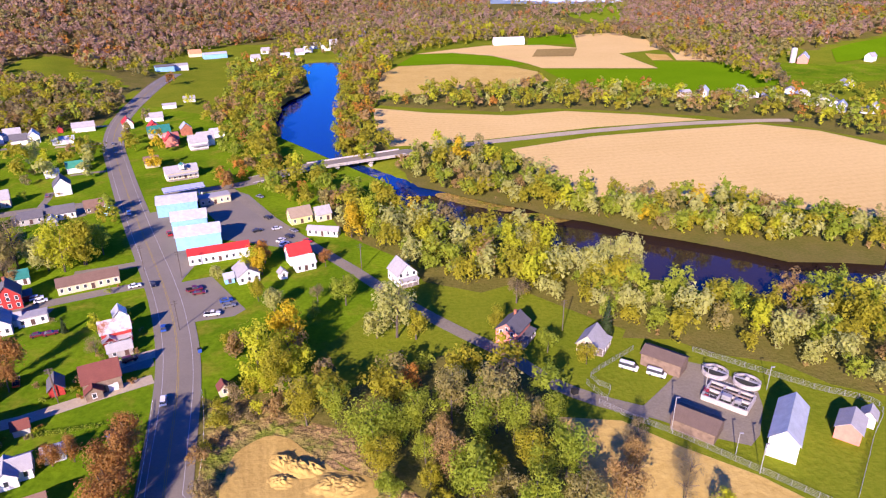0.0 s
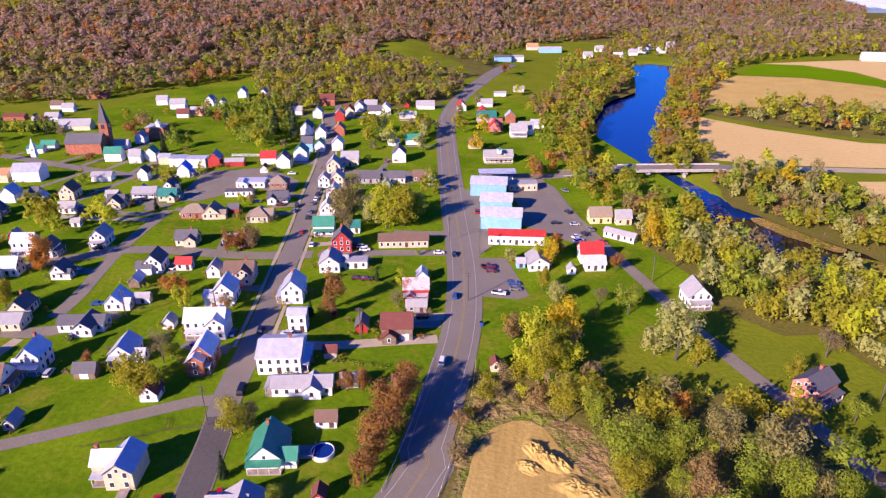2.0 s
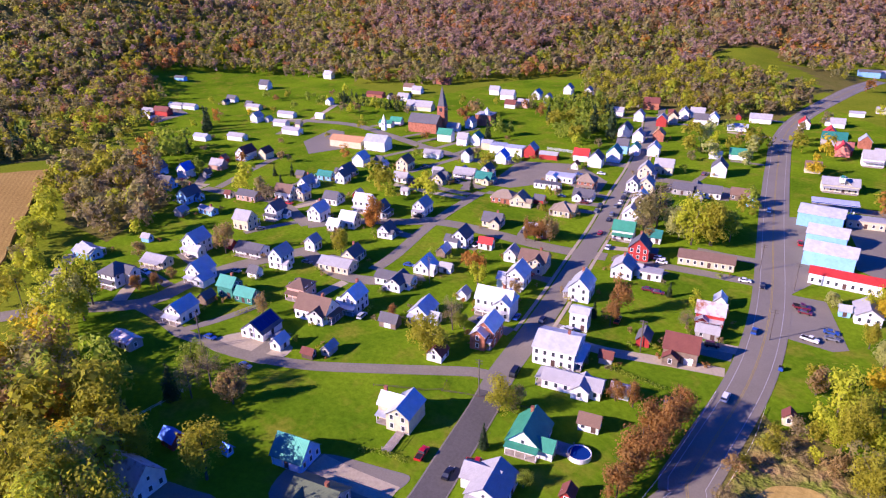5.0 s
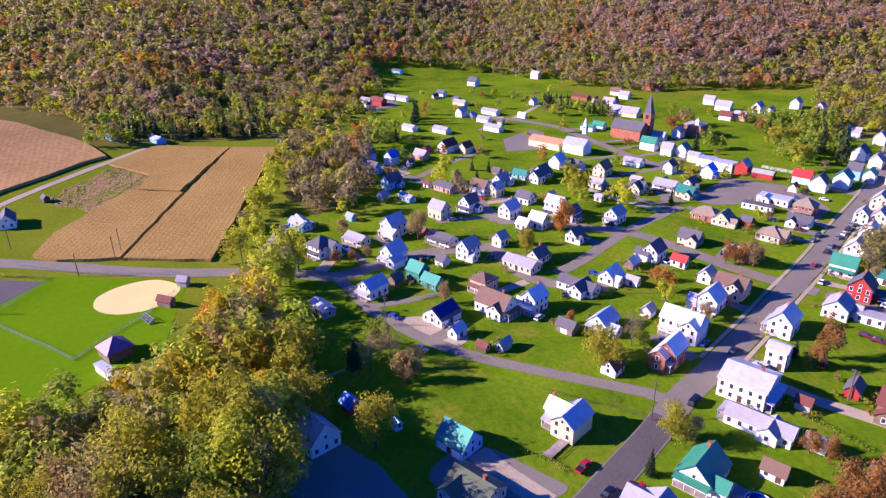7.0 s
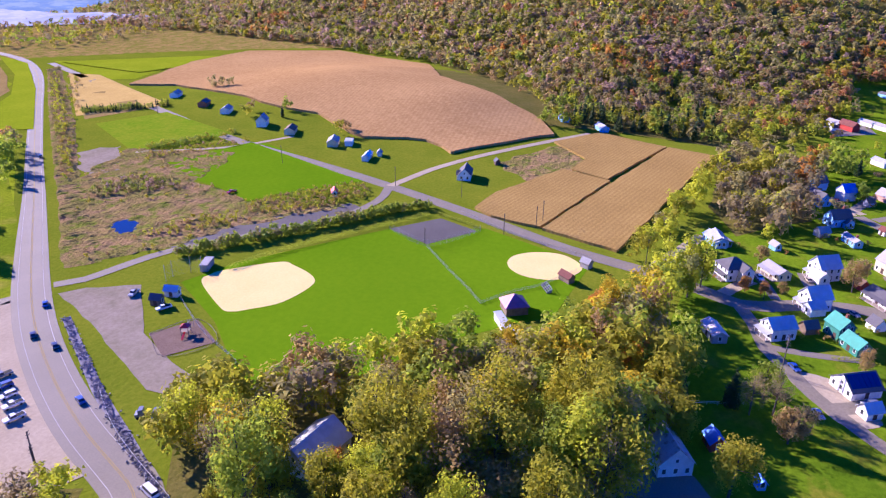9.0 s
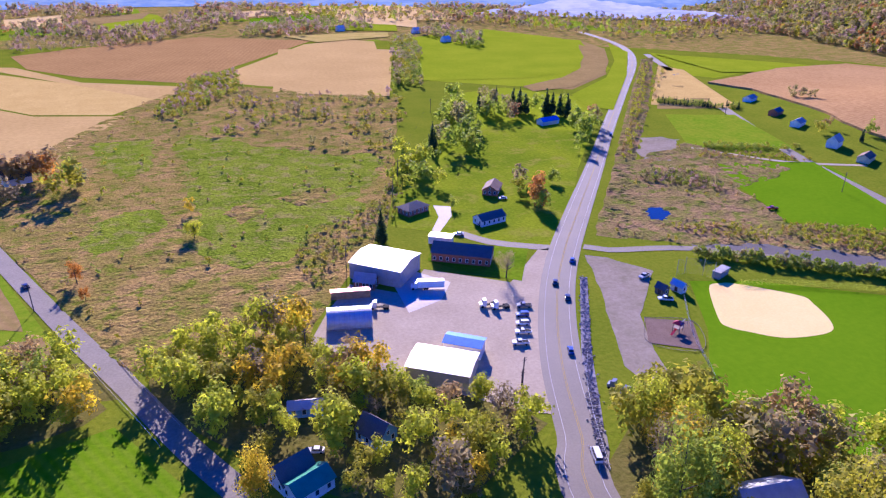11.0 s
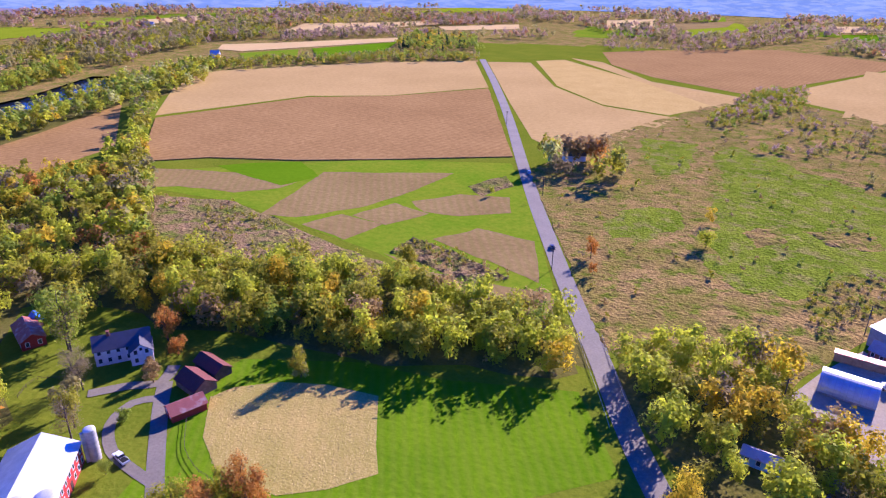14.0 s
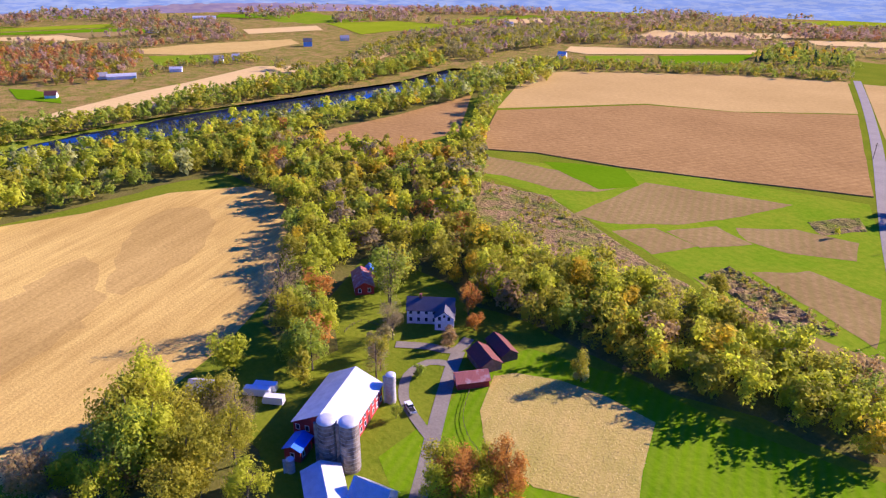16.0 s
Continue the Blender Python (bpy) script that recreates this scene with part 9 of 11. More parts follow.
tree(-185.4, -390.5, "dull", 1.6)
tree(-290.6, -385.9, "green", 1.8)
tree(-272.7, -357.4, "green", 1.6)
tree(-310.9, -392.3, "dull", 1.4)
tree(-322.8, -411.2, "russet", 1.2)
tree(-258.2, -336.9, "green", 1.4)
tree(-181.8, -269.8, "orange", 1.4)
tree(-206.5, -290.2, "green", 0.9)
tree(-187.4, -294.8, "bare", 1.2)
tree(-138.4, -276.0, "green", 0.7)
tree(-175.7, -255.6, "green", 1.1)
tree(168.1, -67.2, "lime", 1.25)
tree(160.0, -85.8, "green", 1.5)
tree(151.8, -85.8, "green", 1.3)
tree(174.4, -92.3, "olive", 1.5)
tree(182.8, -94.0, "bare", 1.6)
tree(144.4, -105.9, "dull", 1.1)
tree(138.2, -101.2, "olive", 0.9)
tree(128.1, -107.7, "green", 0.55)
tree(144.3, -49.3, "dull", 1.5)
tree(146.1, -54.1, "olive", 1.4)
tree(137.9, -54.8, "bare", 1.4)
tree(143.5, -45.1, "olive", 1.4)
tree(153.0, -39.4, "lime", 1.9)
tree(143.3, -40.6, "olive", 1.7)
tree(147.3, -33.0, "olive", 1.9)
tree(135.8, -34.1, "lime", 1.8)
tree(129.5, -38.4, "olive", 1.7)
tree(138.4, -28.5, "green", 1.7)
tree(89.7, -81.8, "olive", 1.3)
tree(85.5, -85.2, "orange", 1.1)
tree(82.6, -89.8, "olive", 1.4)
tree(78.9, -92.7, "orange", 1.1)
tree(144.7, -144.6, "orange", 0.9)
tree(136.4, -127.5, "brown", 0.7)
tree(153.4, -116.3, "bare", 1.1)
tree(170.4, -129.6, "green", 1.6)
tree(181.6, -141.0, "olive", 1.7)
tree(-285.9, 237.4, "green", 1.15)
tree(-308.4, 247.2, "dull", 1.0)
tree(-266.8, 210.2, "fir", 0.6)
tree(-184.5, 246.8, "bare", 1.5)
tree(-291.1, 346.9, "fir", 1.9)
tree(-299.5, 351.9, "green", 1.5)
tree(-308.7, 321.6, "green", 1.4)
tree(-297.6, 328.1, "green", 1.3)
tree(-231.5, 232.1, "lime", 0.6)
tree(-105, -413.8, "dull", 0.7)
tree(-111.4, -405.2, "dull", 0.7)
tree(-121.2, -398.5, "dull", 0.7)
tree(91.5, -212.5, "olive", 1)
tree(85.7, -318.1, "lime", 0.5)
tree(26.5, -258.1, "orange", 0.7)
tree(-126.6, -309.1, "lime", 1)
tree(-148.9, -339.3, "lime", 1.3)
tree(-146.4, -308.3, "lime", 1.3)
tree(-287.1, -452.8, "green", 1.5)
tree(-286.5, -435.2, "green", 1.6)
tree(-297.5, -436.2, "fir", 1.5)
tree(-303.3, -426, "green", 1.6)
tree(-286, -383.6, "green", 1.5)
tree(-277.2, -361.4, "green", 1.7)
tree(-295.9, -374.9, "green", 1.6)
tree(-227.5, -450, "green", 1.8)
tree(-222.7, -425.7, "green", 1.7)
tree(-259.4, -468.6, "dull", 1.8)
tree(-262.4, -455.9, "dull", 1.7)
tree(-272.2, -457.7, "dull", 1.6)
tree(-201.3, -420.1, "green", 1.8)
tree(-178.8, -366.5, "green", 1.9)
tree(-191.6, -361.4, "green", 1.8)
tree(-170.9, -373.7, "fir", 1.4)
tree(-155.9, -343.8, "green", 1.6)
tree(-143.9, -360.1, "lime", 1.5)
tree(-133.7, -333.5, "lime", 1.3)
tree(-123.8, -321.8, "lime", 1.1)
tree(-145.3, -336.4, "lime", 1.6)
tree(-140, -320.6, "green", 1.5)
tree(-179.6, -265.7, "orange", 1.5)
tree(-178.9, -282.3, "olive", 1)
tree(-205.8, -290.1, "green", 0.9)
tree(-90.7, -249.7, "fir", 1.5)
tree(-448.7, -307.3, "brown", 1)
tree(-418.6, -212.6, "brown", 1.2)
tree(-454.2, -278.8, "green", 1.1)
tree(-520.4, -394.5, "dull", 1.2)
tree(-522.1, -385.7, "dull", 1.2)
tree(-526.1, -378.7, "dull", 1)
tree(-454.4, 103.8, "green", 1.7)
tree(-445.8, 112.2, "green", 1.6)
tree(-448.8, 94.6, "olive", 1.5)
tree(-403.7, 76.9, "orange", 1.5)
tree(-499.8, 145.3, "fir", 1.5)
tree(-385.7, 103.6, "green", 1)
tree(-341.5, 111.8, "lime", 1.15)
tree(-294.1, 171.1, "olive", 1.45)
tree(-265.8, 181, "lime", 1.2)
tree(-401.8, 318.6, "brown", 1.5)
tree(-409.6, 311.1, "rust", 1)
tree(-345, 294.9, "green", 1.3)
tree(-250.9, 377.4, "olive", 1.75)
tree(-247.5, 389.1, "pale", 1.6)
tree(-219.8, 395.3, "olive", 1.6)
tree(-215.8, 405.1, "olive", 1.3)
tree(-204.4, 422.3, "olive", 1.25)
tree(-223.1, 493.4, "bare", 1.1)
tree(-247.2, 614.1, "rust", 1.4)
tree(-206.8, 542.1, "lime", 1.1)
tree(-315.1, 116.3, "bare", 1.1)
tree(-378.4, 150.5, "brown", 0.9)
tree(-395.8, 366.2, "rust", 1)
tree(-382.9, 372.7, "rust", 0.9)
tree(-369.9, 385.2, "rust", 0.9)
tree(-375.4, 416.1, "green", 1.3)
tree(-381.4, 443, "olive", 1.2)
tree(-48.1, 157.4, "olive", 1.26)
tree(-52.3, 161.5, "green", 1.13)
tree(-46.7, 173.1, "brown", 1.01)
tree(-66.0, 176.1, "brown", 1.07)
tree(-16.5, 187.1, "pale", 1.7)
tree(-23.0, 186.8, "pale", 1.26)
tree(-10.2, 185.8, "olive", 1.32)
tree(-36.0, 209.0, "green", 1.13)
tree(-46.5, 211.6, "bare", 0.88)
tree(-60.6, 205.0, "pale", 0.76)
tree(-68.1, 212.8, "olive", 0.76)
tree(-46.2, 200.9, "green", 0.57)
tree(-72.0, 234.1, "yellow", 1.2)
tree(-76.1, 236.0, "lime", 0.88)
tree(-48.2, 240.6, "rust", 0.76)
tree(-156.5, 246.3, "lime", 1.64)
tree(-147.0, 245.1, "olive", 1.51)
tree(-158.9, 240.0, "pale", 1.51)
tree(-161.2, 301.9, "green", 0.88)
tree(-169.5, 374.8, "yellow", 1.01)
tree(-115.5, 341.1, "rust", 1.01)
tree(-121.5, 346.3, "olive", 1.01)
tree(-195.8, 410.1, "olive", 1.13)
tree(-215.4, 388.9, "olive", 1.26)
tree(-78.0, 124.4, "rust", 1.26)
tree(-77.3, 117.0, "rust", 1.26)
tree(-81.4, 134.6, "rust", 1.01)
tree(51.3, 186.6, "fir", 1.13)
tree(42.0, 170.8, "olive", 0.76)
tree(24.6, 209.4, "bare", 1.26)
tree(16.4, 191.6, "olive", 0.76)
tree(31.1, 177.4, "green", 0.76)
tree(61.7, 230.0, "pale", 1.77)
tree(53.2, 218.9, "pale", 1.51)
tree(67.1, 225.1, "pale", 1.39)
tree(-35.6, 272.4, "lime", 1.51)
tree(-41.6, 270.1, "yellow", 1.26)
tree(-151.7, 238.8, "lime", 1.7)
tree(-146.1, 245.3, "olive", 1.51)
tree(-165.8, 246.5, "pale", 1.39)
tree(-143.7, 254.7, "green", 1.26)
tree(-183.7, 262.3, "lime", 1.13)
tree(-169.3, 229.0, "bare", 1.26)
tree(-239.5, 358.7, "olive", 1.51)
tree(-219.3, 377.0, "olive", 1.39)
tree(-165.5, 228.7, "brown", 0.63)
tree(-198.0, 186.2, "rust", 0.76)
tree(-194.9, 188.4, "rust", 0.69)
tree(-292.2, 172.7, "olive", 1.39)
tree(-267.1, 185.5, "lime", 1.01)
tree(-251.6, 139.9, "orange", 0.82)
tree(-184.8, 147.2, "orange", 1.13)
tree(-176.3, 141.7, "lime", 1.13)
tree(-233.6, 114.6, "olive", 1.01)
tree(-334.4, 111.6, "lime", 1.01)
tree(-324.4, 116.6, "bare", 1.01)
tree(-154.2, 102.1, "olive", 1.2)
tree(-148.9, 101.5, "olive", 1.13)
tree(-156.6, 118.6, "green", 0.76)
tree(-175.3, 103.5, "rust", 0.5)
tree(-250.7, 21.6, "lime", 1.51)
tree(-249.2, 15.9, "pale", 1.39)
tree(-240.0, 16.8, "lime", 1.26)
tree(-180.6, 37.6, "green", 1.01)
tree(-173.8, 39.5, "bare", 1.13)
tree(-163.0, 42.0, "brown", 1.13)
tree(-168.1, 46.2, "bare", 1.01)
tree(-113.7, 99.1, "olive", 1.07)
tree(-112.5, 103.2, "brown", 0.88)
tree(-98.0, 128.8, "rust", 0.63)
tree(-93.3, 130.3, "rust", 0.63)
tree(-75.7, 112.3, "rust", 1.39)
tree(-74.6, 105.7, "rust", 1.26)
tree(-78.5, 121.6, "rust", 1.2)
tree(-73.1, 100.0, "rust", 1.13)
tree(-116.3, 191.2, "lime", 0.69)
tree(-110.4, 177.9, "bare", 0.76)
tree(-67.4, 178.3, "olive", 1.01)
tree(-54.4, 161.5, "lime", 1.51)
tree(-52.2, 169.9, "lime", 1.39)
tree(-49.7, 181.1, "yellow", 1.39)
tree(-45.5, 164.7, "lime", 1.26)
tree(-50.1, 157.0, "lime", 1.01)
tree(-88.3, 230.9, "pale", 0.76)
tree(-60.4, 205.5, "pale", 0.76)
tree(-136.4, 26.1, "olive", 1.45)
tree(-204.7, 68.4, "brown", 0.63)
tree(-187.1, 82.9, "olive", 0.5)
tree(-392.8, 75.6, "orange", 1.13)
tree(-471.3, 96.7, "orange", 1.13)
tree(-449.1, 101.2, "fir", 1.13)
tree(-439.6, 106.8, "fir", 1.01)
tree(-490.6, 143.1, "fir", 1.26)
tree(-366.2, 248.9, "rust", 0.76)
tree(-404.9, 315.2, "rust", 1.13)
tree(-343.8, 284.4, "fir", 1.13)
tree(-167.6, 371.3, "yellow", 1.13)
tree(-253.0, 37.6, "rust", 0.76)
tree(-247.9, 43.9, "rust", 0.57)
tree(-73.5, 244.8, "orange", 1.13)
tree(-115.1, 336.0, "rust", 1.01)
tree(-121.2, 344.9, "orange", 0.88)
tree(-349.3, 144.5, "fir", 0.63)
tree(-338.7, 133.1, "fir", 0.63)
tree(-355.8, 136.6, "fir", 0.63)
tree(-536.9, 245.3, "green", 1.01)
tree(-508.8, 241.8, "green", 1.01)
tree(-133.4, 158.5, "fir", 0.63)
tree(-88.5, 85.4, "green", 0.5)
tree(-104.5, 86.5, "fir", 0.63)
tree(-136.3, -5.3, "olive", 2.02)
tree(-123.8, -1.3, "olive", 1.89)
tree(-123.5, -8.5, "lime", 2.02)
tree(-155.8, -2.9, "yellow", 1.89)
tree(-143.7, -10.1, "olive", 2.14)
tree(-152.6, 5.4, "bare", 1.64)
tree(-169.6, 9.6, "olive", 1.51)
tree(-120.3, -1.8, "bare", 1.64)
tree(-174.8, 2.7, "yellow", 1.26)
tree(-164.9, 9.8, "olive", 1.51)
tree(-154.1, 12.2, "olive", 1.51)
tree(-186.0, 8.8, "bare", 1.26)
tree(-152.7, 14.8, "olive", 1.13)
tree(-153.7, -2.1, "lime", 1.26)
tree(-186.8, -3.0, "bare", 1.26)
tree(-185.8, -9.7, "brown", 1.26)
tree(-209.7, -9.0, "yellow", 1.26)
tree(-219.1, -14.5, "orange", 1.01)
tree(-241.3, 8.9, "lime", 1.77)
tree(-254.0, 16.4, "lime", 1.51)
tree(-288.9, 9.1, "lime", 1.39)
tree(-158.3, -0.3, "yellow", 1.26)
tree(-307.7, 51.8, "lime", 1.01)
tree(-401.6, 75.4, "orange", 1.13)
tree(-448.1, 89.0, "orange", 1.26)
tree(-434.1, 111.2, "fir", 1.13)
tree(-493.8, -66.6, "olive", 1.26)
tree(-255.1, 51.0, "brown", 0.63)
tree(-173.6, 28.4, "fir", 1.26)
tree(-171.6, 33.2, "bare", 1.13)
tree(-161.9, 41.9, "bare", 1.13)
tree(-126.4, -45.2, "olive", 1.45)
tree(-108.2, -53.4, "lime", 1.39)
tree(-109.6, -101.7, "lime", 1.64)
tree(-108.6, -91.2, "lime", 1.51)
tree(-137.8, -79.1, "orange", 1.01)
tree(-113.2, -64.8, "orange", 0.76)
tree(-114.5, -35.2, "lime", 1.39)
tree(-119.6, -18.0, "lime", 1.51)
tree(-130.1, -1.9, "bare", 1.13)
tree(-102.2, -46.7, "lime", 1.51)
tree(-411.3, -212.8, "olive", 1.13)
tree(-435.7, -303.7, "olive", 1.13)
tree(-438.2, -273.6, "fir", 0.76)
tree(-672.4, -152.3, "olive", 1.01)
tree(-490.1, -61.3, "lime", 1.39)
tree(-498.1, -77.0, "olive", 1.26)
tree(-19.7, -317.2, "yellow", 0.76)
tree(69.3, -388.6, "olive", 1.89)
tree(62.8, -395.0, "brown", 2.02)
tree(56.0, -403.1, "brown", 2.14)
tree(49.1, -403.4, "rust", 2.14)
tree(33.5, -362.8, "olive", 2.27)
tree(42.2, -393.4, "brown", 2.02)
tree(93.2, -219.8, "olive", 0.88)
tree(94.6, -142.6, "olive", 0.76)
tree(-13.9, -122.1, "yellow", 1.13)
tree(-176.0, -259.4, "orange", 1.13)
tree(-142.7, -352.0, "green", 1.13)
tree(-151.2, -342.4, "lime", 1.13)
tree(-139.9, -339.6, "lime", 1.01)
tree(-191.3, -364.5, "green", 1.13)
tree(-175.7, -380.6, "fir", 1.13)
tree(-90.6, -248.7, "fir", 0.88)
tree(-123.2, -199.2, "bare", 1.01)
tree(23.4, -242.2, "orange", 0.5)
tree(-271.3, -470.7, "fir", 1.39)
tree(-282.8, -462.8, "fir", 1.39)
tree(-252.7, -464.7, "fir", 1.26)
tree(166.9, -68.0, "lime", 1.13)
tree(156.3, -39.6, "lime", 1.39)
tree(152.1, -33.9, "olive", 1.39)
tree(140.6, -53.8, "bare", 1.39)
tree(159.1, -89.4, "lime", 1.26)
tree(164.6, -99.1, "lime", 1.26)
tree(168.6, -128.8, "bare", 1.39)
tree(179.6, -140.1, "olive", 1.26)
tree(135.9, -138.8, "orange", 0.69)
tree(149.3, -114.8, "bare", 0.88)
tree(133.1, -124.7, "brown", 0.76)
tree(135.1, -97.3, "bare", 1.13)
tree(128.0, -107.5, "green", 0.38)
tree(94.4, -142.0, "pale", 0.63)
tree(92.3, -221.5, "olive", 0.76)
tree(84.3, -80.5, "orange", 1.13)
tree(80.1, -85.3, "lime", 1.13)
tree(74.6, -88.8, "orange", 1.01)
tree(86.2, -77.1, "lime", 1.01)
tree(411.0, -225.0, "yellow", 1.01)
tree(304.5, -222.8, "yellow", 1.26)
tree(298.2, -230.2, "orange", 1.26)
tree(186.1, -95.0, "bare", 1.26)
tree(117.3, -90.5, "green", 0.44)
tree(146.8, -79.9, "olive", 1.26)

# ---------------------------------------------------------------- churches, bridge, silos, works


def ring_mesh(r, z0, z1, n=20, inner=0.0):
    v, f = [], []
    for k in range(n):
        c, s = math.cos(k * 2 * math.pi / n), math.sin(k * 2 * math.pi / n)
        v += [(c * r, s * r, z0), (c * r, s * r, z1), (c * (r - inner), s * (r - inner), z1), (c * (r - inner), s * (r - inner), z0)]
    for k in range(n):
        a, b = 4 * k, 4 * ((k + 1) % n)
        f += [(a, b, b + 1, a + 1), (a + 1, b + 1, b + 2, a + 2), (a + 2, b + 2, b + 3, a + 3)]
    return v, f


def dome_mesh(r, h, n=20, rings=5):
    v = [(0, 0, h)]
    f = []
    for j in range(1, rings + 1):
        a = j / rings * math.pi / 2
        v += [(math.sin(a) * r * math.cos(k * 2 * math.pi / n), math.sin(a) * r * math.sin(k * 2 * math.pi / n), h * math.cos(a)) for k in range(n)]
    for k in range(n):
        f.append((0, 1 + k, 1 + (k + 1) % n))
        for j in range(rings - 1):
            a, b = 1 + j * n, 1 + (j + 1) * n
            f.append((a + k, b + k, b + (k + 1) % n, a + (k + 1) % n))
    return v, f


def silo(x, y, r, h, wall, cap, label):
    top = new("silo", None)
    top.matrix_basis = pose(x, y, hill(x, y))
    quick("shell", *ring_mesh(r, -0.3, h, 24, r * 0.98), wall, top)
    quick("dome", *dome_mesh(r * 1.03, r * 0.42, 24), cap, top, Matrix.Translation((0, 0, h)))
    for i in range(int(h / 1.2)):
        shared(("hoop", r), "hoop", lambda: ring_mesh(r + 0.05, 0, 0.09, 24, 0.06), STEEL, top, Matrix.Translation((0, 0, 0.8 + i * 1.2)))
    quick("chute", *box(-0.4, -r - 0.75, 0, 0.4, -r + 0.05, h * 0.97), wall, top, pose(0, 0, 0, 0, 0, 150))
    return tagged(top, label, "silo")


def pyramid(w, h):
    x = w / 2
    return [(-x, -x, 0), (x, -x, 0), (x, x, 0), (-x, x, 0), (0, 0, h)], [(0, 3, 2, 1), (0, 1, 4), (1, 2, 4), (2, 3, 4), (3, 0, 4)]


def steeple(x, y, z, rot, w, h, spire, wall, cap, label):
    top = new("steeple", None)
    top.matrix_basis = pose(x, y, z, 0, 0, rot)
    quick("tower", *boxes((-w / 2, -w / 2, 0, w / 2, w / 2, h), (-w / 2 - 0.2, -w / 2 - 0.2, h * 0.72, w / 2 + 0.2, w / 2 + 0.2, h * 0.76), (-w / 2 - 0.2, -w / 2 - 0.2, h, w / 2 + 0.2, w / 2 + 0.2, h + 0.3)), wall, top)
    quick("spire", *pyramid(w * 0.92, spire), cap, top, Matrix.Translation((0, 0, h + 0.3)))
    for k in range(4):
        shared(("louvre", w), "louvre", lambda: box(-w * 0.2, -0.08, 0, w * 0.2, 0, h * 0.15), GLASS, top, pose(0, 0, 0, 0, 0, k * 90) @ Matrix.Translation((0, -w / 2, h * 0.8)))
    return tagged(top, label, "steeple")


def bridge(ax, ay, bx, by, width=11.0, z=2.9):
    """A low concrete girder bridge with ramps at both ends."""
    top = new("bridge", None)
    d = Vector((bx - ax, by - ay, 0))
    n = d.length
    top.matrix_basis = pose(ax, ay, 0, 0, 0, math.degrees(math.atan2(d.y, d.x)))
    h = width / 2
    prof = [(-34, 0.1), (0, z), (n, z), (n + 34, 0.1)]
    v, f = [], []
    for u, zz in prof:
        v += [(u, -h, zz), (u, h, zz), (u, h, zz - 0.9), (u, -h, zz - 0.9)]
    for i in range(3):
        a, b = 4 * i, 4 * i + 4
        f += [(a, b, b + 1, a + 1), (a + 1, b + 1, b + 2, a + 2), (a + 2, b + 2, b + 3, a + 3), (a + 3, b + 3, b, a)]
    quick("deck", v, f, CONC, top)
    quick("carriageway", [(u, s * (h - 0.6), zz + 0.04) for u, zz in prof for s in (-1, 1)], [(2 * i, 2 * i + 2, 2 * i + 3, 2 * i + 1) for i in range(3)], OLDASPHALT, top)
    for s in (-1, 1):
        quick("parapet", *box(0, s * h - 0.2, z, n, s * h + 0.2, z + 0.75), CONC, top)
        quick("girder", *box(0, s * h * 0.6 - 0.3, z - 1.7, n, s * h * 0.6 + 0.3, z - 0.88), CONC, top)
    for u in (n * 0.26, n * 0.62):
        quick("pier", *boxes((u - 0.7, -h * 0.8, -5, u + 0.7, h * 0.8, z - 2.2), (u - 1.1, -h * 0.95, z - 2.2, u + 1.1, h * 0.95, z - 1.69)), CONC, top)
    return tagged(top, "low pale concrete bridge over the river", "bridge")


def half_round(r, n, length):
    v, f = [], []
    for k in range(n + 1):
        a = math.pi * k / n
        for u in (-length / 2, length / 2):
            v.append((u, -math.cos(a) * r, math.sin(a) * r))
    f = [(2 * k, 2 * k + 2, 2 * k + 3, 2 * k + 1) for k in range(n)]
    f += [tuple(range(0, 2 * n + 2, 2))[::-1], tuple(range(1, 2 * n + 2, 2))]
    return v, f


def arched_hut(x, y, rot, length, r):
    top = new("arched_hut", None)
    top.matrix_basis = pose(x, y, 0.1, 0, 0, rot)
    quick("shell", *half_round(r, 16, length), RW, top, Matrix.Translation((0, 0, 0.6)))
    quick("base", *box(-length / 2 + 0.05, -r + 0.05, -0.3, length / 2 - 0.05, r - 0.05, 0.7), CONC, top)
    quick("door", *box(length / 2, -1.8, 0, length / 2 + 0.08, 1.8, 3.0), DARKW, top)
    for i in range(9):
        u = -length / 2 + length * (i + 0.5) / 9
        v, f = half_round(r + 0.05, 16, 0.12)
        quick("rib", v, f, RS, top, Matrix.Translation((u, 0, 0.6)))
    return tagged(top, "white arched metal storage hut", "hut")


# ---------------------------------------------------------------- vehicles


def paint(name, col):
    m, nt, bsdf = material(name, 0.28)
    bsdf.inputs["Base Color"].default_value = (*col, 1)
    bsdf.inputs["Specular IOR Level"].default_value = 0.5
    bsdf.inputs["Coat Weight"].default_value = 0.5
    return m


PAINT = {"white": paint("white_car_paint", (0.75, 0.75, 0.74)), "black": paint("black_car_paint", (0.012, 0.012, 0.014)), "red": paint("red_car_paint", (0.45, 0.012, 0.015)), "blue": paint("blue_car_paint", (0.02, 0.07, 0.28)),
         "grey": paint("grey_car_paint", (0.16, 0.165, 0.17)), "silver": paint("silver_car_paint", (0.45, 0.46, 0.47)), "maroon": paint("maroon_car_paint", (0.14, 0.015, 0.02)), "tan": paint("beige_car_paint", (0.42, 0.34, 0.24)), "yellow": paint("yellow_machine_paint", (0.65, 0.38, 0.02))}
m, nt, bsdf = material("tyre_rubber", 0.9)
bsdf.inputs["Base Color"].default_value = (0.015, 0.015, 0.015, 1)
TYRE = m
m, nt, bsdf = material("lamp_glass", 0.15)
bsdf.inputs["Base Color"].default_value = (0.7, 0.7, 0.68, 1)
LAMPG = m


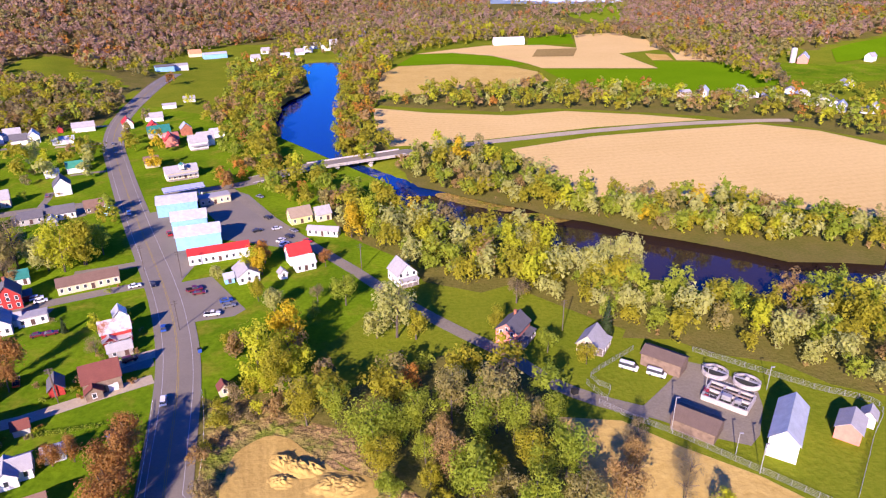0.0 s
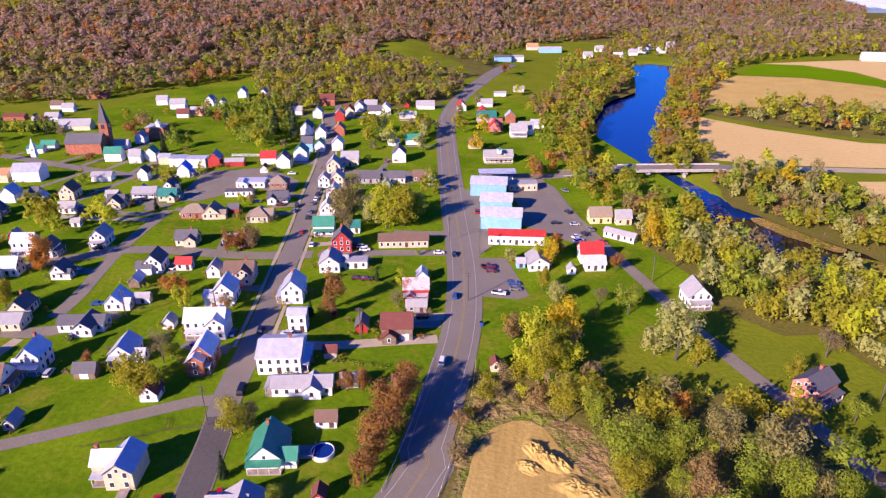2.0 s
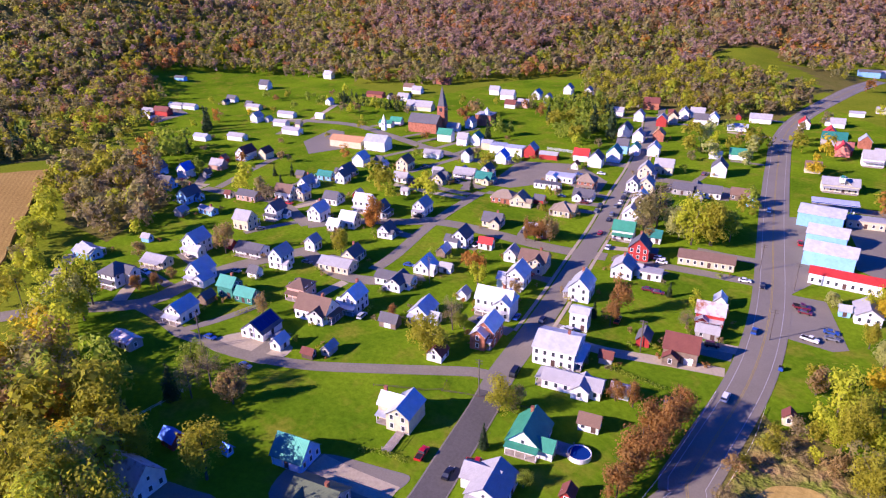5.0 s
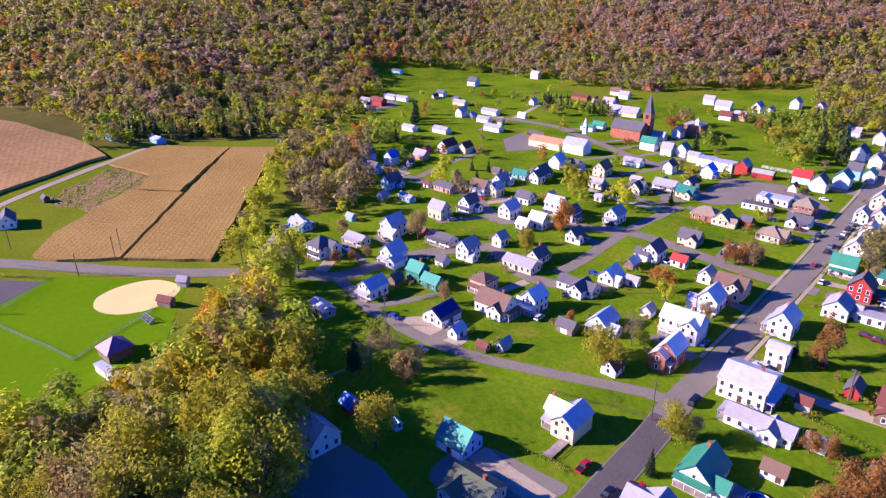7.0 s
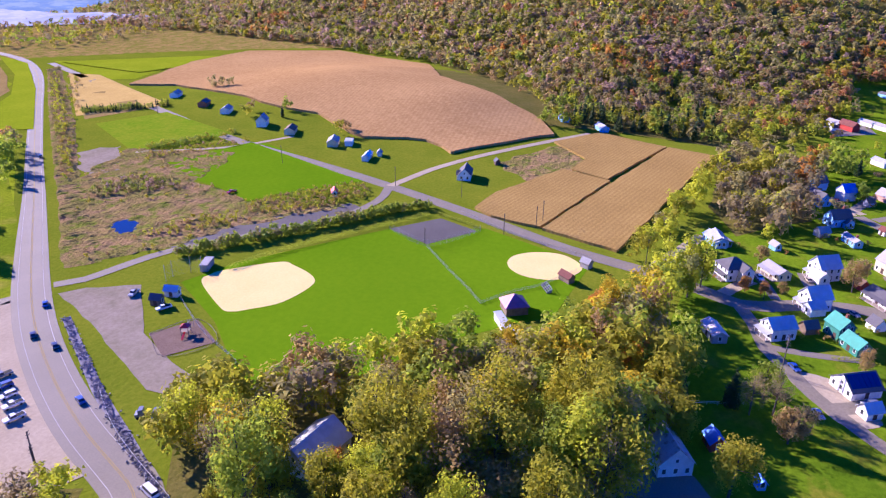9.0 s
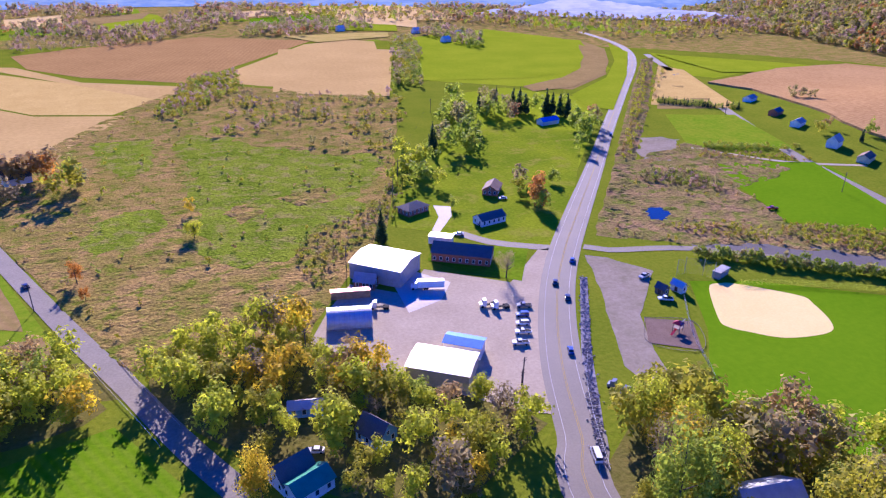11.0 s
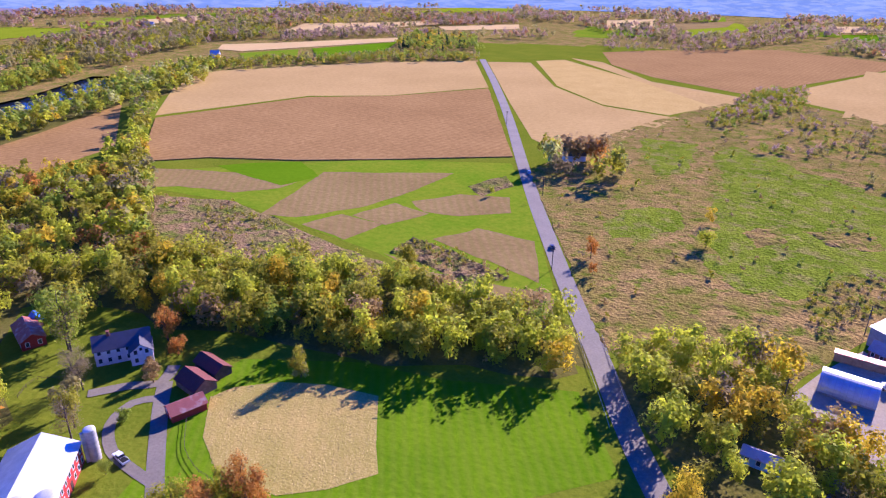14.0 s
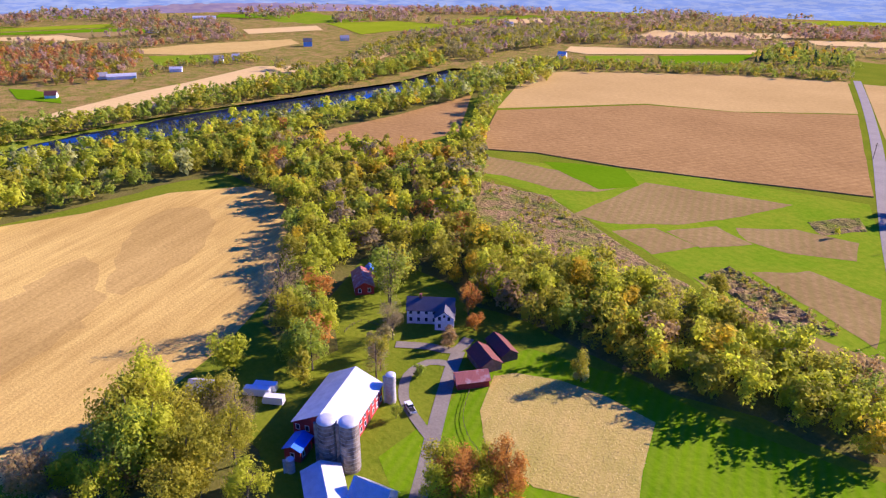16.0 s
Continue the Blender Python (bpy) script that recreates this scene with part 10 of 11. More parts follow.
def side_profile(profile, width, inset=0.0):
    """A body from its side view: (x, z) round the outline, narrowed by inset towards the top."""
    zs = [z for _, z in profile]
    lo, hi = min(zs), max(zs)
    v = []
    for s in (-1, 1):
        for x, z in profile:
            k = (z - lo) / (hi - lo)
            v.append((x, s * (width / 2 - inset * k), z))
    n = len(profile)
    f = [tuple(range(n)), tuple(range(2 * n - 1, n - 1, -1))]
    f += [(i, i + n, (i + 1) % n + n, (i + 1) % n) for i in range(n)]
    return v, f


BODY = {
    "car": ([(-2.25, 0.35), (2.2, 0.35), (2.28, 0.62), (2.15, 0.80), (1.0, 0.93), (-1.6, 0.95), (-2.2, 0.92), (-2.3, 0.65)], [(1.05, 0.93), (0.35, 1.42), (-1.0, 1.45), (-1.75, 0.95)], 1.8, 1.40),
    "suv": ([(-2.3, 0.42), (2.25, 0.42), (2.33, 0.75), (2.2, 0.98), (1.05, 1.08), (-2.25, 1.08), (-2.35, 0.8)], [(1.1, 1.08), (0.55, 1.70), (-2.0, 1.74), (-2.28, 1.08)], 1.88, 1.40),
    "pickup": ([(-2.75, 0.5), (2.65, 0.5), (2.75, 0.85), (2.6, 1.08), (1.2, 1.16), (0.0, 1.16), (-0.35, 1.10), (-2.75, 1.10)], [(1.25, 1.16), (0.75, 1.80), (-0.35, 1.82), (-0.5, 1.12)], 1.95, 1.75),
    "van": ([(-2.8, 0.4), (2.6, 0.4), (2.75, 0.8), (2.5, 1.15), (2.0, 1.25), (-2.8, 1.25)], [(2.0, 1.25), (1.4, 2.15), (-2.78, 2.2), (-2.8, 1.25)], 1.98, 1.7),
}


def vehicle(x, y, rot, kind="car", colour="white", label=""):
    prof, cab, width, axle = BODY[kind]
    top = new({"car": "car", "suv": "car", "pickup": "pickup_truck", "van": "van"}[kind], None)
    top.matrix_basis = pose(x, y, hill(x, y) + 0.15, 0, 0, rot)
    body = shared(("body", kind), "body", lambda: side_profile(prof, width, 0.06), PAINT[colour], top, Matrix())
    shared(("cabin", kind), "cabin", lambda: side_profile(cab, width - 0.16, 0.14), GLASS, top, Matrix())
    zr = max(z for _, z in cab)
    xs = [a for a, z in cab if z > zr - 0.08]
    shared(("roof", kind), "roof", lambda: box(min(xs) - 0.05, -width / 2 + 0.24, zr - 0.03, max(xs) + 0.05, width / 2 - 0.24, zr + 0.04), PAINT[colour], top, Matrix())
    if kind == "pickup":
        shared("bed", "bed", lambda: box(-2.6, -0.8, 1.105, -0.6, 0.8, 1.13), TYRE, top, Matrix())
    for ax in (-axle, axle):
        for s in (-1, 1):
            shared(("wheel", s), "wheel", lambda: wheel_mesh(0.34, 0.22), TYRE, top, Matrix.Translation((ax, s * (width / 2 - 0.08), 0.34)))
    for s in (-1, 1):
        shared("headlight", "headlight", lambda: box(-0.03, -0.16, 0, 0.04, 0.16, 0.14), LAMPG, body, Matrix.Translation((max(a for a, z in prof) - 0.05, s * width * 0.34, prof[2][1])))
    word = {"car": "car", "suv": "sport utility car", "pickup": "pickup truck", "van": "van"}[kind]
    return tagged(top, label or f"{colour} {word} standing on asphalt", {"pickup": "truck"}.get(kind, "car" if kind != "van" else "van"))


def wheel_mesh(r, w):
    v, f = [], []
    for s in (-w / 2, w / 2):
        v += [(math.cos(k * math.pi / 5) * r, s, math.sin(k * math.pi / 5) * r) for k in range(10)]
    f = [(k, (k + 1) % 10, 10 + (k + 1) % 10, 10 + k) for k in range(10)] + [tuple(range(10)), tuple(range(19, 9, -1))]
    return v, f


def lorry(x, y, rot, colour, trailer=0.0, label="white lorry tractor standing in the yard"):
    top = new("lorry", None)
    top.matrix_basis = pose(x, y, hill(x, y) + 0.15, 0, 0, rot)
    quick("cab", *side_profile([(1.2, 0.6), (3.4, 0.6), (3.5, 1.6), (2.6, 1.75), (2.4, 2.9), (1.2, 3.0)], 2.3, 0.1), PAINT[colour], top)
    quick("windscreen", *box(2.42, -0.95, 1.85, 2.6, 0.95, 2.6), GLASS, top)
    quick("chassis", *boxes((-3.2, -0.5, 0.6, 1.2, 0.5, 0.85), (-3.0, -1.1, 0.85, -1.6, 1.1, 0.95)), TYRE, top)
    if trailer:
        quick("box_body", *box(-trailer, -1.25, 0.95, 1.1, 1.25, 3.6), PAINT["white"], top)
    for ax in (-2.6, -1.6, 2.7):
        for s in (-1, 1):
            shared("lorry_wheel", "wheel", lambda: wheel_mesh(0.5, 0.35), TYRE, top, Matrix.Translation((ax, s, 0.5)))
    return tagged(top, label, "lorry")


def camper(x, y, rot, length=7.0, label="white camping trailer parked in the grass"):
    top = new("camping_trailer", None)
    top.matrix_basis = pose(x, y, hill(x, y) + 0.1, 0, 0, rot)
    quick("body", *side_profile([(-length / 2, 0.5), (length / 2 - 0.3, 0.5), (length / 2, 1.2), (length / 2 - 0.5, 2.7), (-length / 2, 2.75)], 2.3, 0.08), PAINT["white"], top)
    for u in (-length * 0.25, length * 0.2):
        quick("window", *box(u - 0.5, -1.2, 1.5, u + 0.5, -1.12, 2.1), GLASS, top)
    for s in (-1, 1):
        shared(("wheel", s), "wheel", lambda: wheel_mesh(0.34, 0.22), TYRE, top, Matrix.Translation((-0.4, s, 0.36)))
    return tagged(top, label, "trailer")


# ---------------------------------------------------------------- poles, rails, fences


def pole(x, y, h=9.0, rot=0.0):
    top = new("utility_pole", None)
    top.matrix_basis = pose(x, y, hill(x, y), 0, 0, rot)
    shared(("pole", h), "shaft", lambda: ring_mesh(0.16, -0.3, h, 7, 0.15), BARK, top, Matrix())
    for dz in (0.4, 1.3):
        shared("crossarm", "crossarm", lambda: box(-1.1, -0.06, -0.06, 1.1, 0.06, 0.06), BARK, top, Matrix.Translation((0, 0.12, h - dz)))
    return tagged(top, "weathered wooden utility pole with crossarms", "utility pole", "utility poles")


def lamp_post(x, y, h=8.0, rot=0.0):
    top = new("lamp_post", None)
    top.matrix_basis = pose(x, y, hill(x, y), 0, 0, rot)
    shared(("lshaft", h), "shaft", lambda: ring_mesh(0.11, -0.2, h, 8, 0.1), STEEL, top, Matrix())
    shared("head", "head", lambda: boxes((-0.1, -0.2, 0, 0.9, 0.2, 0.16)), STEEL, top, Matrix.Translation((0, 0, h)))
    return tagged(top, "grey steel lamp post in the yard", "lamp post", "lamp posts of the waterworks")


def fence(pts, label, h=1.8, gap=3.0, mat=None, rails=(0.95, 0.1), name="fence"):
    mat = mat or STEEL
    line = resample([(x, y, 0) for x, y in pts], gap)
    top = new(name, None)
    top.matrix_basis = Matrix.Translation((line[0].x, line[0].y, hill(line[0].x, line[0].y)))
    o = line[0]
    thin = 0.025 if mat is STEEL and h > 1.0 else 0.05
    if mat is STEEL and h > 1.0:
        rails = (0.97, 0.72, 0.48, 0.25, 0.05)
    for p in line:
        shared(("fpost", h, mat.name), "post", lambda: box(-0.04, -0.04, -0.3, 0.04, 0.04, h), mat, top, Matrix.Translation(p - o))
    for k in rails:
        v, f = [], []
        for i, p in enumerate(line):
            q = p - o
            v += [(q.x, q.y - 0.02, h * k - thin), (q.x, q.y - 0.02, h * k + thin), (q.x, q.y + 0.02, h * k + thin), (q.x, q.y + 0.02, h * k - thin)]
        for i in range(len(line) - 1):
            f += [(4 * i + j, 4 * i + (j + 1) % 4, 4 * i + 4 + (j + 1) % 4, 4 * i + 4 + j) for j in range(4)]
        quick("rail", v, f, mat, top)
    return tagged(top, label, "fence")


def wires(pts, h, label="slack power line between poles"):
    """Thin cables that sag from pole to pole."""
    for dy in (-0.9, 0.0, 0.9):
        v, f = [], []
        for (ax, ay), (bx, by) in zip(pts, pts[1:]):
            for k in range(8):
                for kk in (k, k + 1):
                    u = kk / 8
                    x, y = ax + (bx - ax) * u, ay + (by - ay) * u + dy
                    z = hill(x, y) + h - 0.3 - 1.2 * 4 * u * (1 - u)
                    v += [(x, y, z - 0.02), (x, y, z + 0.02)]
                n = len(v)
                f.append((n - 4, n - 2, n - 1, n - 3))
        ob = mesh_object("power_cable", v, f, TYRE)
        tagged(ob, label, "cable", "power cables")


def heap(x, y, r, h, seed):
    """A bulldozed mound: a low ridge with a worn, crumbled flank."""
    n, rings = 40, 16
    verts = [(0, 0, h * 0.66)]
    for k in range(1, rings + 1):
        u = k / rings
        for i in range(n):
            a = i * math.tau / n
            w = 1 + 0.28 * noise.noise((math.cos(a) * 1.3, math.sin(a) * 1.3, seed * 3.7))
            px, py = math.cos(a) * r * u * w, math.sin(a) * r * u * w * 0.72
            z = 0.7 * h * (1 - smooth(0.12, 1.0, u)) + 0.5 * h * noise.noise((px * 0.9, py * 1.8, seed)) * (1 - u) + 0.45 * noise.noise((px * 1.6, py * 3.2, seed + 5)) * (1 - u * u)
            verts.append((px, py, z - 0.06))
    faces = [(0, 1 + i, 1 + (i + 1) % n) for i in range(n)]
    for k in range(rings - 1):
        faces += [(1 + k * n + i, 1 + (k + 1) * n + i, 1 + (k + 1) * n + (i + 1) % n, 1 + k * n + (i + 1) % n) for i in range(n)]
    ob = mesh_object("earth_mound", verts, faces, DUG, smooth_shade=True)
    ob.matrix_basis = pose(x, y, 0.12, 0, 0, -35 + seed * 11)
    return tagged(ob, "mound of pale tan dug earth", "mound", "earth mounds")


def basin(x, y, r, stretch, rot):
    top = new("settling_tank", None)
    top.matrix_basis = pose(x, y, 0.1, 0, 0, rot)
    st = Matrix.Diagonal((stretch, 1, 1, 1))
    quick("rim", *ring_mesh(r, -0.2, 1.3, 26, 0.35), CONC, top, st)
    quick("water", [(math.cos(k * 0.2417) * (r - 0.4), math.sin(k * 0.2417) * (r - 0.4), 0.7) for k in range(26)], [tuple(range(26))], GREENWATER, top, st)
    quick("walkway", *boxes((-r, -0.4, 1.3, r, 0.4, 1.42), (-r, -0.42, 2.2, r, -0.36, 2.26), (-r, 0.36, 2.2, r, 0.42, 2.26)), STEEL, top, st)
    quick("drive", *box(-0.5, -0.5, 1.42, 0.5, 0.5, 2.4), GREYW, top)
    return tagged(top, "round concrete settling tank with a walkway", "tank", "settling tanks")


m, nt, bsdf = material("murky_water", 0.1)
bsdf.inputs["Base Color"].default_value = (0.05, 0.05, 0.035, 1)
GREENWATER = m


def aeration(x, y, rot):
    top = new("aeration_basin", None)
    top.matrix_basis = pose(x, y, 0.1, 0, 0, rot) @ Matrix.Diagonal((1.2, 1.2, 1.1, 1))
    for i in range(4):
        quick("wall", *box(-5 + i * 3.33 - 0.2, -3.5, -0.2, -5 + i * 3.33 + 0.2, 3.5, 1.4), CONC, top)
    for s in (-1, 0, 1):
        quick("wall", *box(-5, s * 3.5 - 0.2, -0.2, 5, s * 3.5 + 0.2, 1.35), CONC, top)
        quick("railing", *boxes((-5, s * 3.5 - 0.03, 2.3, 5, s * 3.5 + 0.03, 2.36), *[(-5 + k * 1.6, s * 3.5 - 0.03, 1.35, -4.94 + k * 1.6, s * 3.5 + 0.03, 2.3) for k in range(7)]), STEEL, top)
    quick("water", *box(-4.9, -3.4, 0.6, 4.9, 3.4, 0.7), GREENWATER, top)
    quick("pipe", *half_round(0.35, 8, 9), BROWNW, top, Matrix.Translation((0, 1.2, 1.3)))
    quick("pump", *boxes((-1, -2.4, 1.3, 1, -1.0, 2.6), (2, -2.2, 1.3, 3.2, -1.2, 2.2)), STEEL, top)
    return tagged(top, "rectangular concrete aeration basin with railings", "basin")


def bleacher(x, y, rot, w=7):
    top = new("bleacher", None)
    top.matrix_basis = pose(x, y, 0.1, 0, 0, rot)
    for i in range(4):
        quick("bench", *box(-w / 2, i * 0.65, 0.4 + i * 0.38, w / 2, i * 0.65 + 0.3, 0.46 + i * 0.38), STEEL, top)
    for u in (-w / 2 + 0.2, 0, w / 2 - 0.2):
        v, f = box(u - 0.04, 0, 0, u + 0.04, 2.2, 0.4)
        quick("frame", [(a, b, c + (b > 1) * (1.1 if c > 0.1 else 0)) for a, b, c in v], f, STEEL, top)
    return tagged(top, "aluminium spectator bleacher beside the infield", "bleacher")


def play_set(x, y, rot):
    top = new("climbing_frame", None)
    top.matrix_basis = pose(x, y, 0.2, 0, 0, rot)
    for sx in (-1.2, 1.2):
        for sy in (-1.2, 1.2):
            quick("post", *box(sx - 0.08, sy - 0.08, -0.2, sx + 0.08, sy + 0.08, 3.0), WOOD, top)
    quick("platform", *box(-1.3, -1.3, 1.4, 1.3, 1.3, 1.5), WOOD, top)
    quick("roof", *pyramid(3.2, 1.1), PAINT["red"], top, Matrix.Translation((0, 0, 3.0)))
    v, f = box(1.3, -0.4, 1.4, 4.4, 0.4, 1.5)
    quick("slide", [(a, b, c - (1.2 if a > 2 else 0)) for a, b, c in v], f, PAINT["red"], top)
    for u in (-2.2, -5.0):
        quick("swing_frame", *boxes((u - 0.06, -1, -0.2, u + 0.06, -0.9, 2.6), (u - 0.06, 0.9, -0.2, u + 0.06, 1, 2.6)), STEEL, top)
    quick("swing_beam", *box(-5.1, -0.06, 2.55, -2.1, 0.06, 2.67), STEEL, top)
    return tagged(top, "wooden climbing frame with a red slide", "climbing frame")


def backstop(x, y, rot, w=14, h=7):
    top = new("backstop", None)
    top.matrix_basis = pose(x, y, 0.1, 0, 0, rot)
    pts = [(-w / 2, 3.5), (-w / 4, 0.4), (w / 4, 0.4), (w / 2, 3.5)]
    for px, py in pts:
        quick("post", *box(px - 0.08, py - 0.08, -0.2, px + 0.08, py + 0.08, h), STEEL, top)
    for (a, b), (c, d) in zip(pts, pts[1:]):
        for k in range(0, int(h * 2)):
            z = k * 0.5
            quick("wire", [(a, b, z), (c, d, z), (c, d, z + 0.045), (a, b, z + 0.045)], [(0, 1, 2, 3)], STEEL, top)
    return tagged(top, "tall wire mesh baseball backstop", "backstop")


def pool(x, y, r=2.6):
    top = new("swimming_pool", None)
    top.matrix_basis = pose(x, y, 0.1)
    quick("wall", *ring_mesh(r, -0.1, 1.25, 24, 0.2), TRIM, top)
    quick("water", [(math.cos(k * 0.2618) * (r - 0.22), math.sin(k * 0.2618) * (r - 0.22), 1.0) for k in range(24)], [tuple(range(24))], WATER, top)
    return tagged(top, "round blue above-ground swimming pool", "pool")


def canopy(x, y, rot, w, d, h):
    top = new("canopy", None)
    top.matrix_basis = pose(x, y, 0.1, 0, 0, rot)
    quick("roof", *box(-w / 2, -d / 2, h, w / 2, d / 2, h + 0.8), RW, top)
    quick("fascia", *boxes((-w / 2 - 0.05, -d / 2 - 0.05, h + 0.2, w / 2 + 0.05, -d / 2, h + 0.6), (-w / 2 - 0.05, d / 2, h + 0.2, w / 2 + 0.05, d / 2 + 0.05, h + 0.6)), PAINT["blue"], top)
    for u in (-w * 0.36, 0, w * 0.36):
        quick("post", *box(u - 0.15, -0.15, -0.2, u + 0.15, 0.15, h), PAINT["blue"], top)
        quick("pump", *box(u + 0.9, -0.3, 0, u + 1.5, 0.3, 1.7), TRIM, top)
    return tagged(top, "white fuel station canopy with a blue band", "canopy")


def bin_box(x, y, rot, col, w=1.8, d=1.3, h=1.4, label="dark steel waste container", name="waste_container"):
    top = new(name, None)
    top.matrix_basis = pose(x, y, hill(x, y) + 0.1, 0, 0, rot)
    quick("body", *box(-w / 2, -d / 2, 0, w / 2, d / 2, h), col, top)
    quick("lid", *box(-w / 2 - 0.05, -d / 2 - 0.05, h, w / 2 + 0.05, d / 2 + 0.05, h + 0.1), TYRE, top)
    return tagged(top, label, "container")


def deck(x, y, rot, w, d, h=0.9):
    """A raised timber deck with posts and a rail on three sides."""
    top = new("deck", None)
    top.matrix_basis = pose(x, y, hill(x, y), 0, 0, rot)
    n = int(w / 0.3)
    for i in range(n):
        quick("board", *box(-w / 2 + i * w / n + 0.012, -d / 2, h - 0.06, -w / 2 + (i + 1) * w / n - 0.012, d / 2, h), WOOD, top)
    for px, py in ((-1, -1), (1, -1), (1, 1), (-1, 1), (0, -1)):
        quick("post", *box(px * (w / 2 - 0.1) - 0.07, py * (d / 2 - 0.1) - 0.07, -0.2, px * (w / 2 - 0.1) + 0.07, py * (d / 2 - 0.1) + 0.07, h + 1.0), WOOD, top)
    for z in (0.45, 0.95):
        quick("rail", *boxes((-w / 2, -d / 2 + 0.04, h + z, w / 2, -d / 2 + 0.12, h + z + 0.1), (-w / 2 + 0.04, -d / 2, h + z, -w / 2 + 0.12, d / 2, h + z + 0.1), (w / 2 - 0.12, -d / 2, h + z, w / 2 - 0.04, d / 2, h + z + 0.1)), WOOD, top)
    return tagged(top, "weathered grey timber deck behind a house", "deck")


def hedge(pts, label="clipped green garden hedge", h=1.3):
    """A ragged row of leaf clumps along a line."""
    rng = np.random.default_rng(int(abs(pts[0][0]) * 10))
    line = resample([(x, y, 0) for x, y in pts], 0.9)
    cen = np.array([(p.x, p.y, hill(p.x, p.y) + h * 0.5) for p in line])
    k = 26
    d = rng.normal(0, 1, (len(cen) * k, 3))
    d /= np.linalg.norm(d, axis=1)[:, None]
    v, f = cards(rng, np.repeat(cen, k, 0) + d * (0.8, 0.8, h * 0.5), d, 0.2)
    return tagged(new("hedge", mesh_from("hedge", v, f, LEAF["green"])), label, "hedge")



# ---------------------------------------------------------------- landmarks
steeple(-384.0, 275.8, 0, 29, 5.5, 17, 14, BRICK, RK, "brick church tower with a tall dark spire")
house(-389.2, 264.9, 29, 22, 12, 7, BRICK, RK, label="brick church with a steep dark roof", rise=5, name="church", category="church")
house(-449.6, 301.2, 29, 22, 8, 3.4, CREAM, RG, label="low cream hall with a grey shingle roof", name="hall", category="hall")
house(-368.7, 213.2, 29, 15, 10, 6, W, RS, label="white chapel with a pale grey metal roof", rise=3.4, name="church", category="church")
steeple(-383.8, 227.2, 7.5, 29, 2.8, 5, 5.5, W, RW, "small white chapel steeple")
house(-387.8, 202.4, 29, 24, 10, 4.4, CREAM, RO, label="long cream church hall with an orange brown roof", rise=2.4, name="hall", category="hall")
house(-377.7, 310.2, 29, 12, 11, 8, BRICK, RG, label="red brick school house with a white cupola", kind='hip', rise=2, name="hall", category="hall")
steeple(-370.3, 305.3, 9.4, 29, 2.4, 3, 2, W, RG, "white roof cupola of the school house")
steeple(-145.8, 355.2, 6, 29, 2.4, 2.2, 1.4, W, RTEAL, "white cupola with a teal roof")
bridge(-77.5, 367.2, -26.1, 393.6)
silo(114.0, -67.1, 2.45, 13.6, STAINED, RW, "tall weathered concrete silo with a pale dome")
silo(109.6, -70.4, 2.45, 13.9, STAINED, RW, "tall weathered concrete silo with a pale dome")
silo(123.9, -94.1, 1.4, 9, CONC, RW, "slim pale silo beside the barn")
silo(118.2, -58.7, 1.0, 3.8, CONC, RW, "small galvanised feed bin")
silo(364, 719, 3, 14, CONC, RW, "far white farm silo")
arched_hut(-57.2, -190.8, 164, 15, 5)
canopy(-133.7, 323.8, 29, 20, 7, 5.2)
basin(78.7, 164.9, 3.3, 1.15, -38)
basin(85.9, 159.7, 3.3, 1.15, -38)
aeration(77.8, 152.5, -38)
lamp_post(71.4, 130.9, 6.3)
lamp_post(58.1, 139.7, 10.6)
lamp_post(74.4, 124.0, 8.8)
lamp_post(90.5, 157.0, 7.6)
lamp_post(73.2, 157.3, 7.6)
bleacher(-228.4, -35.1, 30)
play_set(-155.9, -141.2, 20)
backstop(-193.7, -172.8, -35)
pool(-88.2, 104.0, 3.0)
bin_box(35.8, 156.1, 20, TYRE)
bin_box(-78.3, 179.5, 20, PAINT["blue"], 1.2, 1.0, 1.3, "blue roadside drop box", "drop_box")
bin_box(-88.1, 139.4, 30, PAINT["blue"], 2.6, 2.0, 1.8, "blue covered trailer box", "trailer_box")
heap(-40.9, 129.4, 5.0, 2.0, 0)
heap(-36.8, 127.0, 5.7, 2.5, 1)
heap(-33.1, 126.9, 3.8, 1.8, 2)
heap(-39.9, 122.8, 4.4, 1.5, 3)
heap(-28.1, 121.6, 6.3, 1.5, 4)
heap(-23.8, 120.9, 6.3, 1.3, 5)

# vehicles
vehicle(-80.0, 153.8, 109, "suv", "white")
vehicle(-216.8, 275.9, 118, "car", "black")
vehicle(-212.1, 268.6, 118, "suv", "grey")
vehicle(-208.3, 262.1, 118, "car", "black")
vehicle(-204.7, 255.8, 118, "car", "white")
vehicle(-195.7, 239.2, 118, "suv", "grey")
vehicle(-192.2, 233.0, 118, "car", "black")
vehicle(-203.6, 237.0, -62, "car", "grey")
vehicle(-206.7, 243.1, -62, "suv", "black")
vehicle(-248.4, 210.8, 29, "car", "white")
vehicle(-229.1, 239.3, 29, "car", "grey")
vehicle(-250.0, 273.7, 29, "car", "blue")
vehicle(-242.6, 284.0, 29, "car", "white")
vehicle(-331.1, 230.2, 29, "car", "grey")
vehicle(-95.2, 193.5, 112, "car", "blue")
vehicle(-111.5, 226.0, -62, "car", "black")
vehicle(-153.2, 301.9, 118, "suv", "white")
vehicle(-218.0, 428.8, 118, "car", "grey")
vehicle(-94.5, 221.5, 20, "pickup", "maroon")
vehicle(-91.6, 218.7, 20, "car", "maroon")
vehicle(-79.7, 212.4, 25, "car", "blue")
vehicle(-77.6, 208.6, 25, "car", "grey")
vehicle(-81.6, 202.6, 10, "pickup", "white")
vehicle(-118.0, 224.8, 30, "car", "white")
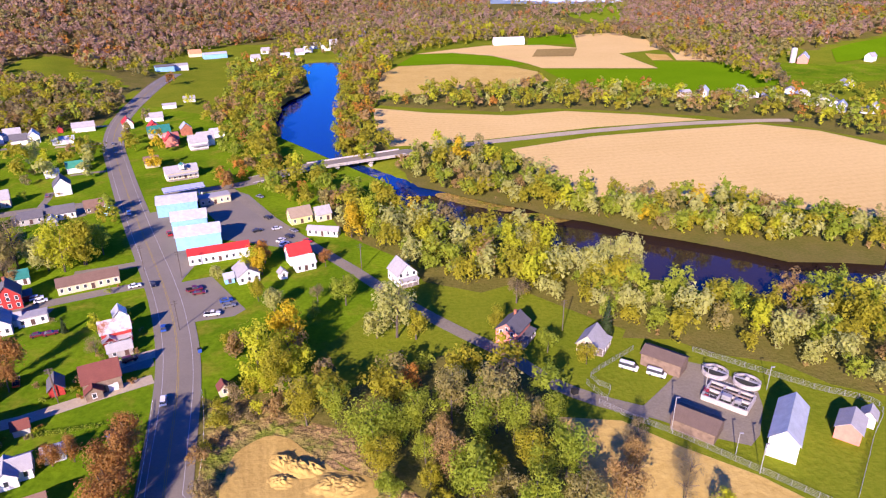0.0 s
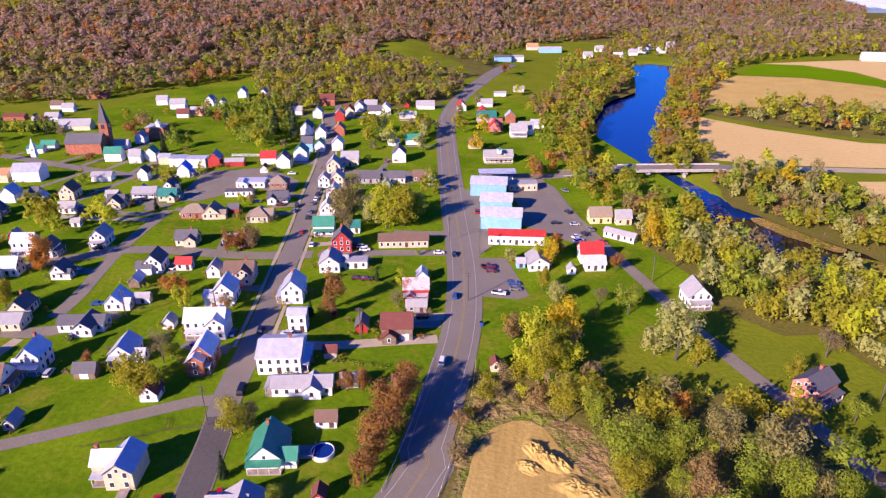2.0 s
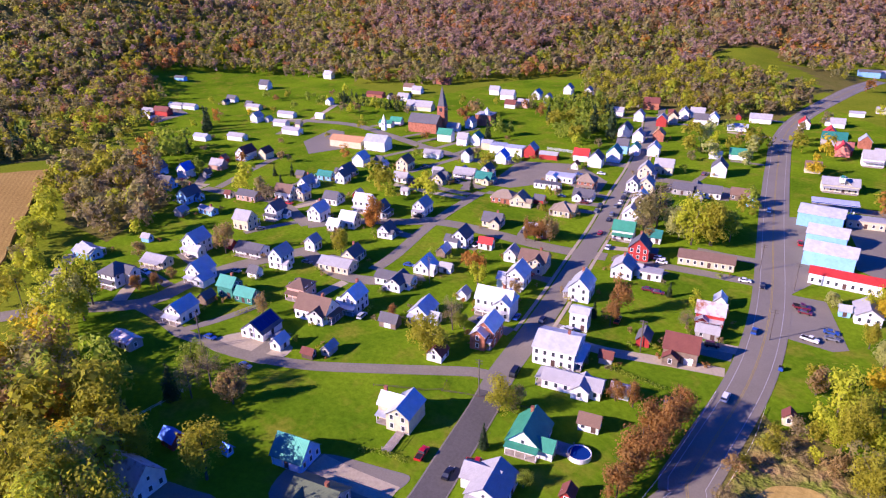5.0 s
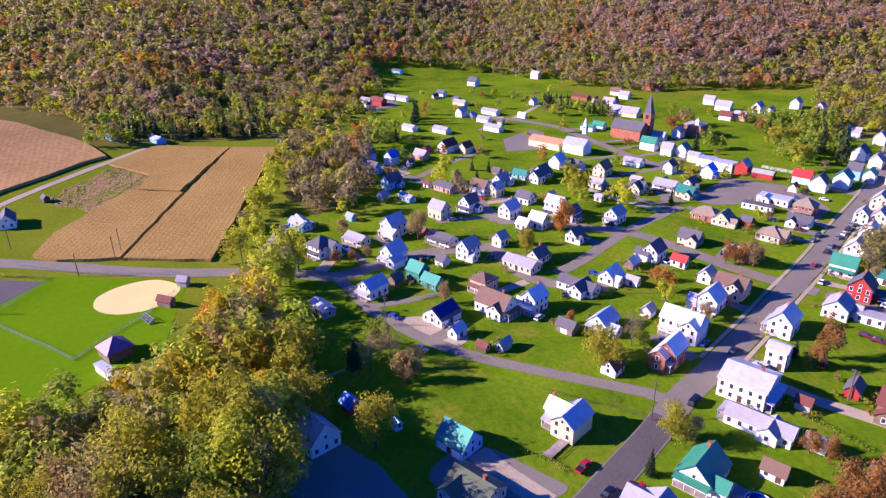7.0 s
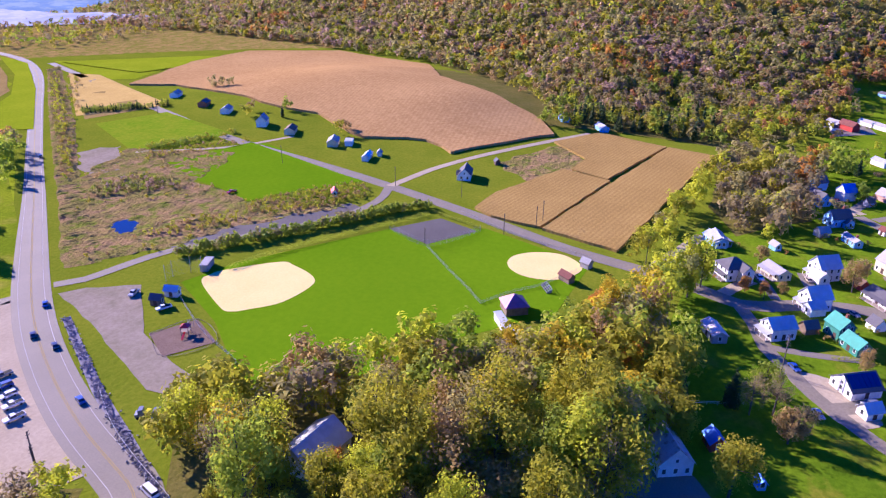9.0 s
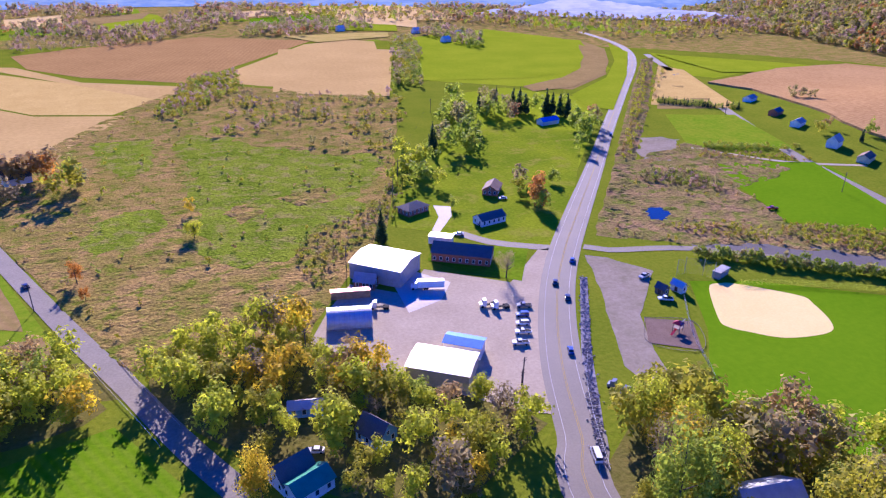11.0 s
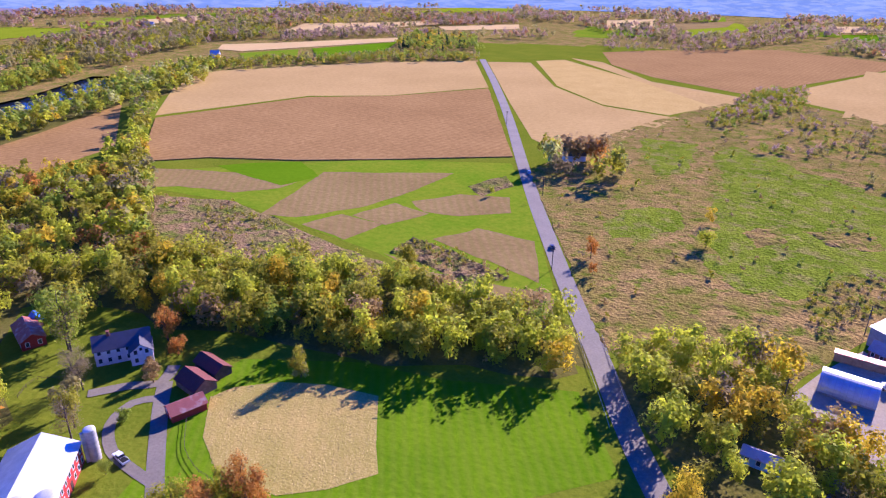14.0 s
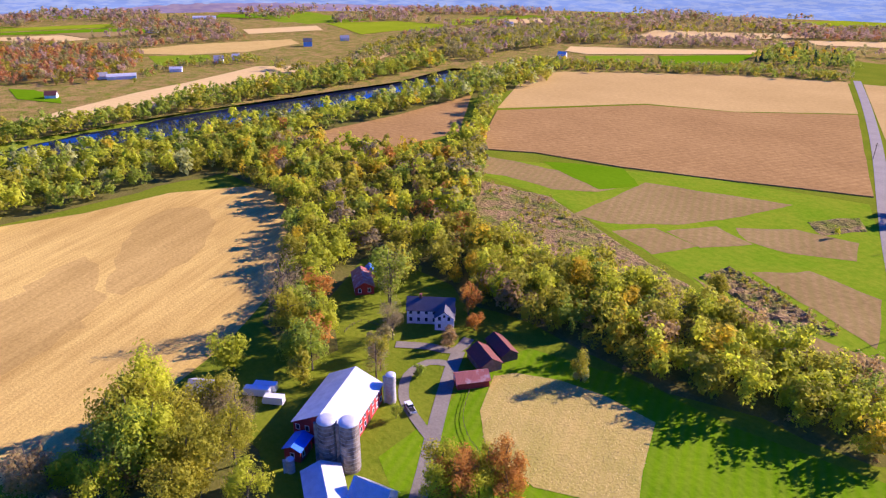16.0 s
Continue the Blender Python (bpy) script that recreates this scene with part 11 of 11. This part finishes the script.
vehicle(-84.1, 293.7, -40, "car", "black")
vehicle(-85.1, 277.9, 30, "car", "black")
vehicle(-76.7, 280.3, 30, "car", "silver")
vehicle(-71.9, 266.7, 60, "car", "white")
vehicle(-69.5, 262.4, 60, "suv", "white")
vehicle(-68.5, 277.4, -40, "car", "grey")
vehicle(-69.2, 271.0, -40, "car", "black")
vehicle(-60.0, 265.7, -40, "car", "red")
vehicle(-123.6, 275.2, 120, "pickup", "red")
vehicle(-95.1, 323.1, -40, "car", "grey")
vehicle(-124.0, 314.1, 30, "car", "grey")
vehicle(-119.7, 314.0, 30, "car", "black")
vehicle(-206.0, 405.9, 118, "car", "grey")
vehicle(54.1, 167.8, -30, "van", "white")
vehicle(61.3, 164.2, -30, "van", "white")
vehicle(72.7, 155.3, 60, "car", "red")
vehicle(-150.1, 215.7, 30, "suv", "white")
vehicle(-131.7, 191.0, 30, "car", "maroon")
vehicle(-112.0, 72.5, 119, "pickup", "red")
vehicle(-102.5, 73.7, 119, "car", "black")
vehicle(-101.2, 81.6, 40, "pickup", "red")
vehicle(-124.8, 115.0, 119, "van", "black")
vehicle(-207.6, 131.3, 30, "car", "blue")
vehicle(-149.5, 137.7, 119, "car", "blue")
vehicle(-142.5, 143.2, 119, "suv", "black")
vehicle(-170.8, 208.1, 119, "car", "white")
vehicle(-183.7, 217.6, 119, "car", "red")
vehicle(-93.9, 221.1, 30, "pickup", "maroon")
vehicle(-147.5, 213.7, 30, "car", "white")
vehicle(-135.5, 190.0, 30, "car", "maroon")
vehicle(-127.0, 163.3, 119, "pickup", "red")
vehicle(-207.9, 262.8, 119, "car", "black")
vehicle(-218.0, 279.4, 119, "car", "silver")
vehicle(-202.3, 249.7, 119, "car", "grey")
vehicle(-306.9, 123.3, 30, "car", "red")
vehicle(-245.4, 73.2, 30, "car", "tan")
vehicle(-200.9, 48.3, 25, "car", "blue")
vehicle(-182.7, 95.4, 119, "suv", "silver")
vehicle(-196.0, 112.7, 119, "car", "grey")
vehicle(-235.7, 99.7, 30, "car", "grey")
vehicle(-155.7, -201.3, -132, "car", "blue")
vehicle(-135.2, -175.2, -125, "car", "black")
vehicle(-115.4, -145.2, -118, "car", "blue")
vehicle(-93.0, -102.4, -112, "van", "white")
vehicle(-300.6, -360.7, 48, "suv", "black")
vehicle(-173.0, -177.7, 15, "pickup", "silver")
vehicle(-167.4, -159.7, -30, "pickup", "white")
vehicle(-284.1, -212.3, -20, "pickup", "red")
vehicle(-177.5, 51.4, 20, "car", "silver")
vehicle(-103.2, -155.6, -22, "pickup", "white")
vehicle(-107.5, -161.0, -22, "pickup", "white")
vehicle(-110.3, -166.0, -22, "suv", "white")
vehicle(-113.3, -171.0, -22, "suv", "blue")
vehicle(-117.2, -176.3, -22, "pickup", "grey")
vehicle(-125.2, -244.5, -22, "car", "white")
vehicle(-166.9, -277.9, -22, "car", "silver")
vehicle(-29.5, -133.0, -22, "car", "silver")
vehicle(-140.4, -250.3, -22, "car", "grey")
vehicle(43.4, -262.6, -72, "car", "black")
vehicle(76.9, -362.8, -74, "car", "silver")
vehicle(-137.9, -187.3, -128, "car", "black")
vehicle(117.5, -95.7, -20, "pickup", "white")
vehicle(-117.6, -121.2, 30, "car", "grey")
lorry(-106.1, -181.9, -10, "white")
lorry(-109.2, -179.0, -10, "white")
lorry(-88.9, -203.9, -20, "white", 9.0, "white lorry with a box body")
lorry(-70.0, -195.8, -20, "silver")
camper(151.4, -67.3, 40, 8)
camper(151.8, -70.1, 40, 7)
camper(144.8, -68.9, 40, 6)
camper(-146.3, 6.5, -60, 8, "pale camping trailer beside the garage")
lorry(-116.3, -122.4, -60, "grey", 0.0, "old machine standing in the grass")

# poles, rails and fences
pole(-33.6, 237.6, 11.3, 30)
pole(37.9, 190.4, 11.3, 30)
pole(-102.9, 232.4, 11.3, 30)
pole(-111.8, 156.5, 10.1, 30)
pole(-196.3, 44.0, 13.9, 30)
pole(-122.5, 99.3, 12.6, 30)
pole(-110.1, 154.4, 11.3, 30)
pole(-120.0, 238.4, 11.3, 30)
pole(-190.2, 129.3, 11.3, 30)
pole(-89.7, 193.1, 11.3, 30)
pole(-161.4, 142.9, 11.3, 30)
pole(-197.4, 44.2, 11.3, 30)
pole(-289.0, -50.2, 11.3, 30)
pole(-277.3, -62.7, 10.1, 30)
pole(-265.3, 0.5, 11.3, 30)
pole(-297.5, -48.7, 11.3, 30)
pole(-319.4, -95.8, 11.3, 30)
pole(-324.8, -135.5, 11.3, 30)
pole(-341.4, -216.1, 11.3, 30)
pole(-423.0, -375.4, 11.3, 30)
pole(-89.6, -132.5, 12.6, 30)
pole(-116.2, -301.6, 11.3, 30)
pole(-87.0, -129.1, 11.3, 30)
pole(-110.9, -287.7, 11.3, 30)
pole(39.5, -241.7, 10.1, 30)
pole(61.6, -328.2, 10.1, 30)
pole(119.1, -472.2, 10.1, 30)
pole(-254.7, -92.8, 7.6, 30)
fence([(41.7, 151.3), (49.3, 144.6), (58.0, 138.6), (75.1, 124.0), (88.8, 112.1)], "grey wire fence round the waterworks")
fence([(76.2, 177.1), (86.5, 169.7), (104.0, 157.3), (117.4, 148.8), (107.9, 135.2), (93.4, 115.9)], "grey wire fence round the waterworks")
fence([(40.1, 160.6), (44.3, 152.6), (46.3, 157.7), (41.9, 163.9), (58.0, 178.1)], "grey wire fence and gate by the lane")
fence([(-71.0, 159.0), (-65.1, 142.9), (-60.1, 124.2), (-55.7, 104.6), (-54.0, 96.7)], "white steel guard rail beside the highway", h=0.8, mat=TRIM, rails=(0.95, 0.7), name="guard_rail")
fence([(-83.3, 154.2), (-78.1, 137.8), (-72.3, 117.2), (-68.2, 99.7)], "white steel guard rail beside the highway", h=0.8, mat=TRIM, rails=(0.95, 0.7), name="guard_rail")
fence([(21.4, -194.1), (15.1, -176.6), (9.5, -161.8), (5.8, -150.8)], "white steel guard rail on the country road", h=0.8, mat=TRIM, rails=(0.95, 0.7), name="guard_rail")
fence([(13.8, -197.3), (8.4, -180.1), (3.2, -165.0), (0.4, -157.3)], "dark steel guard rail on the country road", h=0.8, rails=(0.95, 0.7), name="guard_rail")
fence([(-120.7, -143.4), (-111.4, -131.2), (-103.2, -117.3), (-93.3, -97.2)], "white steel guard rail beside the highway", h=0.8, mat=TRIM, rails=(0.95, 0.7), name="guard_rail")
fence([(-175.8, -159.2), (-158.4, -136.4), (-150.5, -122.0), (-143.0, -110.3)], "wire fence of the ball ground", h=1.5)
fence([(-252.0, -91.0), (-234.1, -76.0), (-219.8, -63.3), (-209.3, -54.8)], "wire fence of the ball ground", h=1.5)
fence([(-209.3, -54.8), (-220.7, -46.9), (-232.0, -36.2), (-249.3, -25.7)], "low wire fence of the ball ground", h=1.2)
fence([(-264.7, -113.6), (-253.0, -90.0), (-277.0, -73.7)], "tall wire fence of the court", h=3.0)
fence([(-299.4, 296.7), (-289.0, 301.2), (-277.8, 306.5)], "white board fence behind the shops", h=1.9, gap=2.4, mat=TRIM, rails=(0.95, 0.75, 0.55, 0.35, 0.15))
fence([(-170.9, 15.7), (-172.6, 22.1), (-175.8, 32.0)], "pale wooden paddock fence", h=1.3, mat=TRIM, rails=(0.95, 0.55))
fence([(-151.8, -152.8), (-165.4, -143.9), (-155.0, -128.8), (-142.0, -139.3), (-151.8, -152.8)], "low timber edge of the playground", h=0.5, mat=WOOD, rails=(0.9, 0.4))
fence([(112.5, -113.7), (105.2, -104.1), (97.0, -98.8), (91.3, -97.2)], "dark wooden farm fence", h=1.2, mat=DARKW, rails=(0.95, 0.5))
fence([(-298.7, -89.2), (-279.5, -60.9), (-263.2, -21.6)], "wire fence beside the road", h=1.3)
fence([(152.1, -118.0), (165.5, -113.9), (163.2, -105.4)], "dark wooden farm fence", h=1.2, mat=DARKW, rails=(0.95, 0.5))
fence([(-131.1, 92.4), (-123.8, 98.2), (-109.6, 107.3), (-108.8, 109.6)], "low dark timber wall of the plot", h=0.7, mat=DARKW, rails=(0.9, 0.4))
pole(-38.1, -174.6, 11, 30)
pole(-68.4, -229.1, 11, 30)
pole(-130.7, -331.1, 11, 30)
pole(-214.1, -471.7, 11, 30)
wires([(-38.1, -174.6), (-68.4, -229.1), (-130.7, -331.1), (-214, -472)], 11)
deck(-93.0, 101.4, 29, 7, 5)
deck(-120.7, 69.8, 119, 9, 2.5, 0.5)
camper(-141.1, 6.5, -50, 7.5, "pale motor home beside the garage")
hedge([(-122.7, 61.2), (-118.7, 64.8), (-112.7, 67.9)], "low green hedge beside the white house")
hedge([(-211.1, 61.0), (-212.4, 68.1), (-211.4, 73.3)], "brown green hedge behind the teal house")
hedge([(-107.4, 140.2), (-100.2, 142.0), (-93.3, 143.7)], "garden hedge between lawns")
hedge([(-89.5, 143.9), (-85.1, 147.2)], "garden hedge between lawns")
fence([(-145.1, 77.9), (-140.4, 82.8), (-134.2, 88.3), (-131.2, 92.8), (-134.1, 96.5)], "low dark timber wall of a plot", h=0.9, mat=DARKW, rails=(0.9, 0.5))
hedge([(-203.0, -157.6), (-221.3, -149.5), (-248.8, -131.7), (-272.9, -114.2), (-289.1, -102.9)], "tall dark hedge along the ball ground", 2.4)
hedge([(-292.3, -101.1), (-284.6, -84.2), (-279.0, -74.3)], "low hedge beside the court", 1.6)

# riprap stones beside the highway, straw tufts on the stubble plot
rng = np.random.default_rng(77)
line = [(-151.0, -187.2), (-124.5, -149.7), (-107.0, -122.5), (-92.8, -99.2)]
V, F, base = [], [], 0
for k in range(950):
    i = rng.integers(0, 3)
    u = rng.uniform()
    (ax, ay), (bx, by) = line[i], line[i + 1]
    size = rng.uniform(0.16, 0.42)
    q = ICO1_V * (0.85 + 0.22 * rng.standard_normal((len(ICO1_V), 1))) * size * np.array([1.2, 0.9, 0.7])
    V.append(q + np.array([ax + (bx - ax) * u + rng.normal(0, 0.8), ay + (by - ay) * u + rng.normal(0, 0.8), 0.18 + rng.uniform(0, 0.3)]))
    F.append(ICO1_F + base)
    base += len(q)
tagged(new("riprap", mesh_from("riprap", np.concatenate(V), np.concatenate(F), RIPRAP)), "loose grey stones on the bank beside the highway", "stones", kind="stuff")
plot = [(113.5, -124.6), (110.1, -130.9), (98.7, -137.8), (85.3, -141.6), (69.5, -142.0), (56.5, -113.5), (65.3, -104.7), (75.6, -98.5), (94.5, -101.2), (104.2, -109.9)]
V, F = [], []
ux, uy = math.cos(radians(114)), math.sin(radians(114))
for row in range(-40, 41):
    for k in range(-100, 101):
        c = row * 0.95 + rng.normal(0, 0.1)
        x, y = 85 + ux * k * 0.35 - uy * c + rng.normal(0, 0.12), -120 + uy * k * 0.35 + ux * c + rng.normal(0, 0.12)
        if rng.uniform() < 0.72 + 0.5 * noise.noise((x * 0.12, y * 0.12, 1.0)) and inside(x, y, plot):
            a, h, w = rng.uniform(0, 3.14), rng.uniform(0.04, 0.14), rng.uniform(0.14, 0.36)
            n = len(V)
            V += [(x - math.cos(a) * w, y - math.sin(a) * w, 0.08), (x + math.cos(a) * w, y + math.sin(a) * w, 0.08), (x + rng.normal(0, 0.15), y + rng.normal(0, 0.15), 0.1 + h)]
            F.append((n, n + 1, n + 2))
STRAW = soil_like("dry_straw", (0.56, 0.41, 0.13), (0.72, 0.56, 0.22), (0.50, 0.36, 0.10), (0.74, 0.57, 0.22), 0.3, 2.0, 0.1)
tagged(new("straw", mesh_from("straw", np.array(V), np.array(F), STRAW)), "rows of broken corn stalks on the stubble plot", "straw", kind="stuff")

# ---------------------------------------------------------------- gardens of the town
rng = random.Random(23)
for n, (x, y, a) in enumerate(PARKED[:26]):
    vehicle(x, y, a, rng.choice(["car", "car", "suv", "pickup"]), rng.choice(["white", "silver", "grey", "black", "blue", "maroon", "red", "tan"]))
lo_x, hi_x, lo_y, hi_y = min(p[0] for p in TOWN), max(p[0] for p in TOWN), min(p[1] for p in TOWN), max(p[1] for p in TOWN)
count = 0
for k in range(7000):
    x, y = rng.uniform(lo_x, hi_x), rng.uniform(lo_y, hi_y)
    if count < 88 and in_town(x, y) and math.hypot(x, y) > 190 and clear(x, y, 3.2) and hill(x, y) < 12:
        tree(x, y, rng.choices(["olive", "green", "lime", "bare", "brown", "rust", "orange", "fir", "yellow"], [4, 5, 3, 2, 2, 1, 0.6, 0.3, 0.6])[0], rng.uniform(0.5, 1.15), rng=rng)
        count += 1
low = []
for x, y, r in HOUSES:
    if not in_town(x, y):
        continue
    for k in range(rng.randrange(3, 6)):
        a, d = rng.uniform(0, 6.28), r * 0.5 + rng.uniform(1.0, 3.5)
        px, py = x + math.cos(a) * d, y + math.sin(a) * d
        if (round(px / 4), round(py / 4)) not in ROADSET and all(math.hypot(px - qx, py - qy) > qr * 0.36 for qx, qy, qr in HOUSES):
            low.append((px, py, rng.choice(["olive", "green", "green", "rust", "brown", "bare"]), rng.uniform(0.15, 0.36)))
stuff_trees("shrubs", low, "garden shrubs and low hedges round the houses", 1)
stuff_trees("garden_trees", BEYOND, "autumn trees between the farther houses", 0)
